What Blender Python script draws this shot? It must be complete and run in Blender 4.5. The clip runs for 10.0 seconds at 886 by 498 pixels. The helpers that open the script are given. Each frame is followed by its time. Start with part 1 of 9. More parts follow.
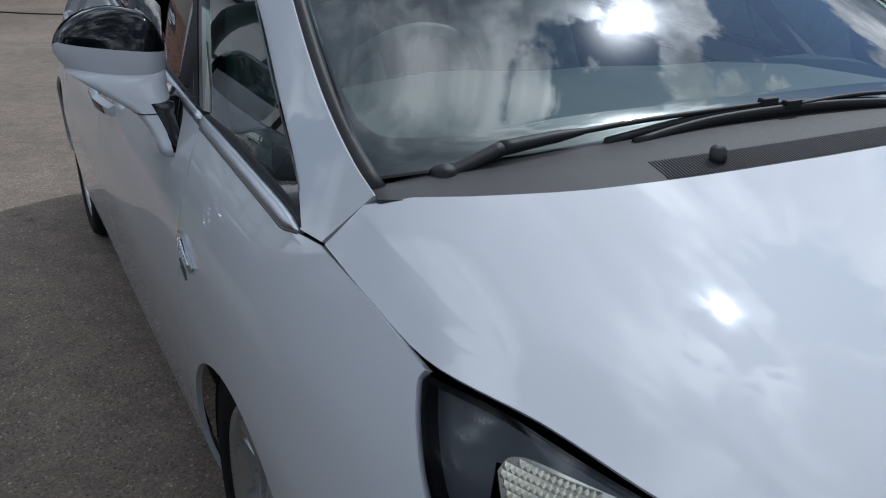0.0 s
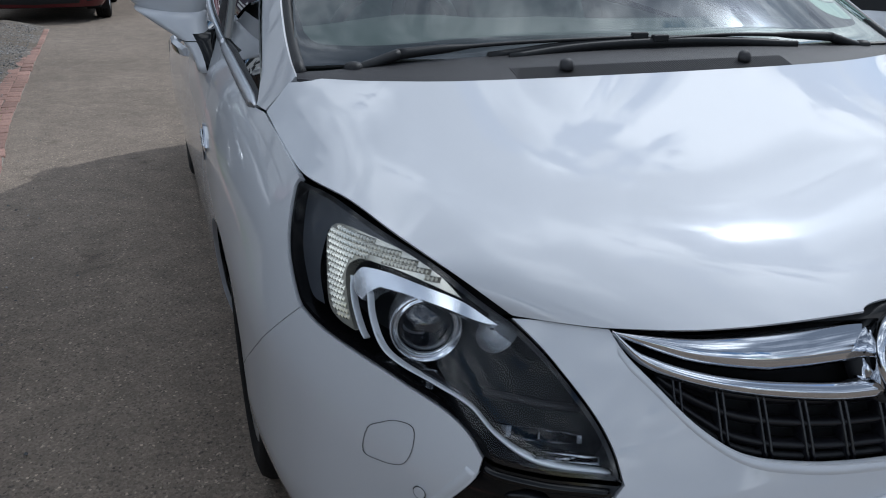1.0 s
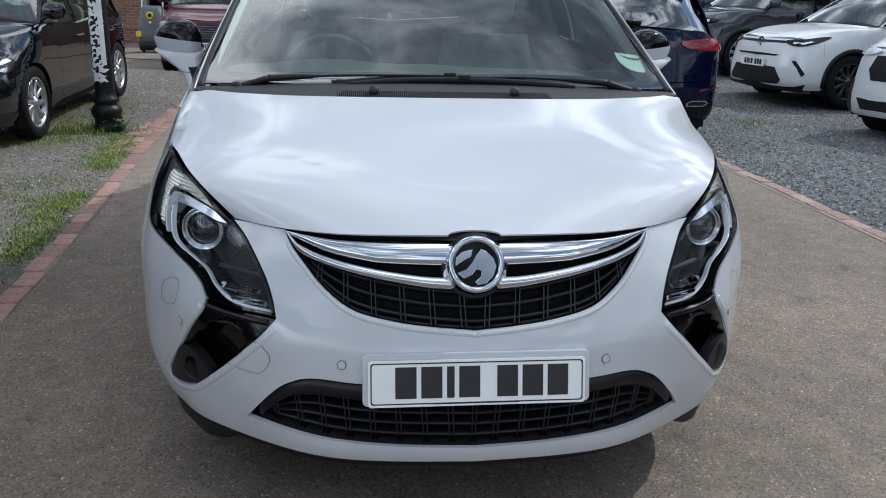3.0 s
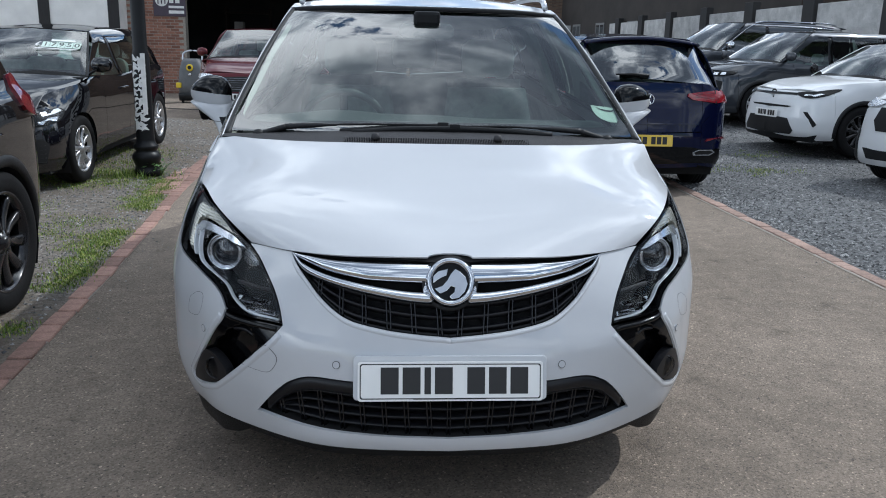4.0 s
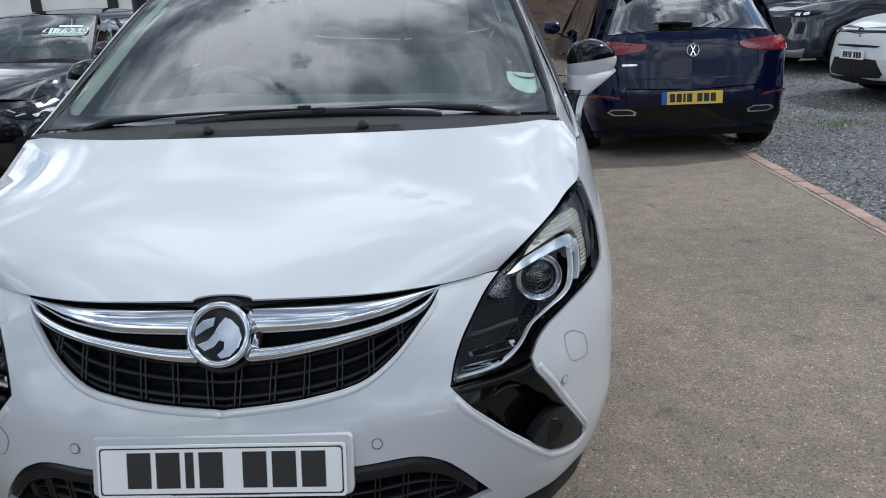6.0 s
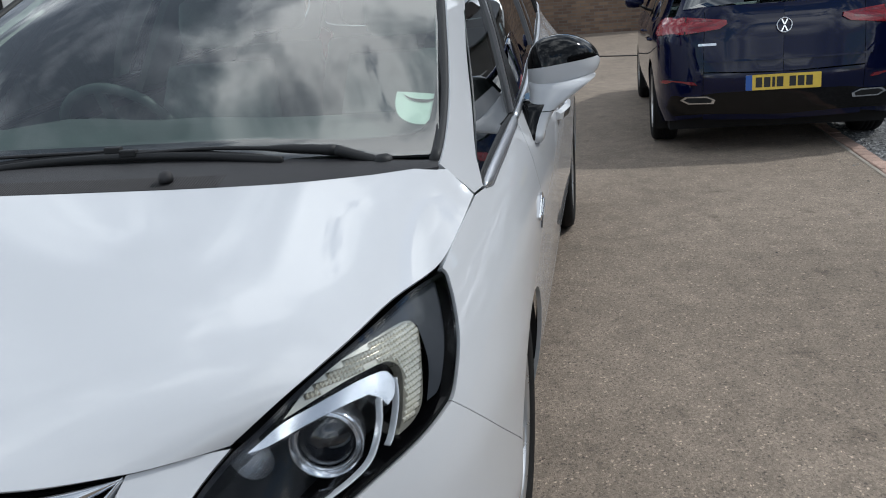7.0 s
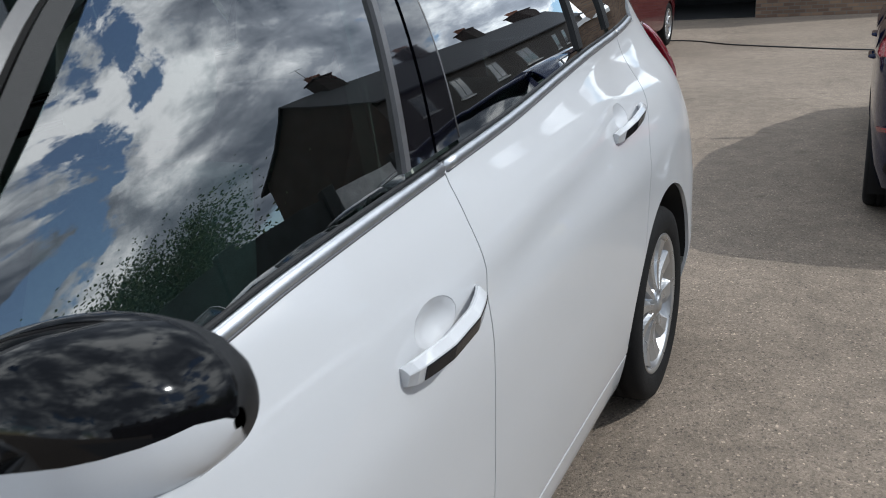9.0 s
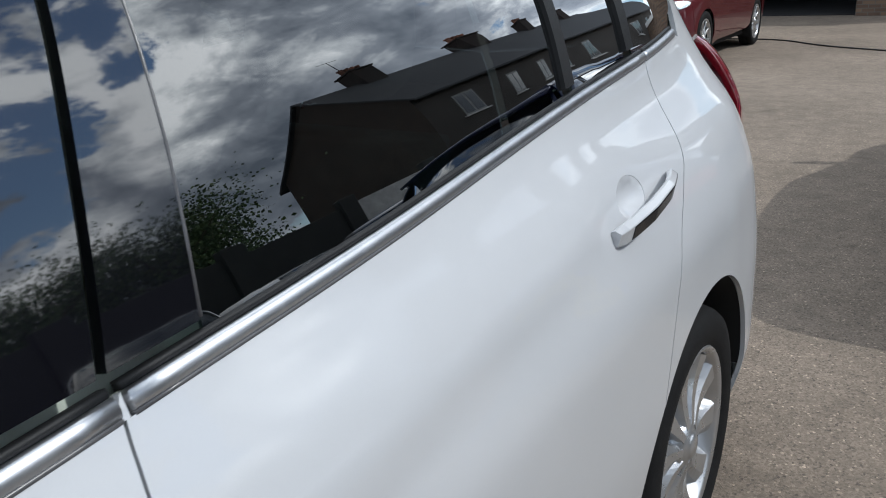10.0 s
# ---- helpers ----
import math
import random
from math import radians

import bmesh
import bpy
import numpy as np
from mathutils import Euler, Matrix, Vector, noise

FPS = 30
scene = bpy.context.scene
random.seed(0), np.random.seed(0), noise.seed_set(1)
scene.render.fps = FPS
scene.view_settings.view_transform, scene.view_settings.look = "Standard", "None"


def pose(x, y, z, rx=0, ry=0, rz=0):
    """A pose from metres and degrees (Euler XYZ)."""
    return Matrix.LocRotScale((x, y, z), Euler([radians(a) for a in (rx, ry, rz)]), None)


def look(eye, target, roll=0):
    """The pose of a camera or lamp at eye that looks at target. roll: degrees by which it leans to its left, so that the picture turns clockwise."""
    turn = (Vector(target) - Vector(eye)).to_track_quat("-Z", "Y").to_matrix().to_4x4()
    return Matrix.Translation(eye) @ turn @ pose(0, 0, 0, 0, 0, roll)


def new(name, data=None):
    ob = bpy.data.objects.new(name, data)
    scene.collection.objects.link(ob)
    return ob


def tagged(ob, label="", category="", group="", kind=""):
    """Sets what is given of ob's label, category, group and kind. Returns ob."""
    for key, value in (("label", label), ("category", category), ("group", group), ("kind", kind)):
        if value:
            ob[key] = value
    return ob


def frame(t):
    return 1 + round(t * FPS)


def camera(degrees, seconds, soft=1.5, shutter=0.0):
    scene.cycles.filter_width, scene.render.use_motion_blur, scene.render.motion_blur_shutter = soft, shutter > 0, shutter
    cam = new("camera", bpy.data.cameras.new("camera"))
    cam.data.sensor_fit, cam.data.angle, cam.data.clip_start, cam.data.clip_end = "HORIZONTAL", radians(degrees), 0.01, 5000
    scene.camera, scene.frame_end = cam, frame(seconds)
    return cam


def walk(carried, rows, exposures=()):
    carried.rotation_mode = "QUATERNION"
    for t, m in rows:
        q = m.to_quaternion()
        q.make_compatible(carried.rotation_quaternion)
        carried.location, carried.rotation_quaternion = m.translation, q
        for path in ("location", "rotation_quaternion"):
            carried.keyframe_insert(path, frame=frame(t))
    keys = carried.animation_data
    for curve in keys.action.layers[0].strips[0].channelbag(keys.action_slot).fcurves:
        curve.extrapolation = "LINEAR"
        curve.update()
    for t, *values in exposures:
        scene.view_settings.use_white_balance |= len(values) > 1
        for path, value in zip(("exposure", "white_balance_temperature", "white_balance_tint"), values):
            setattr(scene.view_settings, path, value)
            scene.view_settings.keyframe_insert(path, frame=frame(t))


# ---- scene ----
cam = camera(57.0, 10.0, shutter=0.1, soft=1.0)
PATH = [
    (0, (-1.181, -0.079, 1.368), (-0.299, 1.561, 0.64), 0.6),
    (0.5, (-1.161, -0.409, 1.343), (-0.397, 1.286, 0.605), 0.9),
    (1, (-1.023, -0.739, 1.315), (-0.417, 1.02, 0.58), 0.5),
    (1.5, (-0.826, -1.013, 1.306), (-0.345, 0.779, 0.562), 0.8),
    (2, (-0.651, -1.303, 1.29), (-0.28, 0.544, 0.619), 1.2),
    (2.5, (-0.441, -1.518, 1.308), (-0.163, 0.358, 0.673), 1.1),
    (3.8, (-0.198, -2.118, 1.355), (-0.036, -0.186, 0.863), 1.7),
    (4, (-0.191, -2.154, 1.363), (-0.045, -0.217, 0.886), 1.4),
    (4.5, (-0.163, -2.163, 1.371), (-0.048, -0.223, 0.899), 0.7),
    (5, (-0.02, -2.029, 1.338), (0.048, -0.092, 0.846), -0.3),
    (5.5, (0.273, -1.784, 1.362), (0.273, 0.144, 0.833), -1.3),
    (5.7, (0.382, -1.675, 1.357), (0.347, 0.249, 0.813), -1.7),
    (6.8, (1.007, -0.871, 1.344), (0.675, 1.009, 0.748), -4.5),
    (7, (1.094, -0.677, 1.367), (0.701, 1.188, 0.762), -4.7),
    (7.5, (1.25, -0.149, 1.381), (0.707, 1.673, 0.762), -4.8),
    (8, (1.426, 0.375, 1.385), (0.731, 2.145, 0.764), -4.9),
    (8.5, (1.494, 0.882, 1.411), (0.684, 2.601, 0.787), -5.0),
    (9, (1.481, 1.372, 1.443), (0.582, 3.04, 0.803), -4.4),
    (9.5, (1.436, 1.871, 1.421), (0.471, 3.492, 0.758), -3.6),
    (10, (1.355, 2.265, 1.431), (0.307, 3.836, 0.773), -3.3),
]
EXPOSURE = [(0, -0.33, 5800, 8), (1, -0.25, 5820, 8), (2.5, 0.0, 5880, 8), (4, 0.08, 5860, 7), (5.5, 0.08, 5900, 7), (7.5, -0.04, 6220, 7), (8.5, 0.08, 6180, 7), (9.2, 0.22, 6150, 7), (10, 0.08, 6120, 7)]
walk(cam, [(t, look(eye, target, roll)) for t, eye, target, roll in PATH], EXPOSURE)

# ---- daylight ----
SUN = Vector((0.885, 0.375, 1.0)).normalized()
sun_data = bpy.data.lights.new("sun", "SUN")
sun_data.energy, sun_data.angle, sun_data.color = 2.2, radians(0.6), (1.0, 0.96, 0.91)
sun = new("sun", sun_data)
sun.matrix_world = look(SUN * 50, (0, 0, 0))

world = bpy.data.worlds.new("sky")
scene.world = world
world.use_nodes = True


def node(nt, kind, **values):
    n = nt.nodes.new(kind)
    for key, value in values.items():
        if hasattr(n, key):
            setattr(n, key, value)
        else:
            n.inputs[key].default_value = value
    return n


def math_node(nt, op, a, b=None, clamp=False):
    n = nt.nodes.new("ShaderNodeMath")
    n.operation, n.use_clamp = op, clamp
    for i, v in enumerate((a, b)):
        if v is None:
            continue
        if isinstance(v, (int, float)):
            n.inputs[i].default_value = v
        else:
            nt.links.new(v, n.inputs[i])
    return n.outputs[0]


def ramp(nt, fac, stops):
    n = nt.nodes.new("ShaderNodeValToRGB")
    els = n.color_ramp.elements
    while len(els) < len(stops):
        els.new(0.5)
    for e, (p, c) in zip(els, stops):
        e.position = p
        e.color = (*c, 1) if len(c) == 3 else c
    nt.links.new(fac, n.inputs[0])
    return n.outputs[0]


def mix_rgb(nt, fac, a, b, blend="MIX"):
    n = nt.nodes.new("ShaderNodeMix")
    n.data_type, n.blend_type = "RGBA", blend
    for sock, v in ((n.inputs[0], fac), (n.inputs[6], a), (n.inputs[7], b)):
        if isinstance(v, (int, float)):
            sock.default_value = v
        elif isinstance(v, tuple):
            sock.default_value = (*v, 1) if len(v) == 3 else v
        else:
            nt.links.new(v, sock)
    return n.outputs[2]


def build_sky():
    nt = world.node_tree
    nt.nodes.clear()
    sky = node(nt, "ShaderNodeTexSky", sky_type="NISHITA", sun_disc=False, sun_elevation=math.asin(SUN.z),
               sun_rotation=math.atan2(SUN.x, SUN.y), air_density=1.2, dust_density=0.1, ozone_density=3.0)
    co = node(nt, "ShaderNodeTexCoord")
    sep = node(nt, "ShaderNodeSeparateXYZ")
    nt.links.new(co.outputs["Generated"], sep.inputs[0])
    # heaped clouds: thick noise over the dome, a little flattened, cut sharp at its edge
    flat = node(nt, "ShaderNodeVectorMath", operation="MULTIPLY_ADD")
    flat.inputs[1].default_value = (1.0, 1.0, 1.45)
    flat.inputs[2].default_value = (4.3, 1.9, 2.6)
    nt.links.new(co.outputs["Generated"], flat.inputs[0])
    n1 = node(nt, "ShaderNodeTexNoise", Scale=2.7, Detail=12.0, Roughness=0.6, Distortion=0.35)
    nt.links.new(flat.outputs[0], n1.inputs["Vector"])
    shift = node(nt, "ShaderNodeVectorMath", operation="ADD")
    shift.inputs[1].default_value = SUN * 0.05 + Vector((0.0, 0.0, 0.09))
    nt.links.new(flat.outputs[0], shift.inputs[0])
    n2 = node(nt, "ShaderNodeTexNoise", Scale=2.7, Detail=8.0, Roughness=0.58, Distortion=0.3)
    nt.links.new(shift.outputs[0], n2.inputs["Vector"])
    n3 = node(nt, "ShaderNodeTexNoise", Scale=9.0, Detail=8.0, Roughness=0.62, Distortion=0.6)
    nt.links.new(flat.outputs[0], n3.inputs["Vector"])
    torn = math_node(nt, "MULTIPLY", math_node(nt, "SUBTRACT", n3.outputs[0], 0.5), 0.30)
    near = node(nt, "ShaderNodeVectorMath", operation="DOT_PRODUCT")
    near.inputs[1].default_value = SUN
    nt.links.new(co.outputs["Generated"], near.inputs[0])
    veil = math_node(nt, "MULTIPLY", math_node(nt, "POWER", math_node(nt, "MAXIMUM", near.outputs["Value"], 0.0), 60.0), 0.035)
    # thicker overhead and to the north-west, broken to the east
    lid = node(nt, "ShaderNodeVectorMath", operation="DOT_PRODUCT")
    lid.inputs[1].default_value = Vector((-0.35, 0.15, 0.92)).normalized()
    nt.links.new(co.outputs["Generated"], lid.inputs[0])
    veil = math_node(nt, "ADD", veil, math_node(nt, "MULTIPLY", math_node(nt, "POWER", math_node(nt, "MAXIMUM", lid.outputs["Value"], 0.0), 3.0), 0.10))
    dense = math_node(nt, "ADD", n1.outputs[0], math_node(nt, "ADD", math_node(nt, "MULTIPLY", torn, 0.5), veil))
    cover = ramp(nt, dense, [(0.42, (0, 0, 0)), (0.448, (1, 1, 1))])
    # thick cores grey, edges and sides towards the sun white
    core = ramp(nt, math_node(nt, "ADD", n2.outputs[0], torn), [(0.37, (2.3, 2.3, 2.3)), (0.43, (1.35, 1.40, 1.45)), (0.50, (0.58, 0.63, 0.72)), (0.60, (0.25, 0.29, 0.36))])
    glow = math_node(nt, "POWER", math_node(nt, "MAXIMUM", near.outputs["Value"], 0.0), 40.0)
    wide = math_node(nt, "POWER", math_node(nt, "MAXIMUM", near.outputs["Value"], 0.0), 220.0)
    glow = math_node(nt, "ADD", math_node(nt, "MULTIPLY", glow, 0.2), math_node(nt, "MULTIPLY", wide, 1.1))
    # the veiled sun burns through the cloud before it
    disc = math_node(nt, "MULTIPLY", math_node(nt, "POWER", math_node(nt, "MAXIMUM", near.outputs["Value"], 0.0), 2200.0), 12.0)
    glow = math_node(nt, "ADD", glow, disc)
    away = math_node(nt, "MULTIPLY", math_node(nt, "MAXIMUM", math_node(nt, "MULTIPLY", near.outputs["Value"], -1.0), 0.0), 1.1)
    glow = math_node(nt, "ADD", glow, math_node(nt, "ADD", away, 0.92))
    lit = node(nt, "ShaderNodeVectorMath", operation="SCALE")
    nt.links.new(core, lit.inputs[0])
    nt.links.new(glow, lit.inputs["Scale"])
    dim = node(nt, "ShaderNodeVectorMath", operation="SCALE")
    dim.inputs["Scale"].default_value = 0.11
    nt.links.new(sky.outputs[0], dim.inputs[0])
    col = mix_rgb(nt, cover, dim.outputs[0], lit.outputs[0])
    burst = node(nt, "ShaderNodeCombineXYZ")
    for k in range(3):
        nt.links.new(math_node(nt, "MULTIPLY", disc, 0.7), burst.inputs[k])
    both = node(nt, "ShaderNodeVectorMath", operation="ADD")
    nt.links.new(col, both.inputs[0])
    nt.links.new(burst.outputs[0], both.inputs[1])
    col = both.outputs[0]
    bg = node(nt, "ShaderNodeBackground", Strength=1.15)
    nt.links.new(col, bg.inputs[0])
    out = node(nt, "ShaderNodeOutputWorld")
    nt.links.new(bg.outputs[0], out.inputs[0])


build_sky()
scene.view_settings.exposure = 0.0


# ---- materials ----
def material(name, colour, rough=0.5, metal=0.0, coat=0.0, vary=0.0, scale=8.0, fine=0.0, fine_scale=150.0,
             bump=0.0, bump_scale=200.0, rough_vary=0.0, island=0.0, specular=0.5, coat_ior=1.5, colour2=None, stretch=None, transmission=0.0, ior=1.5, normal_dist=0.002):
    """A surface with two scales of variation in tone, a fine relief and a roughness that wanders."""
    m = bpy.data.materials.new(name)
    m.use_nodes = True
    nt = m.node_tree
    bsdf = nt.nodes["Principled BSDF"]
    bsdf.inputs["Roughness"].default_value = rough
    bsdf.inputs["Metallic"].default_value = metal
    bsdf.inputs["Coat Weight"].default_value = coat
    bsdf.inputs["Coat IOR"].default_value = coat_ior
    bsdf.inputs["Coat Roughness"].default_value = 0.03
    bsdf.inputs["Specular IOR Level"].default_value = specular
    bsdf.inputs["Transmission Weight"].default_value = transmission
    bsdf.inputs["IOR"].default_value = ior
    bsdf.inputs["Base Color"].default_value = (*colour, 1)
    co = nt.nodes.new("ShaderNodeTexCoord").outputs["Object"]
    if stretch:
        mp = nt.nodes.new("ShaderNodeMapping")
        mp.inputs["Scale"].default_value = stretch
        nt.links.new(co, mp.inputs[0])
        co = mp.outputs[0]
    col = None
    if vary or colour2:
        n = node(nt, "ShaderNodeTexNoise", Scale=scale, Detail=6.0, Roughness=0.6)
        nt.links.new(co, n.inputs["Vector"])
        hi = colour2 or tuple(min(1.0, c * (1 + vary)) for c in colour)
        lo = colour if colour2 else tuple(c * (1 - vary) for c in colour)
        col = ramp(nt, n.outputs[0], [(0.3, lo), (0.7, hi)])
    if fine:
        n = node(nt, "ShaderNodeTexNoise", Scale=fine_scale, Detail=3.0, Roughness=0.7)
        nt.links.new(co, n.inputs["Vector"])
        f = ramp(nt, n.outputs[0], [(0.25, (1 - fine,) * 3), (0.75, (1 + fine,) * 3)])
        col = mix_rgb(nt, 1.0, col if col is not None else colour, f, "MULTIPLY")
    if island:
        info = nt.nodes.new("ShaderNodeObjectInfo").outputs["Random"]
        f = ramp(nt, info, [(0.0, (1 - island,) * 3), (1.0, (1 + island,) * 3)])
        col = mix_rgb(nt, 1.0, col if col is not None else colour, f, "MULTIPLY")
    if col is not None:
        nt.links.new(col, bsdf.inputs["Base Color"])
    if rough_vary:
        n = node(nt, "ShaderNodeTexNoise", Scale=scale * 2.3, Detail=5.0, Roughness=0.65)
        nt.links.new(co, n.inputs["Vector"])
        r = ramp(nt, n.outputs[0], [(0.3, (max(0.0, rough - rough_vary),) * 3), (0.7, (min(1.0, rough + rough_vary),) * 3)])
        nt.links.new(r, bsdf.inputs["Roughness"])
    if bump:
        n = node(nt, "ShaderNodeTexNoise", Scale=bump_scale, Detail=4.0, Roughness=0.6)
        nt.links.new(co, n.inputs["Vector"])
        b = node(nt, "ShaderNodeBump", Strength=bump, Distance=normal_dist)
        nt.links.new(n.outputs[0], b.inputs["Height"])
        nt.links.new(b.outputs[0], bsdf.inputs["Normal"])
    return m


def glass(name, tint, rough=0.0, gloss=2.6):
    """Car glass: a clear tinted sheet that mirrors the sky at its own Fresnel rate."""
    m = bpy.data.materials.new(name)
    m.use_nodes = True
    nt = m.node_tree
    nt.nodes.clear()
    tr = node(nt, "ShaderNodeBsdfTransparent", Color=(*tint, 1))
    gl = node(nt, "ShaderNodeBsdfGlossy", Roughness=rough)
    fr = node(nt, "ShaderNodeFresnel", IOR=1.55)
    mx = node(nt, "ShaderNodeMixShader")
    nt.links.new(math_node(nt, "MULTIPLY", fr.outputs[0], gloss, True), mx.inputs[0])
    nt.links.new(tr.outputs[0], mx.inputs[1])
    nt.links.new(gl.outputs[0], mx.inputs[2])
    out = node(nt, "ShaderNodeOutputMaterial")
    nt.links.new(mx.outputs[0], out.inputs[0])
    return m


WHITE_PAINT = material("white_car_paint", (0.515, 0.525, 0.545), 0.55, specular=0.2, coat=1.0, coat_ior=1.52, fine=0.02, fine_scale=900.0, vary=0.012, scale=3.0)
BLACK_GLOSS = material("gloss_black", (0.003, 0.003, 0.0035), 0.06, specular=0.3, coat=0.0, fine=0.2)
BLACK_PLASTIC = material("black_plastic", (0.010, 0.0105, 0.0115), 0.5, specular=0.3, vary=0.2, scale=12.0, fine=0.15, bump=0.25, bump_scale=900.0)
DARK_TRIM = material("grey_trim_plastic", (0.030, 0.029, 0.031), 0.55, specular=0.35, vary=0.15, scale=6.0, fine=0.15, bump=0.3, bump_scale=1200.0)
RUBBER = material("tyre_rubber", (0.008, 0.008, 0.0085), 0.8, specular=0.2, vary=0.3, scale=10.0, fine=0.2, bump=0.3, bump_scale=400.0)
CHROME = material("chrome", (0.58, 0.595, 0.625), 0.045, metal=1.0, fine=0.03, rough_vary=0.03)
ALLOY = material("silver_alloy", (0.46, 0.465, 0.475), 0.30, metal=0.8, coat=0.3, vary=0.06, rough_vary=0.06)
DARK_ALLOY = material("black_alloy", (0.02, 0.02, 0.022), 0.22, metal=0.3, coat=0.6, vary=0.2)
# near-black that puts the shade of gaps, recesses and undersides into the colour
UNDER = material("cavity_shade_black", (0.006, 0.006, 0.0065), 0.9, vary=0.3, scale=9.0)


# ---- kit for meshes ----
def mesh_of(name, verts, faces, smooth=True):
    me = bpy.data.meshes.new(name)
    me.from_pydata([tuple(v) for v in verts], [], [tuple(f) for f in faces])
    me.validate()
    if smooth:
        me.polygons.foreach_set("use_smooth", [True] * len(me.polygons))
    me.update()
    return me


def part(name, me, mat, parent=None, label="", m=None):
    """Links a mesh or bmesh as one object, under a thing or under a part."""
    if isinstance(me, bmesh.types.BMesh):
        bm, me = me, bpy.data.meshes.new(name)
        bm.to_mesh(me)
        bm.free()
    if mat is not None and not me.materials:
        me.materials.append(mat)
    ob = new(name, me)
    if parent is not None:
        ob.parent = parent
    if m is not None:
        ob.matrix_basis = m
    if label:
        ob["label"] = label
    return ob


def thing(name, label, category, m=None, group="", kind=""):
    ob = new(name)
    ob.empty_display_size = 0.1
    if m is not None:
        ob.matrix_basis = m
    return tagged(ob, label, category, group, kind)


def box_bm(x0, x1, y0, y1, z0, z1, bevel=0.0, segs=2):
    bm = bmesh.new()
    bmesh.ops.create_cube(bm, size=1.0, matrix=Matrix.LocRotScale(((x0 + x1) / 2, (y0 + y1) / 2, (z0 + z1) / 2), None, (x1 - x0, y1 - y0, z1 - z0)))
    if bevel:
        bmesh.ops.bevel(bm, geom=bm.edges[:], offset=bevel, segments=segs, profile=0.5, affect="EDGES")
    return bm


# ---- ground ----
def ground_material():
    """Worn tarmac: grey-brown, with pale chippings, dark pores, tyre stains and old damp marks."""
    m = material("tarmac", (0.105, 0.092, 0.08), 0.9, bump=0.9, bump_scale=190.0, normal_dist=0.006)
    nt = m.node_tree
    bsdf = nt.nodes["Principled BSDF"]
    co = nt.nodes.new("ShaderNodeTexCoord").outputs["Object"]
    big = node(nt, "ShaderNodeTexNoise", Scale=0.55, Detail=7.0, Roughness=0.62)
    mid = node(nt, "ShaderNodeTexNoise", Scale=7.0, Detail=6.0, Roughness=0.7)
    fine = node(nt, "ShaderNodeTexVoronoi", Scale=150.0)
    for n in (big, mid, fine):
        nt.links.new(co, n.inputs["Vector"])
    base = ramp(nt, big.outputs[0], [(0.3, (0.186, 0.150, 0.116)), (0.55, (0.248, 0.200, 0.157)), (0.75, (0.292, 0.237, 0.187))])
    base = mix_rgb(nt, 0.6, base, ramp(nt, mid.outputs[0], [(0.3, (0.6, 0.6, 0.6)), (0.7, (1.25, 1.25, 1.25))]), "MULTIPLY")
    chips = ramp(nt, fine.outputs["Color"], [(0.0, (0.22, 0.22, 0.23)), (0.25, (0.75, 0.75, 0.75)), (0.6, (1.0, 1.0, 1.0)), (0.86, (1.25, 1.25, 1.25)), (0.97, (2.6, 2.55, 2.5))])
    spot = node(nt, "ShaderNodeTexNoise", Scale=3.1, Detail=3.0, Roughness=0.75)
    nt.links.new(co, spot.inputs["Vector"])
    base = mix_rgb(nt, 1.0, base, ramp(nt, spot.outputs[0], [(0.62, (1, 1, 1)), (0.70, (0.72, 0.71, 0.70)), (0.78, (0.5, 0.49, 0.48))]), "MULTIPLY")
    nt.links.new(mix_rgb(nt, 0.9, base, chips, "MULTIPLY"), bsdf.inputs["Base Color"])
    return m


TARMAC = ground_material()
bm = bmesh.new()
bmesh.ops.create_grid(bm, x_segments=8, y_segments=8, size=400.0)
ground = tagged(part("ground", bm, TARMAC), "worn grey-brown tarmac yard with pale chippings", "ground", kind="structure")


# ---- smooth curves and the body surface of a car ----
def pchip(xs, ys):
    """A smooth curve through the points that never overshoots them. ys: numbers or rows of numbers."""
    xs, ys = np.asarray(xs, float), np.asarray(ys, float)
    h = np.diff(xs)
    d = np.diff(ys, axis=0) / (h if ys.ndim == 1 else h[:, None])
    m = np.zeros_like(ys)
    m[0], m[-1] = d[0], d[-1]
    a, b = d[:-1], d[1:]
    ok = a * b > 0
    m[1:-1] = np.where(ok, 2 * a * b / np.where(np.abs(a + b) < 1e-12, 1, a + b), 0)

    def at(x):
        x = np.clip(np.asarray(x, float), xs[0], xs[-1])
        i = np.clip(np.searchsorted(xs, x) - 1, 0, len(xs) - 2)
        t = (x - xs[i]) / h[i]
        hh = h[i]
        if ys.ndim > 1:
            t, hh = t[..., None], hh[..., None]
        return ((1 + 2 * t) * (1 - t) ** 2 * ys[i] + t * (1 - t) ** 2 * hh * m[i]
                + t * t * (3 - 2 * t) * ys[i + 1] + t * t * (t - 1) * hh * m[i + 1])
    return at


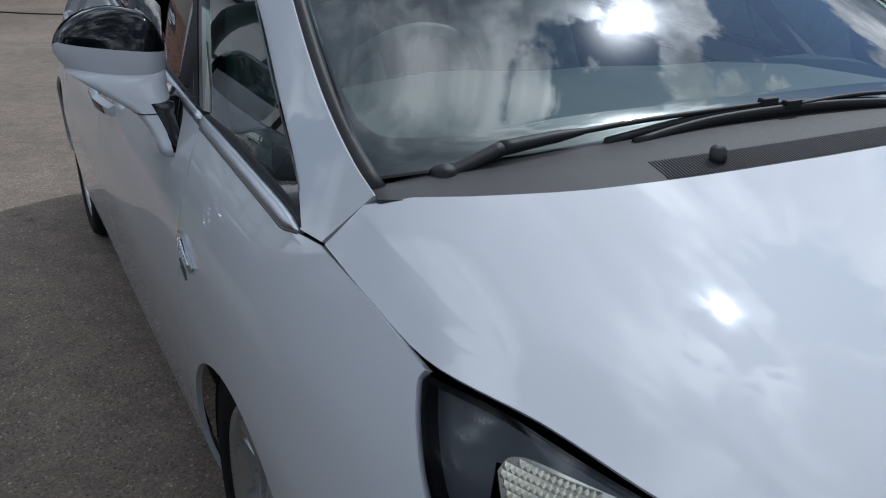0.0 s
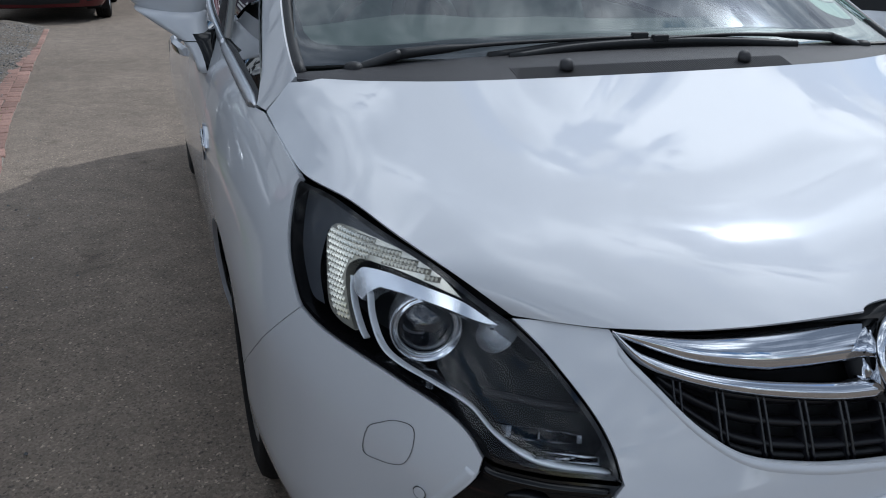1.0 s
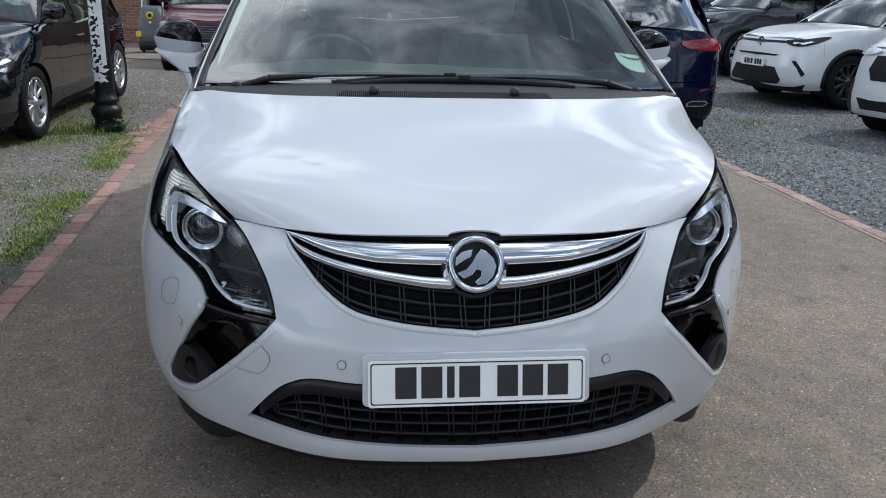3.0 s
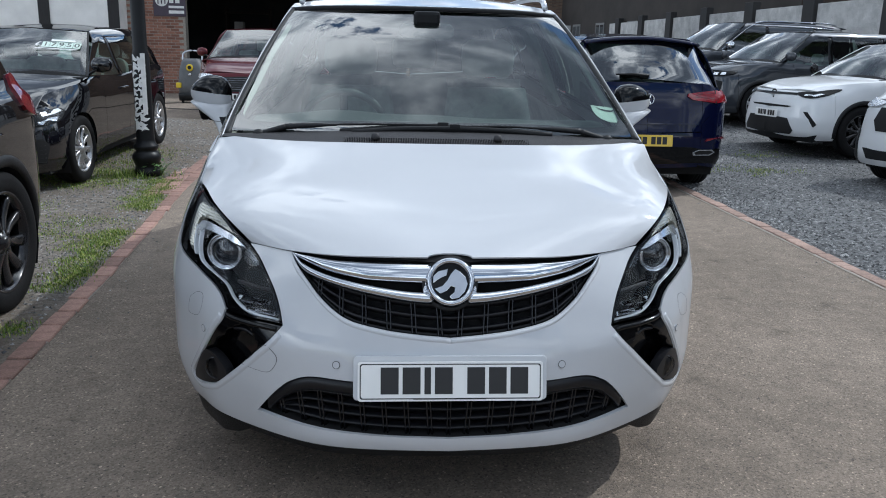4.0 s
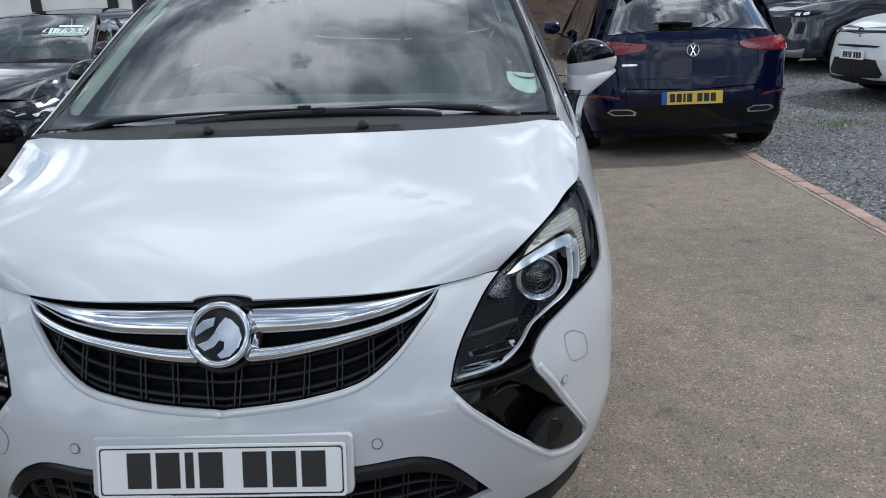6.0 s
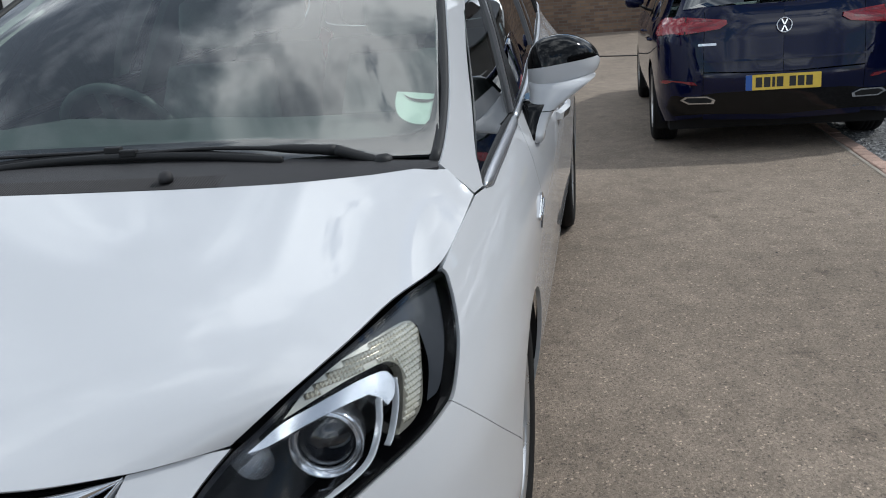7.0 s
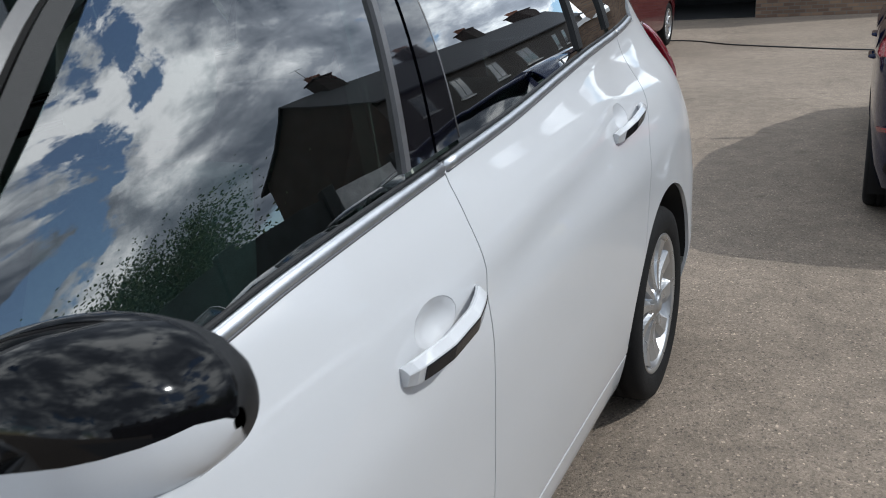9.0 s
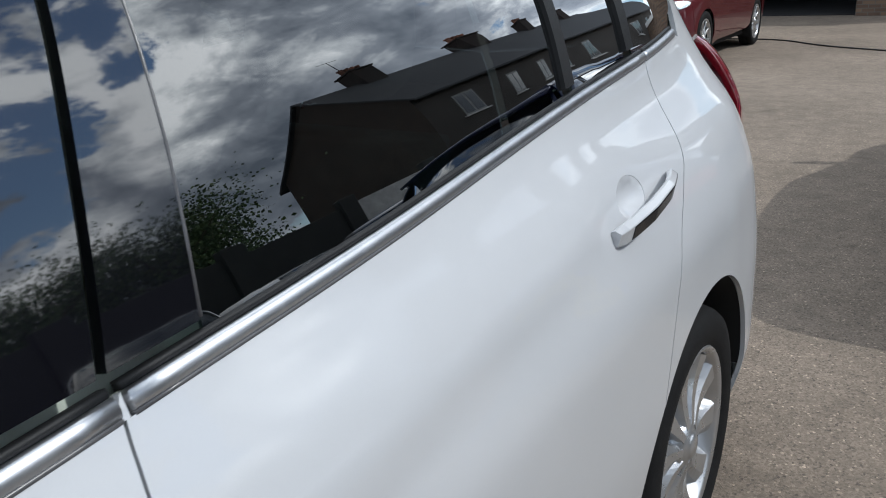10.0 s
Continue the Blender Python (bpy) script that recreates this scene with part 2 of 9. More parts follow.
def spline(points, n=400):
    """Catmull-Rom through points of the plane, by arc length: returns (length, place(s))."""
    p = np.asarray(points, float)
    p = np.vstack([2 * p[0] - p[1], p, 2 * p[-1] - p[-2]])
    out = []
    for i in range(1, len(p) - 2):
        t = np.linspace(0, 1, 24, endpoint=False)[:, None]
        out.append(0.5 * (2 * p[i] + (p[i + 1] - p[i - 1]) * t + (2 * p[i - 1] - 5 * p[i] + 4 * p[i + 1] - p[i + 2]) * t ** 2
                          + (3 * p[i] - p[i - 1] - 3 * p[i + 1] + p[i + 2]) * t ** 3))
    out = np.vstack(out + [p[-2][None]])
    s = np.concatenate([[0], np.cumsum(np.linalg.norm(np.diff(out, axis=0), axis=1))])
    grid = np.linspace(0, s[-1], n)
    rows = np.stack([np.interp(grid, s, out[:, k]) for k in range(p.shape[1])], -1)
    return s[-1], lambda q: np.stack([np.interp(q, grid, rows[:, k]) for k in range(p.shape[1])], -1)


class Shell:
    """The side of a car: a plan line from the middle of the nose (s = 0) round to the middle of the tail, and a profile in height at stations along it."""

    flare = None

    def __init__(self, plan, stations):
        self.length, self.plan = spline(plan, 1200)
        ss = np.linspace(0, self.length, 1200)
        tan = np.gradient(self.plan(ss), axis=0)
        k = np.ones(31) / 31
        tan = np.stack([np.convolve(np.pad(tan[:, i], 15, "edge"), k, "valid") for i in range(2)], -1)
        tan /= np.linalg.norm(tan, axis=1)[:, None]
        nor = np.stack([tan[:, 1], -tan[:, 0]], -1)
        self.normal = lambda q: np.stack([np.interp(q, ss, nor[:, k]) for k in range(2)], -1)
        self.where = sorted(stations)
        self.curves = [pchip(*zip(*stations[s])) for s in self.where]
        self.zs = np.linspace(0.0, 1.8, 181)
        table = np.stack([c(self.zs) for c in self.curves])
        self.grid_s = np.linspace(0, self.length, 500)
        self.table = pchip(self.where, table)(self.grid_s)

    def depth(self, s, z):
        i = np.clip(s / self.length * 499, 0, 498.999)
        j = np.clip(z / 1.8 * 180, 0, 179.999)
        i0, j0 = i.astype(int), j.astype(int)
        fi, fj = i - i0, j - j0
        t = self.table
        return (t[i0, j0] * (1 - fi) * (1 - fj) + t[i0 + 1, j0] * fi * (1 - fj) + t[i0, j0 + 1] * (1 - fi) * fj + t[i0 + 1, j0 + 1] * fi * fj)

    def __call__(self, s, z):
        """Places on the surface; s below 0 is the other half, mirrored."""
        s, z = np.asarray(s, float), np.asarray(z, float)
        a = np.abs(s)
        d = self.depth(a, z)
        if self.flare:
            d = d + self.flare(s, z)
        p = self.plan(a) + self.normal(a) * d[..., None]
        return np.stack([p[..., 0] * np.where(s < 0, -1, 1), p[..., 1], z], -1)

    def s_at_y(self, y):
        ss = np.linspace(0.5, self.length - 0.5, 2000)
        return float(np.interp(y, self.plan(ss)[:, 1], ss))


# ---- the white people carrier: plan line, profiles, bonnet, windscreen ----
MPV_PLAN = [(0, -0.035), (0.20, -0.026), (0.35, -0.004), (0.50, 0.048), (0.62, 0.118), (0.725, 0.213), (0.80, 0.335), (0.85, 0.50),
            (0.888, 0.75), (0.912, 1.05), (0.928, 1.45), (0.937, 2.0), (0.938, 2.6), (0.935, 3.2), (0.934, 3.75), (0.930, 4.2),
            (0.903, 4.5), (0.79, 4.69), (0.58, 4.775), (0.30, 4.80), (0, 4.81)]
MPV_STATIONS = {
    0.0: [(0.0, -0.20), (0.15, -0.09), (0.20, -0.03), (0.27, 0.0), (0.40, 0.0), (0.52, -0.03), (0.62, -0.062), (0.72, -0.115), (0.80, -0.17), (1.0, -0.35)],
    0.35: [(0.0, -0.20), (0.15, -0.09), (0.20, -0.04), (0.27, -0.008), (0.40, -0.008), (0.52, -0.02), (0.62, -0.055), (0.72, -0.10), (0.80, -0.16), (1.0, -0.33)],
    0.62: [(0.0, -0.20), (0.15, -0.11), (0.21, -0.055), (0.30, -0.025), (0.42, -0.004), (0.52, 0.0), (0.62, -0.022), (0.72, -0.08), (0.80, -0.14), (1.0, -0.30)],
    0.80: [(0.0, -0.18), (0.15, -0.10), (0.22, -0.045), (0.32, -0.01), (0.45, 0.0), (0.55, 0.0), (0.66, -0.02), (0.76, -0.055), (0.86, -0.12), (1.0, -0.26)],
    1.10: [(0.0, -0.14), (0.15, -0.08), (0.24, -0.035), (0.40, 0.0), (0.60, 0.0), (0.72, -0.012), (0.82, -0.04), (0.92, -0.09), (1.0, -0.15), (1.2, -0.3)],
    1.36: [(0.0, -0.13), (0.15, -0.08), (0.24, -0.035), (0.40, 0.0), (0.65, 0.0), (0.78, -0.012), (0.88, -0.045), (0.96, -0.085), (1.04, -0.135), (1.3, -0.28)],
    1.90: [(0.0, -0.15), (0.15, -0.10), (0.22, -0.06), (0.40, -0.022), (0.62, -0.008), (0.80, 0.0), (0.92, -0.022), (1.02, -0.072), (1.20, -0.165), (1.40, -0.265), (1.56, -0.37), (1.62, -0.45)],
    2.95: [(0.0, -0.15), (0.15, -0.10), (0.22, -0.06), (0.40, -0.035), (0.62, -0.012), (0.82, 0.0), (0.95, -0.022), (1.05, -0.055), (1.12, -0.095), (1.30, -0.16), (1.46, -0.225), (1.57, -0.31), (1.63, -0.42)],
    3.95: [(0.0, -0.15), (0.15, -0.10), (0.22, -0.06), (0.40, -0.025), (0.62, -0.005), (0.84, 0.0), (0.97, -0.03), (1.07, -0.075), (1.16, -0.125), (1.32, -0.18), (1.48, -0.25), (1.57, -0.33), (1.63, -0.44)],
    4.65: [(0.0, -0.15), (0.15, -0.10), (0.24, -0.05), (0.40, -0.01), (0.62, 0.0), (0.85, -0.005), (1.00, -0.05), (1.17, -0.165), (1.34, -0.22), (1.48, -0.29), (1.56, -0.36), (1.62, -0.46)],
    5.12: [(0.0, -0.15), (0.15, -0.09), (0.26, -0.03), (0.42, 0.0), (0.62, 0.0), (0.85, -0.02), (1.02, -0.07), (1.17, -0.17), (1.34, -0.26), (1.48, -0.32), (1.56, -0.38), (1.62, -0.48)],
    6.05: [(0.0, -0.15), (0.15, -0.08), (0.26, -0.02), (0.42, 0.0), (0.62, -0.01), (0.85, -0.06), (1.02, -0.12), (1.17, -0.20), (1.34, -0.30), (1.48, -0.40), (1.56, -0.46), (1.62, -0.56)],
}
mpv = Shell(MPV_PLAN, MPV_STATIONS)
FLARE_Z = pchip([0.0, 0.2, 0.34, 0.62, 0.78, 0.90, 1.0, 1.8], [0.3, 0.7, 1.0, 1.0, 0.5, 0.15, 0, 0])
FLARE_E = pchip([0.0, 0.86, 1.02, 1.15, 1.5, 1.9, 2.3, 6.5], [0, 0, 0.018, 0.026, 0.020, 0.006, 0, 0])
FLARE_W = pchip([0.0, 0.86, 1.05, 1.2, 1.6, 2.2, 3.0, 4.6, 5.1, 6.5], [0, 0, 0.028, 0.038, 0.028, 0.026, 0.036, 0.046, 0.02, 0])
CREASE_Z = pchip([0, 2.4, 2.93, 3.19, 3.5, 3.9, 4.2, 6.5], [0.92, 0.93, 0.943, 0.965, 1.0, 1.03, 1.07, 1.1])
CREASE_AMOUNT = pchip([0, 2.5, 2.95, 3.4, 4.0, 4.4, 6.5], [0, 0, 0.006, 0.012, 0.011, 0.003, 0])


def mpv_flare(s, z):
    """Swell of the wings and flanks, and the soft crease that climbs along the rear door."""
    a = np.abs(s)
    crease = CREASE_AMOUNT(a) * np.exp(-((z - CREASE_Z(a)) / np.where(z > CREASE_Z(a), 0.085, 0.036)) ** 2)
    return np.where(s < 0, FLARE_W(a), FLARE_E(a)) * FLARE_Z(z) + crease


mpv.flare = mpv_flare


# ---- patches cut out of a surface, bars laid on it, turned and swept forms ----
from mathutils import geometry


def through_points(points, n=6, closed=False):
    """A smooth line through points of the plane or of space, n steps between two."""
    p = np.asarray(points, float)
    if len(p) == 2 and not closed:
        return np.linspace(p[0], p[1], n + 1)
    if closed:
        p = np.vstack([p[-1], p, p[0], p[1]])
    else:
        p = np.vstack([2 * p[0] - p[1], p, 2 * p[-1] - p[-2]])
    out = []
    for i in range(1, len(p) - 2):
        t = np.linspace(0, 1, n, endpoint=False)[:, None]
        out.append(0.5 * (2 * p[i] + (p[i + 1] - p[i - 1]) * t + (2 * p[i - 1] - 5 * p[i] + 4 * p[i + 1] - p[i + 2]) * t ** 2
                          + (3 * p[i] - p[i - 1] - 3 * p[i + 1] + p[i + 2]) * t ** 3))
    if not closed:
        out.append(p[-2][None])
    return np.vstack(out)


def outline_of(*lines, n=6):
    """A closed outline from lines that meet in corners; each line is smoothed by itself."""
    out = []
    for line in lines:
        q = through_points(line, n)
        if out and np.linalg.norm(out[-1][-1] - q[0]) < 1e-6:
            q = q[1:]
        out.append(q)
    out = np.vstack(out)
    if np.linalg.norm(out[0] - out[-1]) < 1e-6:
        out = out[:-1]
    return out


def inside(poly, pts):
    x, y = pts[:, 0][:, None], pts[:, 1][:, None]
    x0, y0 = poly[:, 0][None], poly[:, 1][None]
    x1, y1 = np.roll(poly[:, 0], -1)[None], np.roll(poly[:, 1], -1)[None]
    cross = ((y0 > y) != (y1 > y)) & (x < (x1 - x0) * (y - y0) / np.where(np.abs(y1 - y0) < 1e-12, 1e-12, y1 - y0) + x0)
    return cross.sum(1) % 2 == 1


def far_from(poly, pts, gap):
    a, b = poly, np.roll(poly, -1, 0)
    d = b - a
    t = np.clip(((pts[:, None] - a) * d).sum(-1) / np.maximum((d * d).sum(-1), 1e-12), 0, 1)
    return np.linalg.norm(pts[:, None] - a - t[..., None] * d, axis=-1).min(1) > gap


def flat_mesh(outline, holes=(), step=0.04, stretch=1.0):
    """Triangles that fill an outline of the plane less its holes."""
    scale = np.array([1.0, stretch])
    loops = [np.asarray(outline, float) * scale] + [np.asarray(h, float) * scale for h in holes]
    lo, hi = loops[0].min(0), loops[0].max(0)
    gx, gy = np.meshgrid(np.arange(lo[0] + step / 2, hi[0], step), np.arange(lo[1] + step / 2, hi[1], step), indexing="ij")
    grid = np.stack([gx.ravel(), gy.ravel()], -1)
    keep = inside(loops[0], grid)
    for h in loops[1:]:
        keep &= ~inside(h, grid)
    grid = grid[keep]
    for loop in loops:
        if len(grid):
            grid = grid[far_from(loop, grid, step * 0.4)]
    pts, edges = [], []
    for loop in loops:
        b = len(pts)
        pts += list(map(tuple, loop))
        edges += [(b + i, b + (i + 1) % len(loop)) for i in range(len(loop))]
    pts += list(map(tuple, grid))
    co, _, tris, *_ = geometry.delaunay_2d_cdt([Vector(p) for p in pts], edges, [], 0, 1e-7)
    co = np.array([tuple(c) for c in co])
    tris = np.array([t for t in tris if len(t) == 3])
    mid = co[tris].mean(1)
    keep = inside(loops[0], mid)
    for h in loops[1:]:
        keep &= ~inside(h, mid)
    tris = tris[keep]
    a, b, c = (co[tris[:, i]] for i in range(3))
    area = (b - a)[:, 0] * (c - a)[:, 1] - (b - a)[:, 1] * (c - a)[:, 0]
    tris[area < 0] = tris[area < 0][:, ::-1]
    tris = tris[np.abs(area) > 1e-9]
    return co / scale, tris


def normals_of(surf, u, v, h=0.012):
    du = surf(u + h, v) - surf(u - h, v)
    dv = surf(u, v + h) - surf(u, v - h)
    n = np.cross(du, dv)
    return n / np.maximum(np.linalg.norm(n, axis=-1), 1e-9)[..., None]


def other_half(surf):
    """The far side of a body, turned over on to the near one."""
    return (lambda u, v: surf(-u, v) * np.array([-1.0, 1.0, 1.0])) if isinstance(surf, Shell) else surf


def patch(surf, outline, holes=(), step=0.04, off=0.0, thick=0.012, side=1, name="panel", h=0.012, bulge=None, fair=None):
    """A panel of a surface: the outline in the surface's own two measures, laid on it at a distance off, with a rim that turns inward. fair: a smoother surface to shade it by."""
    surf = other_half(surf) if side < 0 else surf
    if bulge is not None:
        flat, swell, bulge = surf, bulge, None
        surf = lambda u, v: flat(u, v) + normals_of(flat, u, v) * swell(u, v)[..., None]
    co, tris = flat_mesh(outline, holes, step)
    u, v = co[:, 0], co[:, 1]
    nor = normals_of(fair or surf, u, v, h)
    lift = off if bulge is None else off + bulge(u, v)
    pos = surf(u, v) + nor * (lift[:, None] if isinstance(lift, np.ndarray) else lift)
    # edges that only one triangle has
    count = {}
    for t in tris:
        for a, b in ((t[0], t[1]), (t[1], t[2]), (t[2], t[0])):
            count[(min(a, b), max(a, b))] = None if (min(a, b), max(a, b)) in count else (a, b)
    rim = [e for e in count.values() if e]
    verts, faces, vn = list(pos), [tuple(t) for t in tris], list(nor)
    if thick:
        new_id = {}
        for a, b in rim:
            for i in (a, b):
                if i not in new_id:
                    new_id[i] = len(verts)
                    verts += [pos[i], pos[i] - nor[i] * thick]
                    vn += [nor[i], nor[i]]
            faces.append((new_id[b], new_id[a], new_id[a] + 1, new_id[b] + 1))
    verts = np.array(verts)
    vn = np.array(vn)
    if side < 0:
        verts[:, 0] *= -1
        vn[:, 0] *= -1
        faces = [f[::-1] for f in faces]
    me = mesh_of(name, verts, faces)
    loops = np.zeros(len(me.loops), int)
    me.loops.foreach_get("vertex_index", loops)
    smooth_n = vn[loops]
    n_top = 3 * len(tris)
    fn = np.zeros(3 * len(me.polygons))
    me.polygons.foreach_get("normal", fn)
    fn = fn.reshape(-1, 3)
    for p in me.polygons:
        if p.loop_total == 4:
            smooth_n[list(p.loop_indices)] = fn[p.index]
    me.normals_split_custom_set([tuple(n) for n in smooth_n])
    return me


def bar(surf, line_lo, line_hi, base=0.0, height=0.006, n=6, power=1.0, side=1, name="bar"):
    """A rounded strip laid on a surface between two lines of it."""
    surf = other_half(surf) if side < 0 else surf
    lo, hi = np.asarray(line_lo, float), np.asarray(line_hi, float)
    t = np.linspace(0, 1, n + 1)
    uv = lo[:, None] + (hi - lo)[:, None] * t[None, :, None]
    nor = normals_of(surf, uv[..., 0], uv[..., 1])
    rise = base + height * np.sin(np.pi * t) ** power
    pos = surf(uv[..., 0], uv[..., 1]) + nor * rise[None, :, None]
    deep = surf(uv[..., 0], uv[..., 1]) + nor * (base - 0.012)
    m, k = pos.shape[:2]
    verts = np.vstack([pos.reshape(-1, 3), deep[:, 0], deep[:, -1]])
    faces = [(i * k + j, (i + 1) * k + j, (i + 1) * k + j + 1, i * k + j + 1) for i in range(m - 1) for j in range(k - 1)]
    b = m * k
    faces += [(b + i, b + i + 1, (i + 1) * k, i * k) for i in range(m - 1)]
    faces += [(b + m + i + 1, b + m + i, i * k + k - 1, (i + 1) * k + k - 1) for i in range(m - 1)]
    for i in (0, m - 1):
        f = (b + i, *range(i * k, i * k + k), b + m + i)
        faces.append(f if i == 0 else f[::-1])
    if side < 0:
        verts[:, 0] *= -1
        faces = [f[::-1] for f in faces]
    return mesh_of(name, verts, faces)


def facet_grid(surf, outline, cell, off, height, side=1, name="facets"):
    """Small pyramids side by side on a part of a surface."""
    surf = other_half(surf) if side < 0 else surf
    poly = np.asarray(outline)
    lo, hi = poly.min(0), poly.max(0)
    gu, gv = np.meshgrid(np.arange(lo[0], hi[0], cell), np.arange(lo[1], hi[1], cell), indexing="ij")
    mid = np.stack([gu.ravel(), gv.ravel()], -1)
    mid = mid[inside(poly, mid)]
    mid = mid[far_from(poly, mid, cell * 0.6)]
    h = cell / 2
    pts = np.concatenate([mid + [dx * h, dy * h] for dx, dy in ((-1, -1), (1, -1), (1, 1), (-1, 1), (0, 0))])
    nor = normals_of(surf, pts[:, 0], pts[:, 1])
    n = len(mid)
    pos = surf(pts[:, 0], pts[:, 1]) + nor * (off + height * (np.arange(5 * n) >= 4 * n))[:, None]
    if side < 0:
        pos[:, 0] *= -1
    faces = [(i + k * n, i + (k + 1) % 4 * n, i + 4 * n) for i in range(n) for k in range(4)]
    return mesh_of(name, pos, [f[::-1] for f in faces] if side < 0 else faces, False)


def turned(profile, segs=40, axis="X", closed=False, name="turned"):
    """A form turned about an axis, from (radius, along) pairs."""
    p = np.asarray(profile, float)
    a = np.linspace(0, 2 * np.pi, segs, endpoint=False)
    r, h = p[:, 0][None], p[:, 1][None]
    c, s = np.cos(a)[:, None], np.sin(a)[:, None]
    if axis == "X":
        v = np.stack([h + 0 * c, r * c, r * s], -1)
    elif axis == "Y":
        v = np.stack([r * s, h + 0 * c, r * c], -1)
    else:
        v = np.stack([r * c, r * s, h + 0 * c], -1)
    k = len(p)
    faces = []
    for i in range(segs):
        j = (i + 1) % segs
        for q in range(k - (0 if closed else 1)):
            w = (q + 1) % k
            faces.append((i * k + q, j * k + q, j * k + w, i * k + w))
    me = mesh_of(name, v.reshape(-1, 3), faces)
    return me


def tube(points, radius, segs=8, flat=1.0, name="tube"):
    """A rod swept along points; radius: one number or one for each point."""
    p = np.asarray(points, float)
    t = np.gradient(p, axis=0)
    t /= np.maximum(np.linalg.norm(t, axis=1), 1e-9)[:, None]
    up = np.array([0.0, 0.0, 1.0]) if abs(t[:, 2]).max() < 0.95 else np.array([1.0, 0.0, 0.0])
    a = np.cross(t, up)
    a /= np.maximum(np.linalg.norm(a, axis=1), 1e-9)[:, None]
    b = np.cross(a, t)
    r = np.broadcast_to(np.asarray(radius, float), (len(p),))
    ang = np.linspace(0, 2 * np.pi, segs, endpoint=False)
    v = p[:, None] + r[:, None, None] * (np.cos(ang)[None, :, None] * a[:, None] + flat * np.sin(ang)[None, :, None] * b[:, None])
    faces = [(i * segs + j, i * segs + (j + 1) % segs, (i + 1) * segs + (j + 1) % segs, (i + 1) * segs + j) for i in range(len(p) - 1) for j in range(segs)]
    faces += [tuple(range(segs))[::-1], tuple((len(p) - 1) * segs + j for j in range(segs))]
    return mesh_of(name, v.reshape(-1, 3), faces)


def loft(rings, closed=True, caps=True, name="loft"):
    """A skin over rings of equal count."""
    r = np.asarray(rings, float)
    m, k = r.shape[:2]
    faces = [(i * k + j, i * k + (j + 1) % k, (i + 1) * k + (j + 1) % k, (i + 1) * k + j) for i in range(m - 1) for j in range(k if closed else k - 1)]
    if caps and closed:
        faces += [tuple(range(k))[::-1], tuple((m - 1) * k + j for j in range(k))]
    return mesh_of(name, r.reshape(-1, 3), faces)


def slab(outline, thick, m=None, bevel=0.0, name="slab"):
    """A flat shape of the x-y plane with a thickness along z, edges eased."""
    bm = bmesh.new()
    f = bm.faces.new([bm.verts.new((x, y, 0)) for x, y in outline])
    ex = bmesh.ops.extrude_face_region(bm, geom=[f])
    bmesh.ops.translate(bm, verts=[v for v in ex["geom"] if isinstance(v, bmesh.types.BMVert)], vec=(0, 0, thick))
    bmesh.ops.recalc_face_normals(bm, faces=bm.faces)
    if bevel:
        bmesh.ops.bevel(bm, geom=[e for e in bm.edges if e.calc_face_angle(0) > 0.9], offset=bevel, segments=2, profile=0.6, affect="EDGES")
    if m is not None:
        bmesh.ops.transform(bm, matrix=m, verts=bm.verts)
    return bm


def rounded_rect(w, h, r, n=4):
    pts = []
    for cx, cy, a0 in ((w / 2 - r, h / 2 - r, 0), (-w / 2 + r, h / 2 - r, 90), (-w / 2 + r, -h / 2 + r, 180), (w / 2 - r, -h / 2 + r, 270)):
        for i in range(n + 1):
            a = radians(a0 + 90 * i / n)
            pts.append((cx + r * math.cos(a), cy + r * math.sin(a)))
    return pts


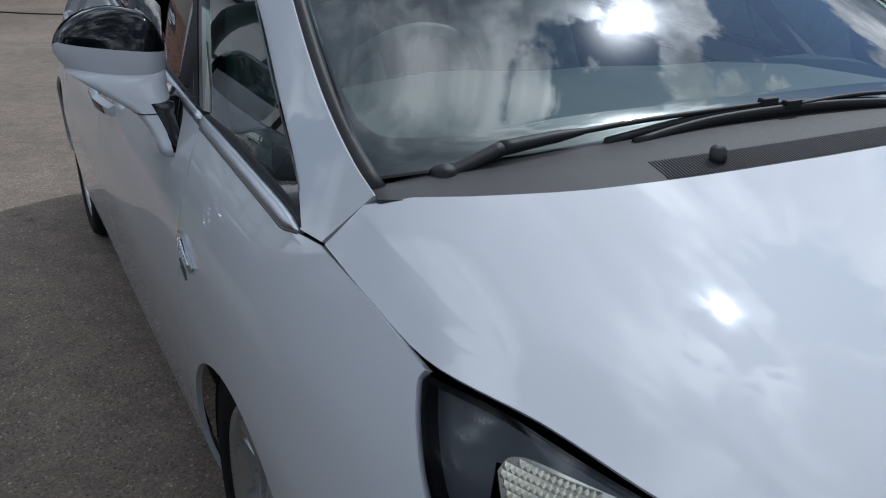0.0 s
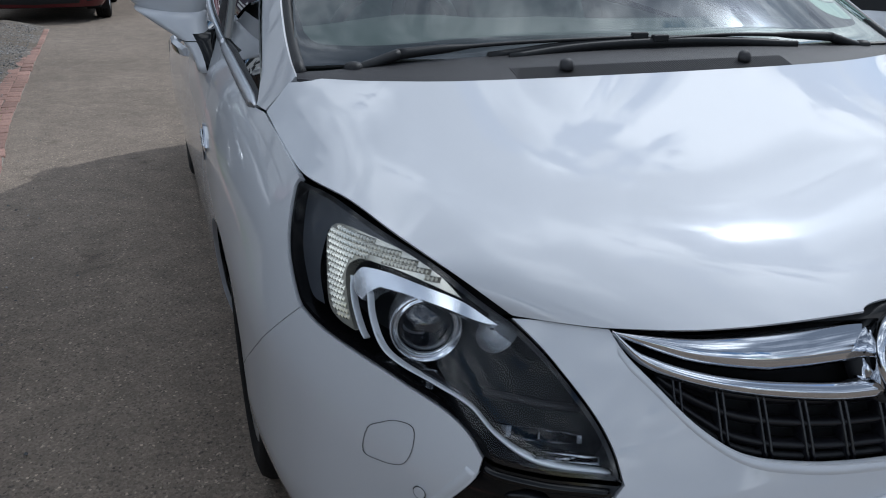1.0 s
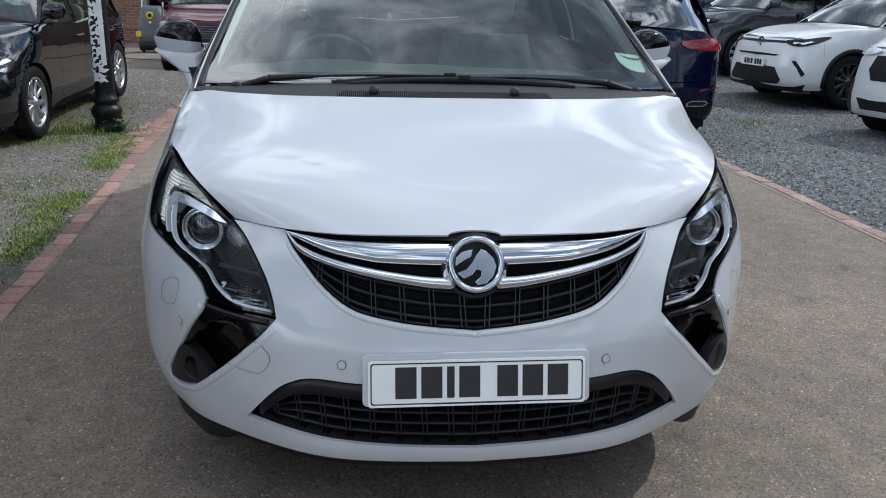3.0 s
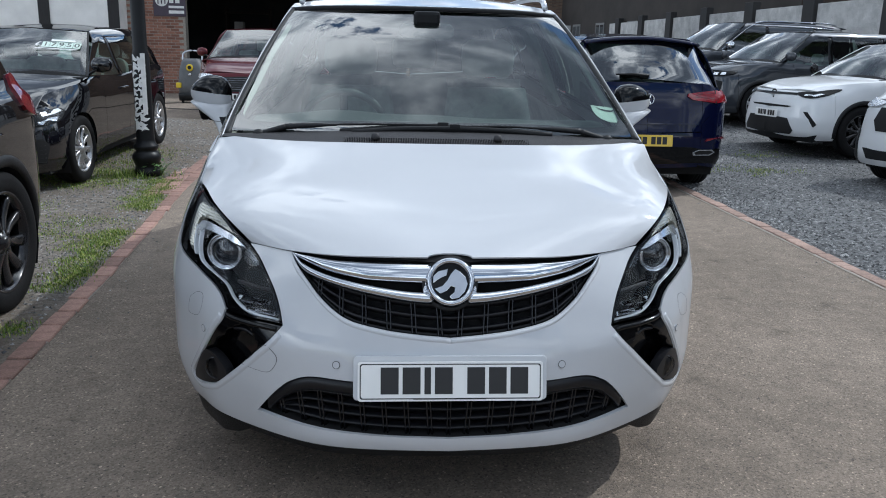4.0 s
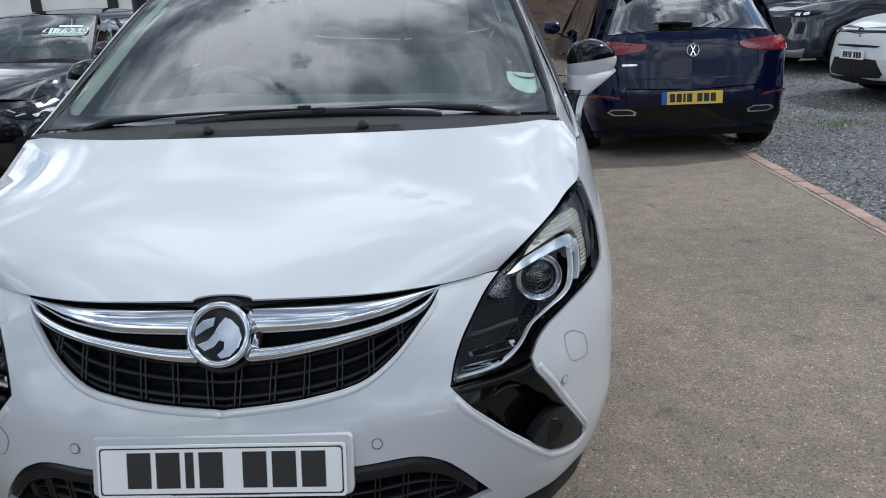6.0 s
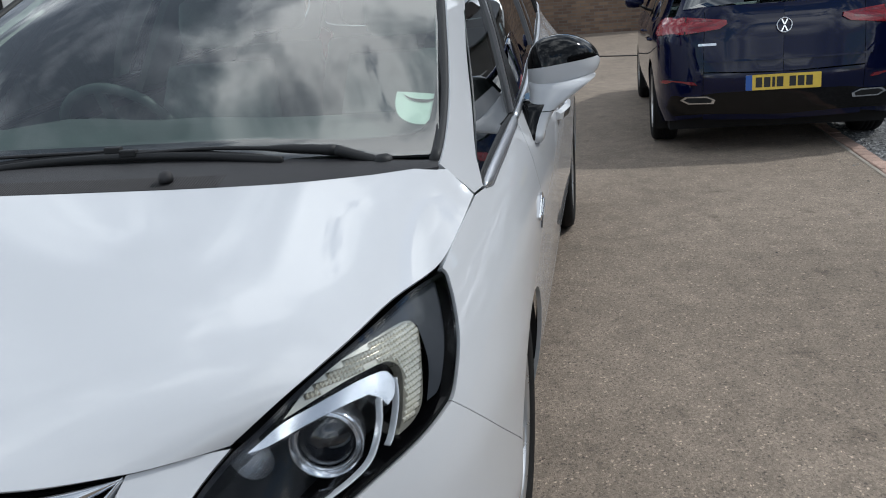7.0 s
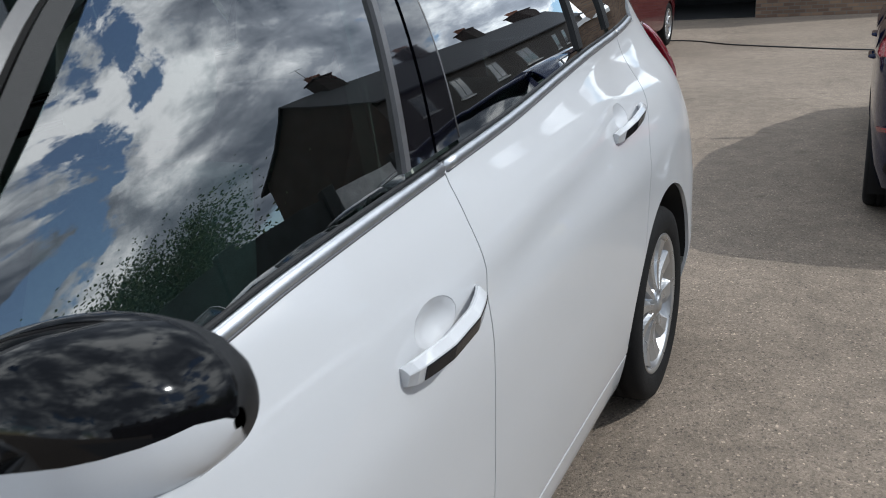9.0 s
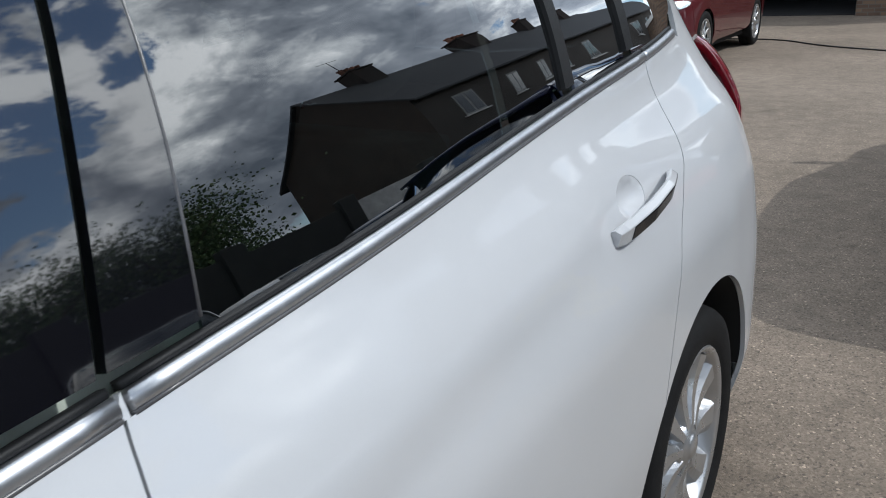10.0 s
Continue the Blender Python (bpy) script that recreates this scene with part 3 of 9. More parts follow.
def wheel(parent, x, y, side, radius=0.327, rim=0.222, width=0.21, spokes=10, mat=None, twin=False, label="silver alloy wheel rim", filled=False):
    """A road wheel: tyre with grooves and rounded shoulders, rim barrel, spokes, hub cap and brake disc. x: the outer face."""
    mat = mat or ALLOY
    ob = new("wheel")
    ob.parent = parent
    ob.matrix_basis = pose(x, y, radius, 0, 0, 0 if side > 0 else 180)
    w, r = width, radius
    prof = [(rim - 0.006, -w * 0.96), (rim + 0.012, -w), (r * 0.86, -w * 1.02), (r * 0.95, -w * 0.98), (r - 0.004, -w * 0.90), (r, -w * 0.80)]
    for g in (0.68, 0.50, 0.32):
        prof += [(r, -w * (g + 0.022)), (r - 0.007, -w * (g + 0.02)), (r - 0.007, -w * (g - 0.02)), (r, -w * (g - 0.022))]
    prof += [(r, -w * 0.18), (r - 0.004, -w * 0.09), (r * 0.955, -0.002), (r * 0.87, 0.006), (rim + 0.022, 0.002), (rim + 0.012, -0.002), (rim - 0.004, -0.012)]
    part("tyre", turned(prof, 56, "X", name="tyre"), RUBBER, ob, "black road tyre")
    part("rim_barrel", turned([(rim - 0.002, -w * 0.9), (rim - 0.022, -w * 0.85), (rim - 0.026, -0.045)], 56, "X", name="barrel"), DARK_ALLOY, ob)
    part("rim", turned([(rim - 0.026, -0.045), (rim - 0.012, -0.012), (rim, -0.004), (rim + 0.005, -0.008), (rim + 0.004, -0.016)], 56, "X", name="rim"), mat, ob, label)
    part("brake_disc", turned([(0.02, -0.075), (0.135, -0.075), (0.135, -0.09), (0.02, -0.09)], 32, "X", name="disc"), DARK_ALLOY, ob)
    part("wheel_back", turned([(0.001, -w * 0.6), (rim - 0.02, -w * 0.6)], 24, "X", name="back"), UNDER, ob)
    part("hub_cap", turned([(0.0005, 0.0), (0.024, -0.001), (0.030, -0.006), (0.034, -0.012), (0.062, -0.018), (0.066, -0.05)], 28, "X", name="hub"), mat, ob)
    k = 9
    rings = []
    for i in range(k):
        t = i / (k - 1)
        rr = 0.05 + (rim - 0.022 - 0.05) * t
        hw = (0.019 + 0.013 * t) * (0.75 if twin else 1.0)
        xf = -0.014 - 0.016 * math.sin(math.pi * t) * 0.7 - 0.002 * t
        if filled:
            # broad blades: a flat face, a bright flank that falls into the hollow beside it
            hw, pitch, lean = 0.014 + 0.026 * t ** 1.2, math.pi * rr / spokes, 0.008 * math.sin(math.pi * t)
            wide = pitch * (1.0 - 0.16 * math.sin(math.pi * min(1.0, t * 1.25)) ** 2)
            rings.append([(xf - 0.042, lean - wide, rr), (xf - 0.010, lean - hw * 1.05, rr), (xf, lean - hw * 0.9, rr), (xf + 0.001, lean + hw * 0.35, rr), (xf - 0.010, lean + hw * 1.0, rr), (xf - 0.042, lean + wide, rr)])
        else:
            rings.append([(xf - 0.03, -hw, rr), (xf - 0.005, -hw * 0.95, rr), (xf + 0.001, -hw * 0.6, rr), (xf - 0.005, hw * 0.45, rr), (xf - 0.010, hw * 0.95, rr), (xf - 0.03, hw, rr)])
    me = loft(rings, name="spoke")
    if filled:
        me.polygons.foreach_set("use_smooth", [False] * len(me.polygons))
    me.materials.append(mat)
    for i in range(spokes):
        a = 360.0 * (i // 2 * 2 + (0.35 if i % 2 else 0.0) + (0.3 if twin and i % 2 == 0 else 0.0)) / spokes if twin else 360.0 * i / spokes
        part("spoke", me, None, ob, m=pose(0, 0, 0, a + 8, 0, 0))
    for i in range(5):
        a = radians(72 * i + 20)
        part("wheel_bolt", turned([(0.0005, -0.010), (0.007, -0.010), (0.008, -0.02)], 6, "X", name="bolt"), DARK_ALLOY, ob, m=pose(-0.006, 0.046 * math.cos(a), 0.046 * math.sin(a)))
    return ob


# ---- the white people carrier ----
CAR_GLASS = glass("windscreen_glass", (0.70, 0.84, 0.79), gloss=2.0)
DARK_GLASS = glass("tinted_side_glass", (0.09, 0.12, 0.125), gloss=4.2)
FRONT_GLASS = glass("front_side_glass", (0.20, 0.275, 0.27), gloss=4.2)
QUARTER_GLASS = glass("quarter_window_glass", (0.42, 0.56, 0.53), gloss=2.2)
LENS = glass("clear_lamp_lens", (0.97, 0.98, 0.99), gloss=0.48)
FOG_GLASS = glass("fog_lamp_glass", (0.75, 0.76, 0.78), gloss=0.9)
FOG_PLASTIC = material("dark_lamp_plastic", (0.012, 0.012, 0.014), 0.42, specular=0.3, vary=0.15, scale=20.0)
TRIM_SILVER = material("brushed_trim", (0.58, 0.595, 0.62), 0.36, metal=1.0, fine=0.06, rough_vary=0.05)
LAMP_BLACK = material("lamp_housing_black", (0.005, 0.0055, 0.0065), 0.4, specular=0.2, vary=0.2)
LAMP_CHROME = material("lamp_reflector", (0.75, 0.77, 0.8), 0.14, metal=1.0, bump=0.9, bump_scale=260.0, normal_dist=0.004)
LAMP_GREY = material("smoky_lamp_bezel", (0.055, 0.06, 0.07), 0.3, coat=0.4, vary=0.15, scale=20.0)
FACETS = material("faceted_reflector", (0.74, 0.71, 0.60), 0.20, metal=0.7, vary=0.08, scale=60.0, fine=0.25, fine_scale=420.0, coat=0.6)
LAMP_BLADE = material("polished_lamp_trim", (0.80, 0.82, 0.86), 0.16, metal=0.85, fine=0.04)
DARK_RIBS = material("smoked_reflector", (0.16, 0.165, 0.18), 0.22, metal=0.8, vary=0.3, scale=90.0)
PROJECTOR = material("projector_glass", (0.010, 0.012, 0.016), 0.08, specular=0.7, coat=0.5, vary=0.2)
EDGE_GREY = material("window_edge_rubber", (0.085, 0.085, 0.09), 0.28, specular=0.5, vary=0.15, fine=0.1)
BRIGHT_TRIM = material("satin_lamp_trim", (0.84, 0.86, 0.88), 0.25, metal=0.25, vary=0.04)
PILLAR_GLOSS = material("gloss_black_pillar", (0.003, 0.003, 0.005), 0.1, coat=1.0, coat_ior=2.0, fine=0.1, specular=0.1)
DARK_CHROME = material("dark_chrome", (0.055, 0.055, 0.06), 0.14, metal=0.7, fine=0.05)
INSERT = material("smoked_chrome_insert", (0.02, 0.02, 0.023), 0.12, metal=0.35, specular=0.3, fine=0.05)
GRILLE_GLOSS = material("glossy_grille_black", (0.008, 0.008, 0.010), 0.16, specular=0.5, vary=0.2, scale=20.0)
GRILLE_BLACK = material("satin_grille_black", (0.008, 0.008, 0.010), 0.32, specular=0.32, vary=0.2, scale=20.0)
PLATE_WHITE = material("plate_white", (0.82, 0.82, 0.80), 0.35, coat=0.3, vary=0.03)
PLATE_YELLOW = material("plate_yellow", (0.75, 0.52, 0.05), 0.35, coat=0.3, vary=0.03)
INK = material("plate_black", (0.012, 0.012, 0.013), 0.4, vary=0.2)
CLOTH = material("grey_cloth", (0.36, 0.40, 0.38), 0.85, vary=0.2, scale=14.0, fine=0.3, fine_scale=500.0)
LEATHER = material("pale_leather", (0.52, 0.54, 0.50), 0.5, vary=0.12, scale=9.0, fine=0.08)
DASH = material("dashboard_plastic", (0.085, 0.105, 0.10), 0.6, vary=0.15, scale=6.0, bump=0.2, bump_scale=600.0)
PALE_TRIM = material("pale_pillar_trim", (0.45, 0.50, 0.44), 0.7, vary=0.08, scale=7.0)
RED_LENS = material("red_lamp_lens", (0.17, 0.006, 0.014), 0.12, coat=1.0, vary=0.25, scale=30.0)
PAPER = material("pale_green_paper", (0.62, 0.74, 0.66), 0.7, vary=0.05, scale=30.0)

car = thing("people_carrier", "white seven-seat people carrier parked on worn tarmac", "car", pose(0, 0, 0))
G = 0.0016      # half a panel gap

HL_TOP = [(1.243, 0.905), (1.108, 0.907), (0.944, 0.880), (0.810, 0.844), (0.692, 0.790)]
HL_IN = [(0.692, 0.790), (0.614, 0.740), (0.549, 0.686), (0.514, 0.640), (0.494, 0.590)]
LENS_LOW = [(0.494, 0.590), (0.547, 0.595), (0.615, 0.598), (0.676, 0.603), (0.701, 0.611)]
HL_OUT = [(0.701, 0.611), (0.730, 0.643), (0.780, 0.670), (0.858, 0.690), (0.948, 0.709), (1.035, 0.725), (1.084, 0.735)]
HL_OUT2 = [(1.084, 0.735), (1.111, 0.750), (1.173, 0.798), (1.220, 0.850), (1.240, 0.878), (1.248, 0.893), (1.243, 0.905)]
INS_IN = [(0.494, 0.590), (0.530, 0.546), (0.574, 0.505), (0.631, 0.455), (0.700, 0.401), (0.755, 0.362)]
INS_LOW = [(0.755, 0.362), (0.805, 0.347), (0.865, 0.334), (0.905, 0.340), (0.908, 0.358)]
INS_OUT = [(0.908, 0.358), (0.820, 0.447), (0.748, 0.533), (0.710, 0.580), (0.701, 0.611)]
GR_TOP = [(0.0, 0.775), (0.174, 0.776), (0.362, 0.776), (0.525, 0.779)]
GR_LOW = [(0.0, 0.571), (0.103, 0.580), (0.200, 0.593), (0.302, 0.616), (0.377, 0.657), (0.449, 0.715), (0.498, 0.752), (0.525, 0.779)]
LG_HALF = [(0.0, 0.445), (0.261, 0.449), (0.392, 0.455), (0.454, 0.439), (0.502, 0.405), (0.588, 0.316)]
LG_LOW = [(0.588, 0.316), (0.435, 0.300), (0.263, 0.291), (0.133, 0.286), (0.0, 0.284)]
SEAM = [(1.084, 0.735), (1.215, 0.622), (1.433, 0.459)]
LIP = [(1.395, 0.235), (1.2, 0.243), (0.95, 0.262), (0.76, 0.258), (0.60, 0.248), (0.35, 0.244), (0.0, 0.243)]
BON_FRONT = [(0.692, 0.790), (0.610, 0.784), (0.525, 0.779)]
FRONT_AXLE, REAR_AXLE = (1.745, 0.30, 0.357), (4.56, 0.335, 0.405)
GAP_A = [(2.100, 1.020), (2.063, 0.921), (2.060, 0.817), (2.085, 0.679), (2.111, 0.524), (2.125, 0.300)]
GAP_B = [(3.200, 1.136), (3.189, 1.093), (3.178, 1.045), (3.172, 0.973), (3.160, 0.898), (3.152, 0.800), (3.158, 0.613), (3.175, 0.300)]
GAP_C = [(4.590, 1.216), (4.572, 1.134), (4.522, 1.045), (4.440, 0.985), (4.330, 0.880), (4.262, 0.640)]
BELT = [(1.585, 0.966), (1.624, 0.978), (1.733, 0.996), (1.863, 1.012), (2.101, 1.036), (2.575, 1.086), (2.739, 1.104), (3.205, 1.136), (3.548, 1.158),
        (4.120, 1.206), (4.590, 1.232), (4.890, 1.258)]
BELT_LOW = [(s, z - 0.0172) for s, z in BELT]
PIL_IN = [(1.466, 1.043), (1.548, 1.073), (1.660, 1.124), (1.800, 1.197), (2.138, 1.381), (2.470, 1.535)]
PIL_OUT = [(1.590, 0.971), (1.669, 1.030), (1.738, 1.072), (1.849, 1.134), (2.034, 1.232), (2.327, 1.380), (2.560, 1.484)]
ROOF_S = [(2.470, 1.535), (2.60, 1.560), (3.2, 1.575), (3.9, 1.575), (4.6, 1.562), (5.0, 1.540)]
TOP_GLASS = [(2.560, 1.480), (2.80, 1.515), (3.2, 1.528), (3.9, 1.525), (4.5, 1.508), (4.80, 1.470)]


def flip(line):
    return list(line)[::-1]


def neg(line):
    return [(-s, z) for s, z in line]


def arch(c, a0, a1, n=12):
    """Part of a wheel arch, from one angle to another, in degrees from the rear level."""
    s0, z0, r = c
    return [(s0 + r * math.cos(radians(a)), z0 + r * math.sin(radians(a))) for a in np.linspace(a0, a1, n)]


def belt_z(s, low=False):
    line = np.array(BELT_LOW if low else BELT)
    return pchip(line[:, 0], line[:, 1])(s)


def belt_part(s0, s1, low=True, n=8):
    return [(s, float(belt_z(s, low))) for s in np.linspace(s0, s1, n)]


# bumper: one moulding round the nose, with the openings for lamps and grilles
half = [GR_LOW[:-1] + [GR_LOW[-1]], flip(BON_FRONT), HL_IN, INS_IN, INS_LOW, INS_OUT, HL_OUT, SEAM, [(1.433, 0.459), (1.412, 0.40), (1.392, 0.32), (1.395, 0.235)], LIP]
other = [neg(flip(line)) for line in half[::-1]]
outer = outline_of(*half, *other)
hole = outline_of(LG_HALF, LG_LOW, neg(flip(LG_LOW)), neg(flip(LG_HALF)))
part("front_bumper", patch(mpv, outer, [hole], 0.03, name="bumper"), WHITE_PAINT, car, "white painted front bumper")

FENDER = outline_of([(1.527, 0.9655), (1.385, 0.938), (1.243, 0.906)], flip(HL_OUT2), SEAM,
                    arch(FRONT_AXLE, 153.5, 8), [(2.098, 0.35), (2.100, 0.235)], [(2.100, 0.235), (2.118, 0.30)], flip(GAP_A),
                    [(2.100, 1.018), (1.863, 0.990), (1.733, 0.974), (1.645, 0.962), (1.60, 0.9645), (1.527, 0.9655)])
DOOR_F = outline_of(GAP_A, [(2.125, 0.300), (3.175, 0.300)], flip(GAP_B), flip(belt_part(2.100, 3.200)))
DOOR_R = outline_of(GAP_B, [(3.175, 0.300), (4.155, 0.335)], arch(REAR_AXLE, 180, 139, 8), flip(GAP_C), flip(belt_part(3.200, 4.590)))
SILL = outline_of([(2.10, 0.296), (3.2, 0.296), (4.155, 0.330)], [(4.155, 0.330), (4.16, 0.22), (4.19, 0.185)], [(4.19, 0.185), (3.2, 0.185), (2.10, 0.19)], [(2.10, 0.19), (2.10, 0.296)])
QUARTER = outline_of(GAP_C[:-1] + [(4.262, 0.640)], arch(REAR_AXLE, 139, -8, 16), [(4.958, 0.28), (5.0, 0.25)], [(5.0, 0.25), (5.20, 0.60), (5.235, 0.94)],
                     [(5.235, 0.94), (5.255, 1.02), (5.265, 1.12), (5.265, 1.20)], [(5.265, 1.20), (5.19, 1.40), (5.0, 1.54)], flip(ROOF_S)[0:1] + [(4.6, 1.562)],
                     [(4.6, 1.562), (4.80, 1.47), (4.95, 1.34), (4.90, 1.236)], flip(belt_part(4.60, 4.89)))
PILLAR = outline_of([(1.527, 0.9665), (1.498, 1.003), (1.466, 1.043)], PIL_IN, [(2.470, 1.535), (2.53, 1.548), (2.60, 1.560)], [(2.60, 1.560), (2.575, 1.50), (2.545, 1.474)], flip(PIL_OUT)[1:], [(1.590, 0.967), (1.527, 0.9665)])
CANT = outline_of(ROOF_S[1:-1], [(4.6, 1.562), (4.80, 1.47)], flip(TOP_GLASS), [(2.560, 1.480), (2.60, 1.560)])


def shrink(outline, gap=G):
    """The outline drawn in by a panel gap."""
    p = np.asarray(outline)
    a, b = np.roll(p, 1, 0), np.roll(p, -1, 0)
    t = b - a
    t /= np.maximum(np.linalg.norm(t, axis=1), 1e-9)[:, None]
    n = np.stack([-t[:, 1], t[:, 0]], -1)
    area = (p[:, 0] * b[:, 1] - b[:, 0] * p[:, 1]).sum()
    return p + n * gap * (1 if area > 0 else -1)


def glass_patch(name, line, label, parent, side, mat):
    pts = outline_of(*line)
    pts[:, 1] -= 0.011 * (pts[:, 1] < belt_z(pts[:, 0]) + 0.03)
    me = patch(pane, pts, (), 0.06, off=-0.006, thick=0.004, side=side, name=name)
    ob = part(name, me, mat, parent, label)
    return ob


def top_z(s):
    line = np.array(TOP_GLASS)
    return float(pchip(line[:, 0], line[:, 1])(s))


HANDLES = ((2.858, 0.908, 3.122, 0.934), (4.062, 0.997, 4.380, 1.021))
CUPS = [np.array([(cs + 0.066 * math.cos(a), cz + 0.034 * math.sin(a)) for a in np.linspace(0, 2 * math.pi, 28, endpoint=False)]) for cs, cz in ((2.978, 0.943), (4.186, 1.035))]

TOP_LINE = pchip(*zip(*TOP_GLASS))


def pane(s, z):
    """The sheet on which the side windows lie: upright at the belt, leaning in towards the roof."""
    s, z = np.asarray(s, float), np.asarray(z, float)
    a = np.abs(s)
    z0 = belt_z(a)
    z1 = np.maximum(TOP_LINE(a), z0 + 0.12)
    p0, p1 = mpv(s, z0), mpv(s, z1)
    t = (z - z0) / (z1 - z0)
    p = p0 + (p1 - p0) * t[..., None]
    swell = 0.020 * np.sin(np.pi * np.clip(t, -0.3, 1.3)) * np.clip((z1 - z0) / 0.40, 0.2, 1.0)
    nor = mpv.normal(a)
    p[..., 0] += np.where(s < 0, -1, 1) * nor[..., 0] * swell
    p[..., 1] += nor[..., 1] * swell
    p[..., 2] = z
    return p


for side in (1, -1):
    for name, line, label in (("front_wing", FENDER, "white painted front wing with a chrome badge"), ("front_door", DOOR_F, "white painted front door"),
                              ("rear_door", DOOR_R, "white painted rear door"), ("sill_panel", SILL, ""), ("rear_quarter", QUARTER, "white painted rear quarter"),
                              ("windscreen_pillar", PILLAR, ""), ("roof_side_rail", CANT, "")):
        part(name, patch(mpv, shrink(line), {"front_door": CUPS[:1], "rear_door": CUPS[1:]}.get(name, ()), 0.03, side=side, name=name, h=0.03), WHITE_PAINT, car, label)
    # inner skin behind the gaps, wheel houses: near-black colour in place of their shade
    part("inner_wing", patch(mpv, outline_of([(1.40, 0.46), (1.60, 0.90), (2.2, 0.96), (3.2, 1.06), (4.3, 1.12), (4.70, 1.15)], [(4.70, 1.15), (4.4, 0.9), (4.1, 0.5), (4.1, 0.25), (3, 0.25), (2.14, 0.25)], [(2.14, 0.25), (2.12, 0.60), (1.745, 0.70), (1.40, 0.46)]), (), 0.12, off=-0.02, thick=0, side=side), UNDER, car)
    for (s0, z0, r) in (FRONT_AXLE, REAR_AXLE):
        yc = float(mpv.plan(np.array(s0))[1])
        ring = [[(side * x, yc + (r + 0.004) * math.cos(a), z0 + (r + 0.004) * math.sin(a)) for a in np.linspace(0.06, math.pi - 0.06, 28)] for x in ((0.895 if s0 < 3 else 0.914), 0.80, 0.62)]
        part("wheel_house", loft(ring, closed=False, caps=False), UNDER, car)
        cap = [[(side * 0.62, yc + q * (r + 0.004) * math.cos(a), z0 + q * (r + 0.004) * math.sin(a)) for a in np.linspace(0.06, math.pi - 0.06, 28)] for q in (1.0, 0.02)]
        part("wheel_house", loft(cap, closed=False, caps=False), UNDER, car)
    # belt strip: bright metal over a dark seal
    for s0, s1 in ((1.590, 2.094), (2.106, 3.194), (3.206, 4.586), (4.594, 4.87)):
        ss = np.linspace(s0, s1, 30)
        low_z = belt_z(ss, True) + 0.001
        if s0 < 1.6:
            low_z = belt_z(ss) - 0.021 * np.clip(0.15 + (ss - s0) / 0.05, 0, 1)
        lo = np.stack([ss, low_z], -1)
        hi = np.stack([ss, belt_z(ss)], -1)
        part("belt_strip", bar(mpv, lo, hi, 0.001, 0.0042, 8, 0.55, side=side), TRIM_SILVER, car, "satin metal belt strip")
        part("strip_shadow_line", bar(mpv, lo - [0, 0.0035], lo + [0, 0.0005], 0.0006, 0.0012, 3, side=side), EDGE_GREY, car)
        tall = np.interp(ss, [1.58, 1.62, 1.95, 2.094, 2.11], [0.004, 0.016, 0.015, 0.006, 0.008])
        part("glass_seal", bar(mpv, hi + [0, 0.0005], hi + np.stack([0 * tall, tall], -1), -0.004, 0.0025, 3, side=side), BLACK_PLASTIC, car, "black rubber glass seal")
    # side glass
    quarter = [[(1.625, 0.995), (1.863, 1.030), (2.080, 1.052)], [(2.080, 1.052), (2.28, 1.20), (2.435, 1.335), (2.55, 1.44)], flip([(1.60, 0.990), (1.735, 1.078), (2.032, 1.240), (2.327, 1.392), (2.56, 1.492)])]
    glass_patch("quarter_window", quarter, "small fixed front quarter window", car, side, QUARTER_GLASS)
    for lo_, hi_, mat_, off_, lab in (([(2.098, 1.044), (2.206, 1.141), (2.326, 1.246), (2.500, 1.400), (2.62, 1.487)], [(2.126, 1.047), (2.222, 1.136), (2.342, 1.243), (2.526, 1.402), (2.650, 1.490)], EDGE_GREY, 0.003, "grey window post"),
                                      ([(2.128, 1.047), (2.224, 1.136), (2.344, 1.243), (2.528, 1.402), (2.652, 1.490)], [(2.136, 1.047), (2.234, 1.136), (2.353, 1.243), (2.536, 1.402), (2.658, 1.490)], UNDER, -0.008, ""),
                                      ([(2.138, 1.047), (2.236, 1.136), (2.355, 1.243), (2.538, 1.402), (2.660, 1.490)], [(2.170, 1.050), (2.275, 1.141), (2.404, 1.258), (2.574, 1.402), (2.690, 1.490)], BLACK_PLASTIC, 0.002, "black window post")):
        part("quarter_post", patch(pane, outline_of(lo_, [lo_[-1], hi_[-1]], flip(hi_), [hi_[0], lo_[0]]), (), 0.05, off=off_, thick=0.02, side=side), mat_, car, lab)
    mirror_foot = outline_of([(2.174, 1.052), (2.275, 1.143), (2.352, 1.216)], [(2.352, 1.216), (2.335, 1.15), (2.318, 1.076)], [(2.318, 1.076), (2.174, 1.060)], [(2.174, 1.060), (2.174, 1.052)])
    part("sail_panel", patch(pane, mirror_foot, (), 0.06, off=0.000, thick=0.01, side=side), BLACK_PLASTIC, car)
    line_ = through_points([(2.176, 1.055), (2.275, 1.144), (2.350, 1.214)], 6)
    part("sail_panel_edge", bar(pane, line_, line_ + [0.0035, -0.001], 0.000, 0.002, 3, side=side), TRIM_SILVER, car)
    front = [belt_up := [(2.16, 1.062), (2.575, 1.104), (2.739, 1.122), (3.082, 1.146)], [(3.082, 1.146), (3.14, 1.30), (3.20, 1.440), (3.225, top_z(3.225))], [(3.225, top_z(3.225)), (2.9, top_z(2.9)), (2.72, top_z(2.72))], [(2.72, top_z(2.72)), (2.525, 1.345), (2.34, 1.20), (2.16, 1.062)]]
    glass_patch("front_window", front, "tinted front door window", car, side, FRONT_GLASS)
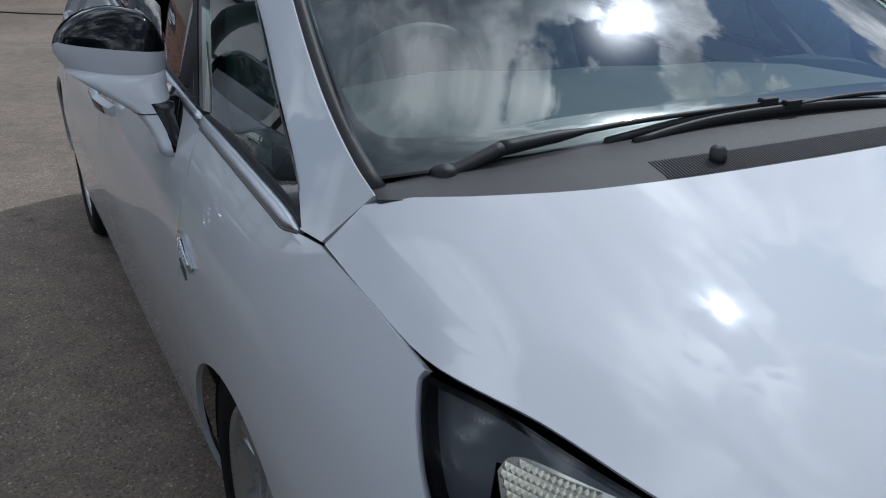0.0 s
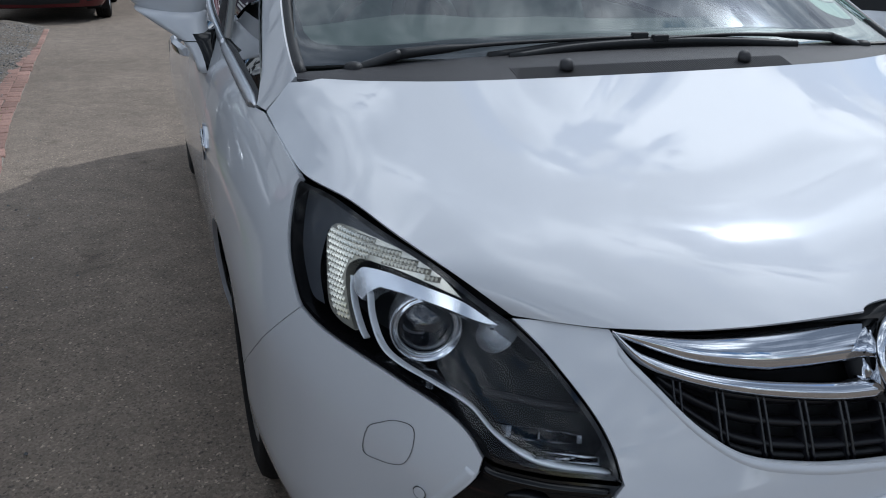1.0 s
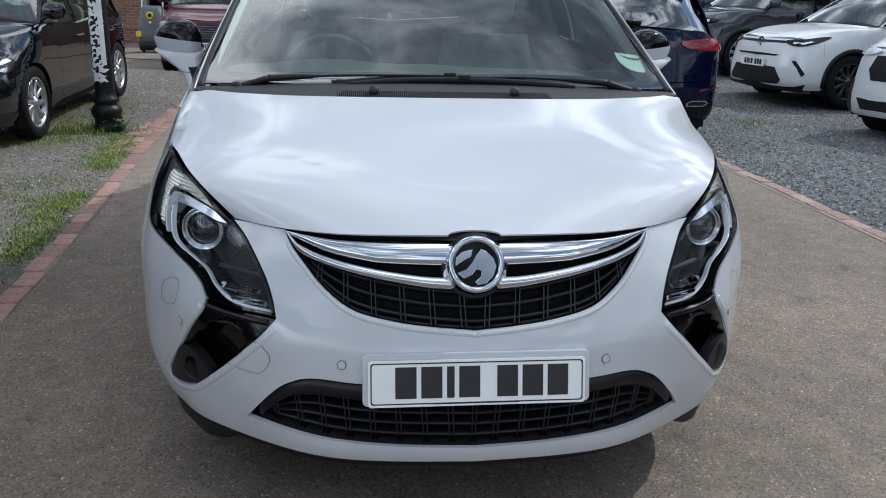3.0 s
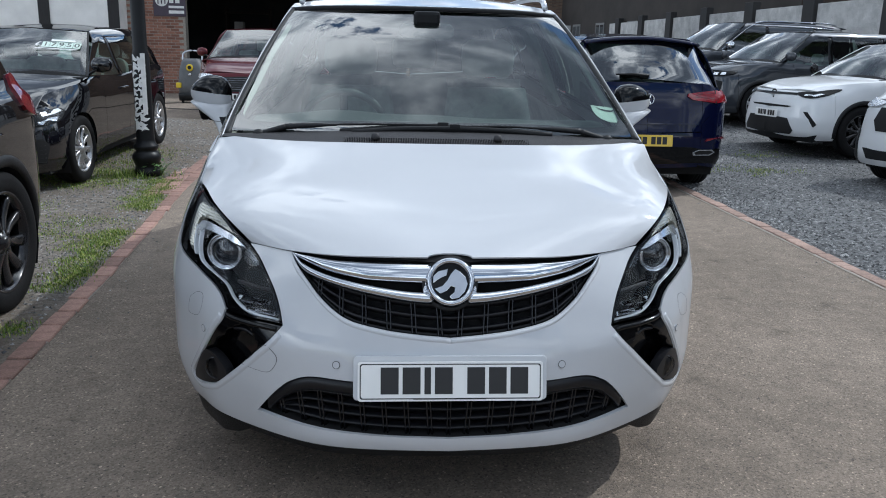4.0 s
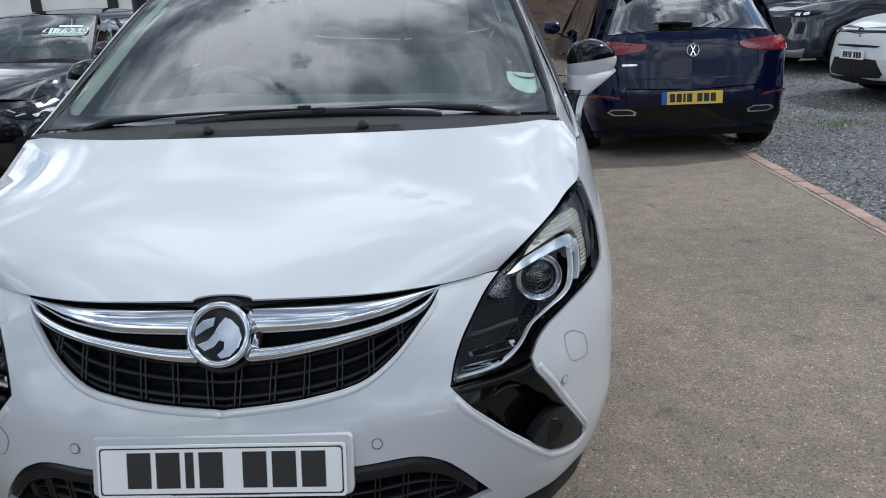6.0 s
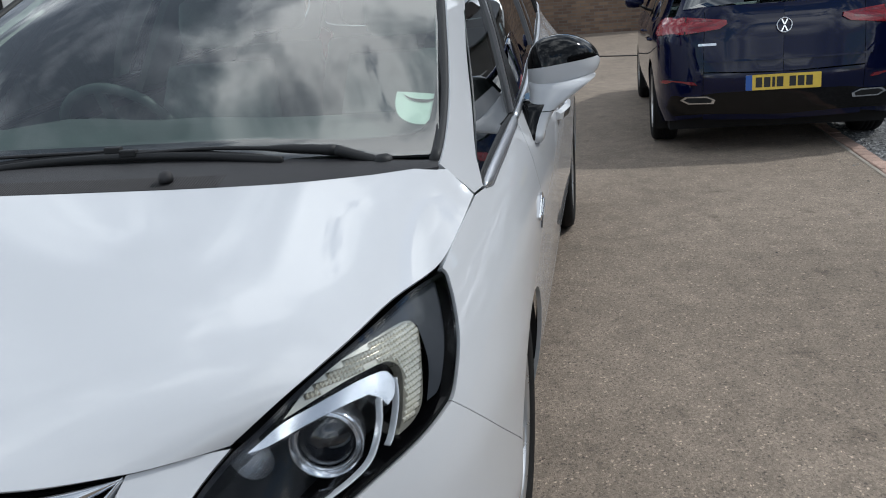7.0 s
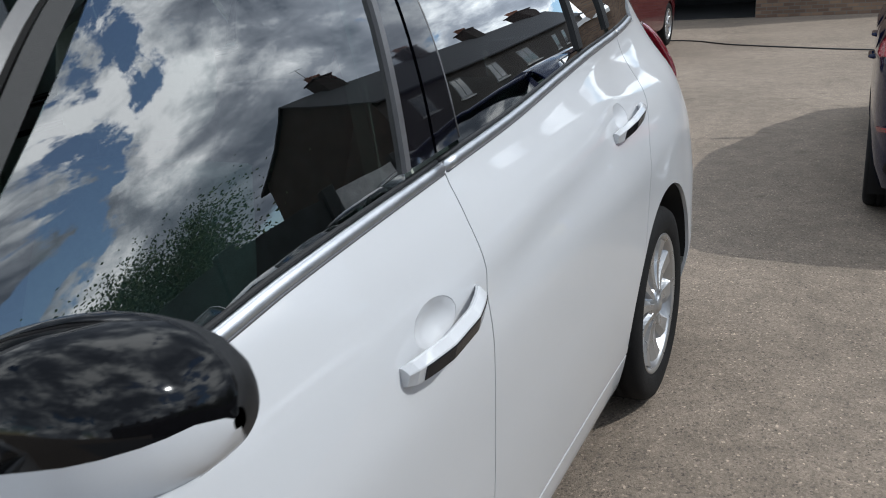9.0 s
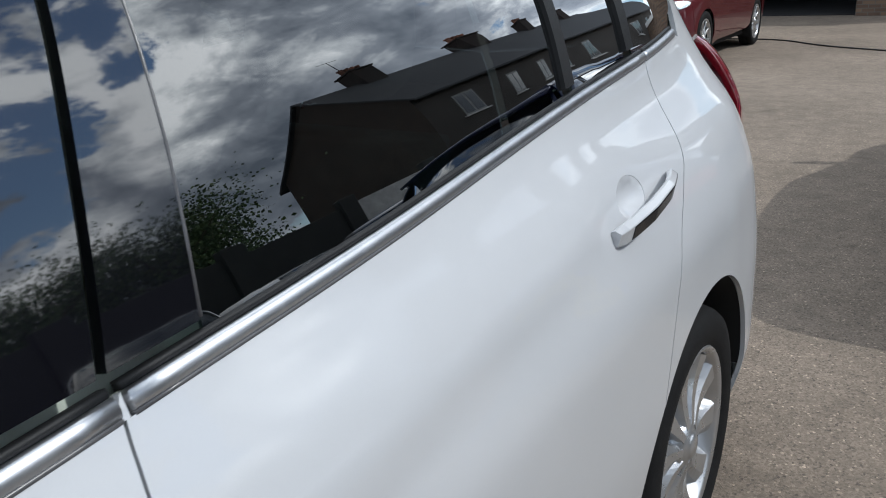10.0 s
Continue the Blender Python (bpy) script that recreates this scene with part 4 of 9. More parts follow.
    part("window_frame", patch(pane, outline_of([(3.078, 1.146), (3.094, 1.147)], [(3.094, 1.147), (3.152, 1.30), (3.212, 1.44), (3.237, 1.52)], [(3.237, 1.52), (3.221, 1.52)], [(3.221, 1.52), (3.196, 1.44), (3.136, 1.30), (3.078, 1.146)]), (), 0.05, off=0.003, thick=0.01, side=side), EDGE_GREY, car)
    edge_line = np.array([(3.294, 1.160), (3.309, 1.23), (3.324, 1.30), (3.338, 1.37), (3.347, 1.42), (3.362, 1.52)])
    part("window_frame", bar(pane, edge_line[::-1] - [0.003, 0], edge_line[::-1] + [0.003, 0], -0.002, 0.004, 4, side=side), EDGE_GREY, car)
    for a, b in (([(3.096, 1.148), (3.154, 1.30), (3.214, 1.44), (3.240, 1.52)], [(3.187, 1.152), (3.228, 1.30), (3.266, 1.42), (3.290, 1.52)]),
                 ([(3.197, 1.153), (3.239, 1.30), (3.277, 1.42), (3.301, 1.52)], [(3.292, 1.158), (3.322, 1.30), (3.345, 1.42), (3.360, 1.52)])):
        part("door_pillar", patch(pane, outline_of(a, [a[-1], b[-1]], flip(b), [b[0], a[0]]), (), 0.06, off=0.0, thick=0.015, side=side), PILLAR_GLOSS, car, "gloss black door pillar")
    rear = [[(3.296, 1.158), (3.548, 1.176), (4.0, 1.214), (4.130, 1.224)], [(4.130, 1.224), (4.150, 1.36), (4.165, top_z(4.165))], [(4.165, top_z(4.165)), (3.7, top_z(3.7)), (3.364, top_z(3.364))], [(3.364, top_z(3.364)), (3.349, 1.42), (3.326, 1.30), (3.296, 1.158)]]
    glass_patch("rear_window", rear, "dark tinted rear door window", car, side, DARK_GLASS)
    post = outline_of([(4.130, 1.224), (4.172, 1.227)], [(4.172, 1.227), (4.188, 1.36), (4.20, 1.515)], [(4.20, 1.515), (4.165, 1.518)], [(4.165, 1.518), (4.15, 1.36), (4.130, 1.224)])
    part("rear_post", patch(pane, post, (), 0.05, off=0.002, thick=0.012, side=side), BLACK_PLASTIC, car)
    small = [[(4.176, 1.228), (4.480, 1.246)], [(4.480, 1.246), (4.492, 1.35), (4.50, top_z(4.5))], [(4.50, top_z(4.5)), (4.20, 1.515)], [(4.20, 1.515), (4.188, 1.36), (4.176, 1.228)]]
    glass_patch("rear_vent_window", small, "", car, side, DARK_GLASS)
    post = outline_of([(4.484, 1.246), (4.530, 1.249)], [(4.530, 1.249), (4.54, 1.35), (4.54, 1.50)], [(4.54, 1.50), (4.50, 1.506)], [(4.50, 1.506), (4.492, 1.35), (4.484, 1.246)])
    part("rear_post", patch(pane, post, (), 0.05, off=0.002, thick=0.012, side=side), BLACK_PLASTIC, car)
    third = [[(4.534, 1.248), (4.76, 1.260), (4.86, 1.275)], [(4.86, 1.275), (4.92, 1.33), (4.78, 1.465)], [(4.78, 1.465), (4.54, 1.50)], [(4.54, 1.50), (4.54, 1.35), (4.534, 1.248)]]
    glass_patch("third_row_window", third, "", car, side, DARK_GLASS)
    # door handles
    for (sa, za, sb, zb), cup in zip(HANDLES, CUPS):
        base = other_half(mpv) if side < 0 else mpv
        n = 22
        t = np.linspace(0, 1, n)
        ss, zz = sa + (sb - sa) * t, za + (zb - za) * t
        p, nor = base(ss, zz), normals_of(base, ss, zz)
        lift = 0.003 + 0.031 * np.clip(np.minimum(t, 1 - t) / 0.34, 0, 1) ** 0.6
        mid = p + nor * lift[:, None]
        half_h = 0.0205 * np.interp(t, [0, 0.05, 0.2, 0.8, 0.95, 1], [0.72, 0.92, 1.0, 1.0, 0.95, 0.75])
        up = np.array([0.0, 0.0, 1.0])

        def grip(section, i0, i1):
            rings = [[m + up * hh * c + nr * q for c, q in section] for m, hh, nr in zip(mid[i0:i1], half_h[i0:i1], nor[i0:i1])]
            rings = [[(side * a[0], a[1], a[2]) for a in r] for r in rings]
            me = loft([r[::-1] for r in rings] if side < 0 else rings)
            me.polygons.foreach_set("use_smooth", [False] * len(me.polygons))
            return me

        hd = part("door_handle", grip(((-0.90, -0.008), (-1.0, -0.002), (-0.92, 0.006), (0.30, 0.0125), (0.42, 0.0115), (0.95, 0.001), (1.0, -0.003), (0.9, -0.008)), 0, n), WHITE_PAINT, car, "white pull handle with a dark chrome insert")
        part("handle_insert", grip(((-0.90, 0.0035), (-0.86, 0.0082), (0.16, 0.0138), (0.27, 0.0134), (0.25, 0.006), (-0.80, 0.0)), 2, n - 1), INSERT, hd, "dark chrome handle insert")
        cs, cz = cup.mean(0)
        part("handle_recess", patch(mpv, cup, (), 0.012, off=-0.0006, thick=0, side=side, h=0.003, bulge=lambda u, v, cs=cs, cz=cz: -0.020 * np.clip(1 - ((u - cs) / 0.066) ** 2 - ((v - cz) / 0.034) ** 2, 0, 1)), WHITE_PAINT, car, "hollow behind the handle")
    # wing badge: clear repeater lamp in a chrome frame, small badge below
    lamp = outline_of([(1.928, 0.800), (1.940, 0.788), (1.965, 0.790)], [(1.965, 0.790), (2.046, 0.822)], [(2.046, 0.822), (2.036, 0.838), (2.010, 0.836)], [(2.010, 0.836), (1.928, 0.800)])
    bd = part("side_repeater", patch(mpv, lamp, (), 0.03, off=0.006, thick=0.008, side=side, h=0.005), CHROME, car, "clear repeater lamp in a chrome frame")
    part("repeater_lens", patch(mpv, 0.74 * lamp + 0.26 * lamp.mean(0), (), 0.006, off=0.0075, thick=0.002, side=side, h=0.003, bulge=lambda u, v: 0.003 * np.sin(260.0 * (v - 0.4 * u))), LAMP_CHROME, bd)
    tag = np.array([(1.985, 0.756), (2.020, 0.770), (2.030, 0.785), (1.996, 0.771)])
    part("wing_badge", patch(mpv, tag, (), 0.03, off=0.004, thick=0.006, side=side, h=0.005), DARK_RIBS, car)
    # door mirror
    mx = new("door_mirror")
    mx.parent = car
    mx["label"] = "white door mirror with a gloss black cap"
    prof = pchip([0.885, 0.90, 0.93, 0.98, 1.03, 1.07, 1.088, 1.096], [(1.085, 1.165, 0.02), (1.060, 1.195, 0.045), (1.042, 1.215, 0.068), (1.050, 1.222, 0.080), (1.078, 1.212, 0.078), (1.100, 1.187, 0.060), (1.116, 1.165, 0.035), (1.135, 1.145, 0.004)])
    xs = np.array([0.885, 0.89, 0.90, 0.915, 0.93, 0.955, 0.98, 1.005, 1.03, 1.05, 1.07, 1.08, 1.088, 1.094, 1.096])

    def shell_ring(x, a0, a1, n=13):
        lo, hi, dep = prof(x)
        yc, zc, hz = 1.715 + 0.35 * (x - 0.95), (lo + hi) / 2, (hi - lo) / 2
        out = []
        for a in np.linspace(a0, a1, n):
            c, s = math.cos(a), math.sin(a)
            out.append((side * (0.885 + (x - 0.885) * 0.95), yc - dep * math.copysign(abs(c) ** 0.75, c), zc + hz * math.copysign(abs(s) ** 0.85, s)))
        return out if side > 0 else out[::-1]

    def cut(x):
        lo, hi, _ = prof(x)
        c = np.clip((1.138 + 0.10 * (x - 0.92) - (lo + hi) / 2) / ((hi - lo) / 2), -0.8, 0.8)
        return math.asin(math.copysign(abs(c) ** (1 / 0.85), c))

    part("mirror_cap", loft([shell_ring(x, cut(x), math.pi * 0.62) for x in xs], closed=False, caps=False), BLACK_GLOSS, mx, "gloss black mirror cap")
    part("mirror_housing", loft([shell_ring(x, -math.pi * 0.62, cut(x)) for x in xs], closed=False, caps=False), WHITE_PAINT, mx)
    face = [shell_ring(x, math.pi * 0.60, math.pi * 1.40) for x in xs[1:-1]]
    part("mirror_back", loft(face, closed=False, caps=False), BLACK_PLASTIC, mx)
    glass_ring = [[(side * (0.930 + 0.10 * u), 1.735 + 0.04 * u + 0.02, 1.090 + 0.085 * v) for v in (0, 1)] for u in (0, 0.5, 1)]
    part("mirror_glass", loft(glass_ring, closed=False, caps=False), CHROME, mx)
    neck = []
    for t in np.linspace(0, 1, 9):
        e = t * t * (3 - 2 * t)
        cx, cy, cz = 0.905 + 0.036 * e + 0.036 * max(0.0, t - 0.5) / 0.5, 1.610 + 0.098 * t, 0.955 + 0.150 * t
        hx, hy = 0.026 + 0.026 * e + 0.044 * (max(0.0, t - 0.45) / 0.55) ** 1.4, 0.040 + 0.022 * e
        r = [(side * (cx + hx * math.copysign(abs(math.cos(a)) ** 0.55, math.cos(a))), cy + hy * math.copysign(abs(math.sin(a)) ** 0.8, math.sin(a)) * 1.1, cz + 0.012 * math.sin(a)) for a in np.linspace(0, 2 * math.pi, 20, endpoint=False)]
        neck.append(r if side > 0 else r[::-1])
    part("mirror_neck", loft(neck), WHITE_PAINT, mx)
    mid_ = np.array(neck[4]) * 0.8 + np.array(neck[5]) * 0.2
    seam_ = [[tuple(mid_.mean(0) + (q - mid_.mean(0)) * np.array((1.012, 1.012, 1.0)) + np.array((0, 0, dz))) for q in mid_] for dz in (-0.0012, 0.0012)]
    part("neck_seam", loft(seam_, caps=False), UNDER, mx)
    inner = [[(q[0] - side * 0.020, q[1] - 0.006 + 0.012 * i / 8, q[2] + 0.004) for q in r] for i, r in enumerate(neck[:6])]
    part("mirror_foot", loft(inner), BLACK_GLOSS, mx)
    # wheels
    wheel(car, 0.880 if side > 0 else -0.900, float(mpv.plan(np.array(FRONT_AXLE[0]))[1]), side, radius=0.332, rim=0.236, filled=True)
    wheel(car, 0.912 if side > 0 else -0.925, float(mpv.plan(np.array(REAR_AXLE[0]))[1]), side, radius=0.332, rim=0.236, filled=True)
    # tail lamp and rear corner
    tail = outline_of([(5.257, 1.022), (5.267, 1.12), (5.267, 1.198)], [(5.267, 1.198), (5.36, 1.19), (5.46, 1.15)], [(5.46, 1.15), (5.44, 1.04), (5.38, 0.98)], [(5.38, 0.98), (5.285, 0.955), (5.237, 0.942)], [(5.237, 0.942), (5.257, 1.022)])
    lampo = part("tail_lamp", patch(mpv, shrink(tail, 0.003), (), 0.03, off=0.004, thick=0.02, side=side, bulge=lambda u, v: 0.062 * np.clip(1 - ((u - 5.36) / 0.115) ** 2, 0, 1) ** 0.7 * np.clip(1 - ((v - 1.07) / 0.15) ** 4, 0, 1)), RED_LENS, car, "wrap-round red tail lamp")
    part("rear_corner", patch(mpv, shrink(outline_of([(5.0, 0.25), (5.20, 0.60), (5.235, 0.94), (5.285, 0.955)], [(5.285, 0.955), (5.38, 0.98), (5.44, 1.04)], [(5.44, 1.04), (6.13, 1.04)], [(6.13, 1.04), (6.13, 0.25)], [(6.13, 0.25), (5.0, 0.25)])), (), 0.05, side=side), WHITE_PAINT, car, "white rear bumper and lower tailgate")
    part("tailgate_pillar", patch(mpv, shrink(outline_of([(5.265, 1.20), (5.36, 1.19), (5.46, 1.15), (5.44, 1.04), (6.13, 1.04)], [(6.13, 1.04), (6.13, 1.16)], [(6.13, 1.16), (5.40, 1.22), (5.28, 1.34), (5.22, 1.54)], [(5.22, 1.54), (5.0, 1.54)], [(5.0, 1.54), (5.19, 1.40), (5.265, 1.20)])), (), 0.05, side=side), WHITE_PAINT, car)
    part("rear_screen", patch(mpv, outline_of([(6.13, 1.16), (5.40, 1.22), (5.28, 1.34), (5.22, 1.54)], [(5.22, 1.54), (6.13, 1.54)], [(6.13, 1.54), (6.13, 1.16)]), (), 0.08, off=-0.004, thick=0, side=side), DARK_GLASS, car)

    # ---- head lamp ----
    hl = new("head_lamp")
    hl.parent = car
    hl["label"] = "swept-back clear head lamp with a dark interior"
    lens_line = shrink(outline_of(HL_TOP, HL_IN, LENS_LOW, HL_OUT, HL_OUT2), 0.004)
    part("lamp_bowl", patch(mpv, lens_line, (), 0.03, off=-0.115, thick=0, side=side), LAMP_BLACK, hl, "black lamp interior")
    rim_in = shrink(lens_line, 0.0065)
    part("lamp_rim", patch(mpv, lens_line, [rim_in], 0.03, off=-0.003, thick=0.112, side=side), BLACK_GLOSS, hl, "gloss black lamp edge")
    part("lamp_lens", patch(mpv, shrink(lens_line, 0.002), (), 0.03, off=0.002, thick=0, side=side), LENS, hl, "clear moulded lens")
    ind = outline_of([(1.112, 0.852), (1.084, 0.815), (1.042, 0.761), (1.008, 0.743), (0.966, 0.735)], [(0.966, 0.735), (0.995, 0.769), (1.027, 0.815), (1.012, 0.836), (0.985, 0.840)], [(0.985, 0.840), (0.922, 0.838), (0.849, 0.829), (0.784, 0.818)], [(0.784, 0.818), (0.842, 0.843), (0.923, 0.864), (0.999, 0.873), (1.075, 0.875), (1.105, 0.868), (1.112, 0.852)])
    part("indicator", patch(mpv, ind, (), 0.02, off=-0.020, thick=0.02, side=side), FACETS, hl, "faceted clear indicator reflector")
    part("indicator_facets", facet_grid(mpv, ind, 0.0078, -0.019, 0.0032, side), FACETS, hl)
    tip = outline_of([(1.232, 0.896), (1.108, 0.898), (0.944, 0.871), (0.82, 0.837)], [(0.82, 0.837), (0.87, 0.841), (0.95, 0.849), (1.06, 0.864), (1.120, 0.858)], [(1.120, 0.858), (1.10, 0.80), (1.055, 0.752)], [(1.055, 0.752), (1.10, 0.757), (1.165, 0.805), (1.235, 0.880), (1.232, 0.896)])
    part("lamp_bezel", patch(mpv, tip, (), 0.02, off=-0.024, thick=0, side=side), LAMP_GREY, hl, "smoky grey lamp bezel")
    blade = outline_of([(1.002, 0.812), (0.992, 0.829), (0.960, 0.833)], [(0.960, 0.833), (0.920, 0.832), (0.841, 0.824), (0.775, 0.813), (0.712, 0.785)], [(0.712, 0.785), (0.740, 0.789), (0.797, 0.802), (0.874, 0.810), (0.941, 0.811)], [(0.941, 0.811), (0.956, 0.800), (0.964, 0.786)], [(0.964, 0.786), (0.984, 0.794), (1.002, 0.812)])
    part("lamp_trim", patch(mpv, blade, (), 0.012, off=-0.018, thick=0.03, side=side, h=0.006, bulge=lambda u, v: 0.12 * (0.835 - v)), LAMP_BLADE, hl, "polished lamp trim blade")
    inner = through_points([(0.512, 0.603), (0.590, 0.610), (0.640, 0.620), (0.690, 0.645), (0.735, 0.678), (0.800, 0.698), (0.868, 0.711), (0.905, 0.727), (0.938, 0.764), (0.958, 0.797)], 6)
    wide = np.interp(inner[:, 0], [0.512, 0.53, 0.64, 0.70, 0.96], [0.003, 0.009, 0.008, 0.0035, 0.0045])
    outer = through_points([(0.938, 0.730), (0.952, 0.742), (0.988, 0.784), (1.004, 0.812)], 6)
    for nm, mid, w, lb in (("running_light", inner, wide, "thin bright running light line"), ("trim_line", outer, np.full(len(outer), 0.003), "")):
        g = np.gradient(mid, axis=0)
        across = np.stack([-g[:, 1], g[:, 0]], -1) / np.linalg.norm(g, axis=1)[:, None] * w[:, None] / 2
        part(nm, bar(mpv, mid - across, mid + across, -0.014, 0.003, 4, side=side), BRIGHT_TRIM, hl, lb)
    # ribbed lower reflectors
    for quad in ([(0.672, 0.672), (0.585, 0.668), (0.585, 0.654), (0.645, 0.654)], [(0.612, 0.642), (0.562, 0.638), (0.556, 0.628), (0.600, 0.630)]):
        part("lower_reflector", patch(mpv, np.array(quad), (), 0.0025, off=-0.040, thick=0.004, side=side, h=0.001, bulge=lambda u, v: 0.009 * np.abs((u / 0.0085) % 1.0 - 0.5) + 0.5 * (0.66 - v)), LAMP_BLADE, hl, "ribbed chrome reflector")
    part("lamp_shelf", bar(mpv, np.array([(0.54, 0.680), (0.62, 0.684), (0.72, 0.688)]), np.array([(0.54, 0.690), (0.62, 0.695), (0.72, 0.699)]), -0.050, 0.004, 4, side=side), DARK_TRIM, hl)
    boxl = np.array([(0.806, 0.713), (0.760, 0.694), (0.748, 0.690), (0.770, 0.688), (0.824, 0.704), (0.828, 0.710)])
    part("side_light", patch(mpv, boxl, (), 0.03, off=-0.022, thick=0.01, side=side, h=0.004), DARK_CHROME, hl, "small side light")
    # projector unit faces the road ahead
    fwd = Vector((0.22, -0.97, 0.04)).normalized()
    pm = Matrix.Translation((side * 0.680, 0.333, 0.737)) @ Vector((side * fwd.x, fwd.y, fwd.z)).to_track_quat("Y", "Z").to_matrix().to_4x4()
    part("projector_ring", turned([(0.056, -0.05), (0.057, -0.004), (0.0555, 0.002), (0.0535, 0.002), (0.050, -0.006), (0.0475, -0.008), (0.046, -0.003), (0.044, -0.003), (0.043, -0.01)], 48, "Y"), LAMP_BLADE, hl, "chrome projector ring", pm)
    part("projector_lens", turned([(0.0005, 0.006), (0.012, 0.005), (0.026, 0.0), (0.036, -0.006), (0.043, -0.012)], 40, "Y"), PROJECTOR, hl, "domed projector lens", pm)
    hm = Matrix.Translation((side * 0.585, 0.285, 0.735)) @ Vector((side * fwd.x, fwd.y, fwd.z)).to_track_quat("Y", "Z").to_matrix().to_4x4()
    part("main_beam", turned([(0.004, -0.028), (0.018, -0.024), (0.026, -0.012), (0.030, 0.0)], 28, "Y"), LAMP_CHROME, hl, "", hm)
    # fog lamp pocket
    ins = shrink(outline_of(INS_IN, INS_LOW, INS_OUT, flip(LENS_LOW)), 0.003)
    def hollow(u, v):
        along, across = ((u - 0.69) * 0.79 - (v - 0.475) * 0.61) / 0.125, ((u - 0.69) * 0.61 + (v - 0.475) * 0.79) / 0.052
        return -0.055 * np.clip((1 - np.abs(along) ** 4 - np.abs(across) ** 4) * 1.6, 0, 1)

    pocket = part("fog_surround", patch(mpv, ins, (), 0.011, off=-0.005, thick=0.02, side=side, bulge=hollow, h=0.004), BLACK_GLOSS, car, "gloss black fog lamp surround")
    corner = np.array([(0.696, 0.408), (0.758, 0.368), (0.860, 0.342), (0.896, 0.348), (0.836, 0.424), (0.796, 0.462), (0.752, 0.462), (0.712, 0.440)])
    part("fog_plinth", patch(mpv, through_points(corner, 4, True), (), 0.03, off=0.0, thick=0.03, side=side), FOG_PLASTIC, pocket, "dark plastic plinth of the fog lamp")
    fc = mpv(np.array([0.752]), np.array([0.414]))[0]
    fm = Matrix.Translation((side * (fc[0] - 0.004), fc[1] + 0.002, fc[2])) @ Vector((side * 0.40, -0.90, -0.05)).to_track_quat("Y", "Z").to_matrix().to_4x4()
    fog = part("fog_lamp", turned([(0.0005, -0.022), (0.006, -0.022), (0.007, -0.012), (0.010, -0.012), (0.011, -0.024), (0.022, -0.014), (0.030, 0.0), (0.032, 0.004), (0.035, 0.005), (0.036, -0.012)], 32, "Y"), DARK_CHROME, pocket, "round fog lamp", fm)
    part("fog_lens", turned([(0.032, 0.004), (0.018, 0.008), (0.0005, 0.010)], 32, "Y"), FOG_GLASS, fog)
    bl = through_points([(0.590, 0.546), (0.625, 0.556), (0.665, 0.552)], 5)
    part("fog_brow", bar(mpv, bl, bl + [0.0, 0.014], -0.018, 0.010, 4, side=side), GRILLE_BLACK, pocket)
    step_line = through_points(LENS_LOW, 5)[2:-1]
    part("pocket_step", bar(mpv, step_line - [0, 0.022], step_line - [0, 0.006], -0.006, 0.007, 5, 0.5, side=side), BLACK_GLOSS, pocket, "black ledge under the head lamp")
    # rolled white edge of the opening
    edge = np.vstack([through_points(INS_IN, 5)[2:-1], through_points(INS_LOW, 5)[:-1], through_points(INS_OUT, 5)[:-4]])
    tang = np.gradient(edge, axis=0)
    outward = np.stack([tang[:, 1], -tang[:, 0]], -1) / np.linalg.norm(tang, axis=1)[:, None]
    for _ in range(8):
        outward[1:-1] = (outward[:-2] + outward[1:-1] + outward[2:]) / 3
    part("bumper_edge", bar(mpv, edge - outward * 0.001, edge + outward * 0.024, -0.003, 0.0052, 8, 1.0, side=side), WHITE_PAINT, car, "rolled white edge of the fog lamp opening")
    # washer flap, towing cap, parking sensors
    for pts, nm in (([(0.907, 0.556), (0.900, 0.600), (0.876, 0.618), (0.847, 0.631), (0.815, 0.630), (0.811, 0.600), (0.822, 0.572), (0.841, 0.560), (0.875, 0.553)], "washer_flap"),
                    ([(0.548, 0.532), (0.515, 0.515), (0.503, 0.492), (0.520, 0.460), (0.545, 0.449), (0.60, 0.455), (0.625, 0.462), (0.59, 0.49)], "towing_cap")):
        if nm == "towing_cap" and side > 0:
            continue
        q = through_points(pts, 4, True)
        ringp = [q + (q.mean(0) - q) * 0.03]
        part(nm, patch(mpv, q, [ringp[0]], 0.03, off=0.0008, thick=0, side=side), DARK_TRIM, car)
    for s0, z0 in ((0.325, 0.494), (0.795, 0.531)):
        q = np.array([(s0 + 0.0115 * math.cos(a), z0 + 0.0115 * math.sin(a)) for a in np.linspace(0, 2 * math.pi, 20, endpoint=False)])
        sens = part("parking_sensor", patch(mpv, s0 * np.array([1, 0]) + np.array([0, z0]) + (q - [s0, z0]) * 0.85, (), 0.02, off=0.0035, thick=0.004, side=side), WHITE_PAINT, car)
        part("sensor_ring", patch(mpv, q, [[s0, z0] + (q - [s0, z0]) * 0.84], 0.02, off=0.003, thick=0, side=side), INK, sens)


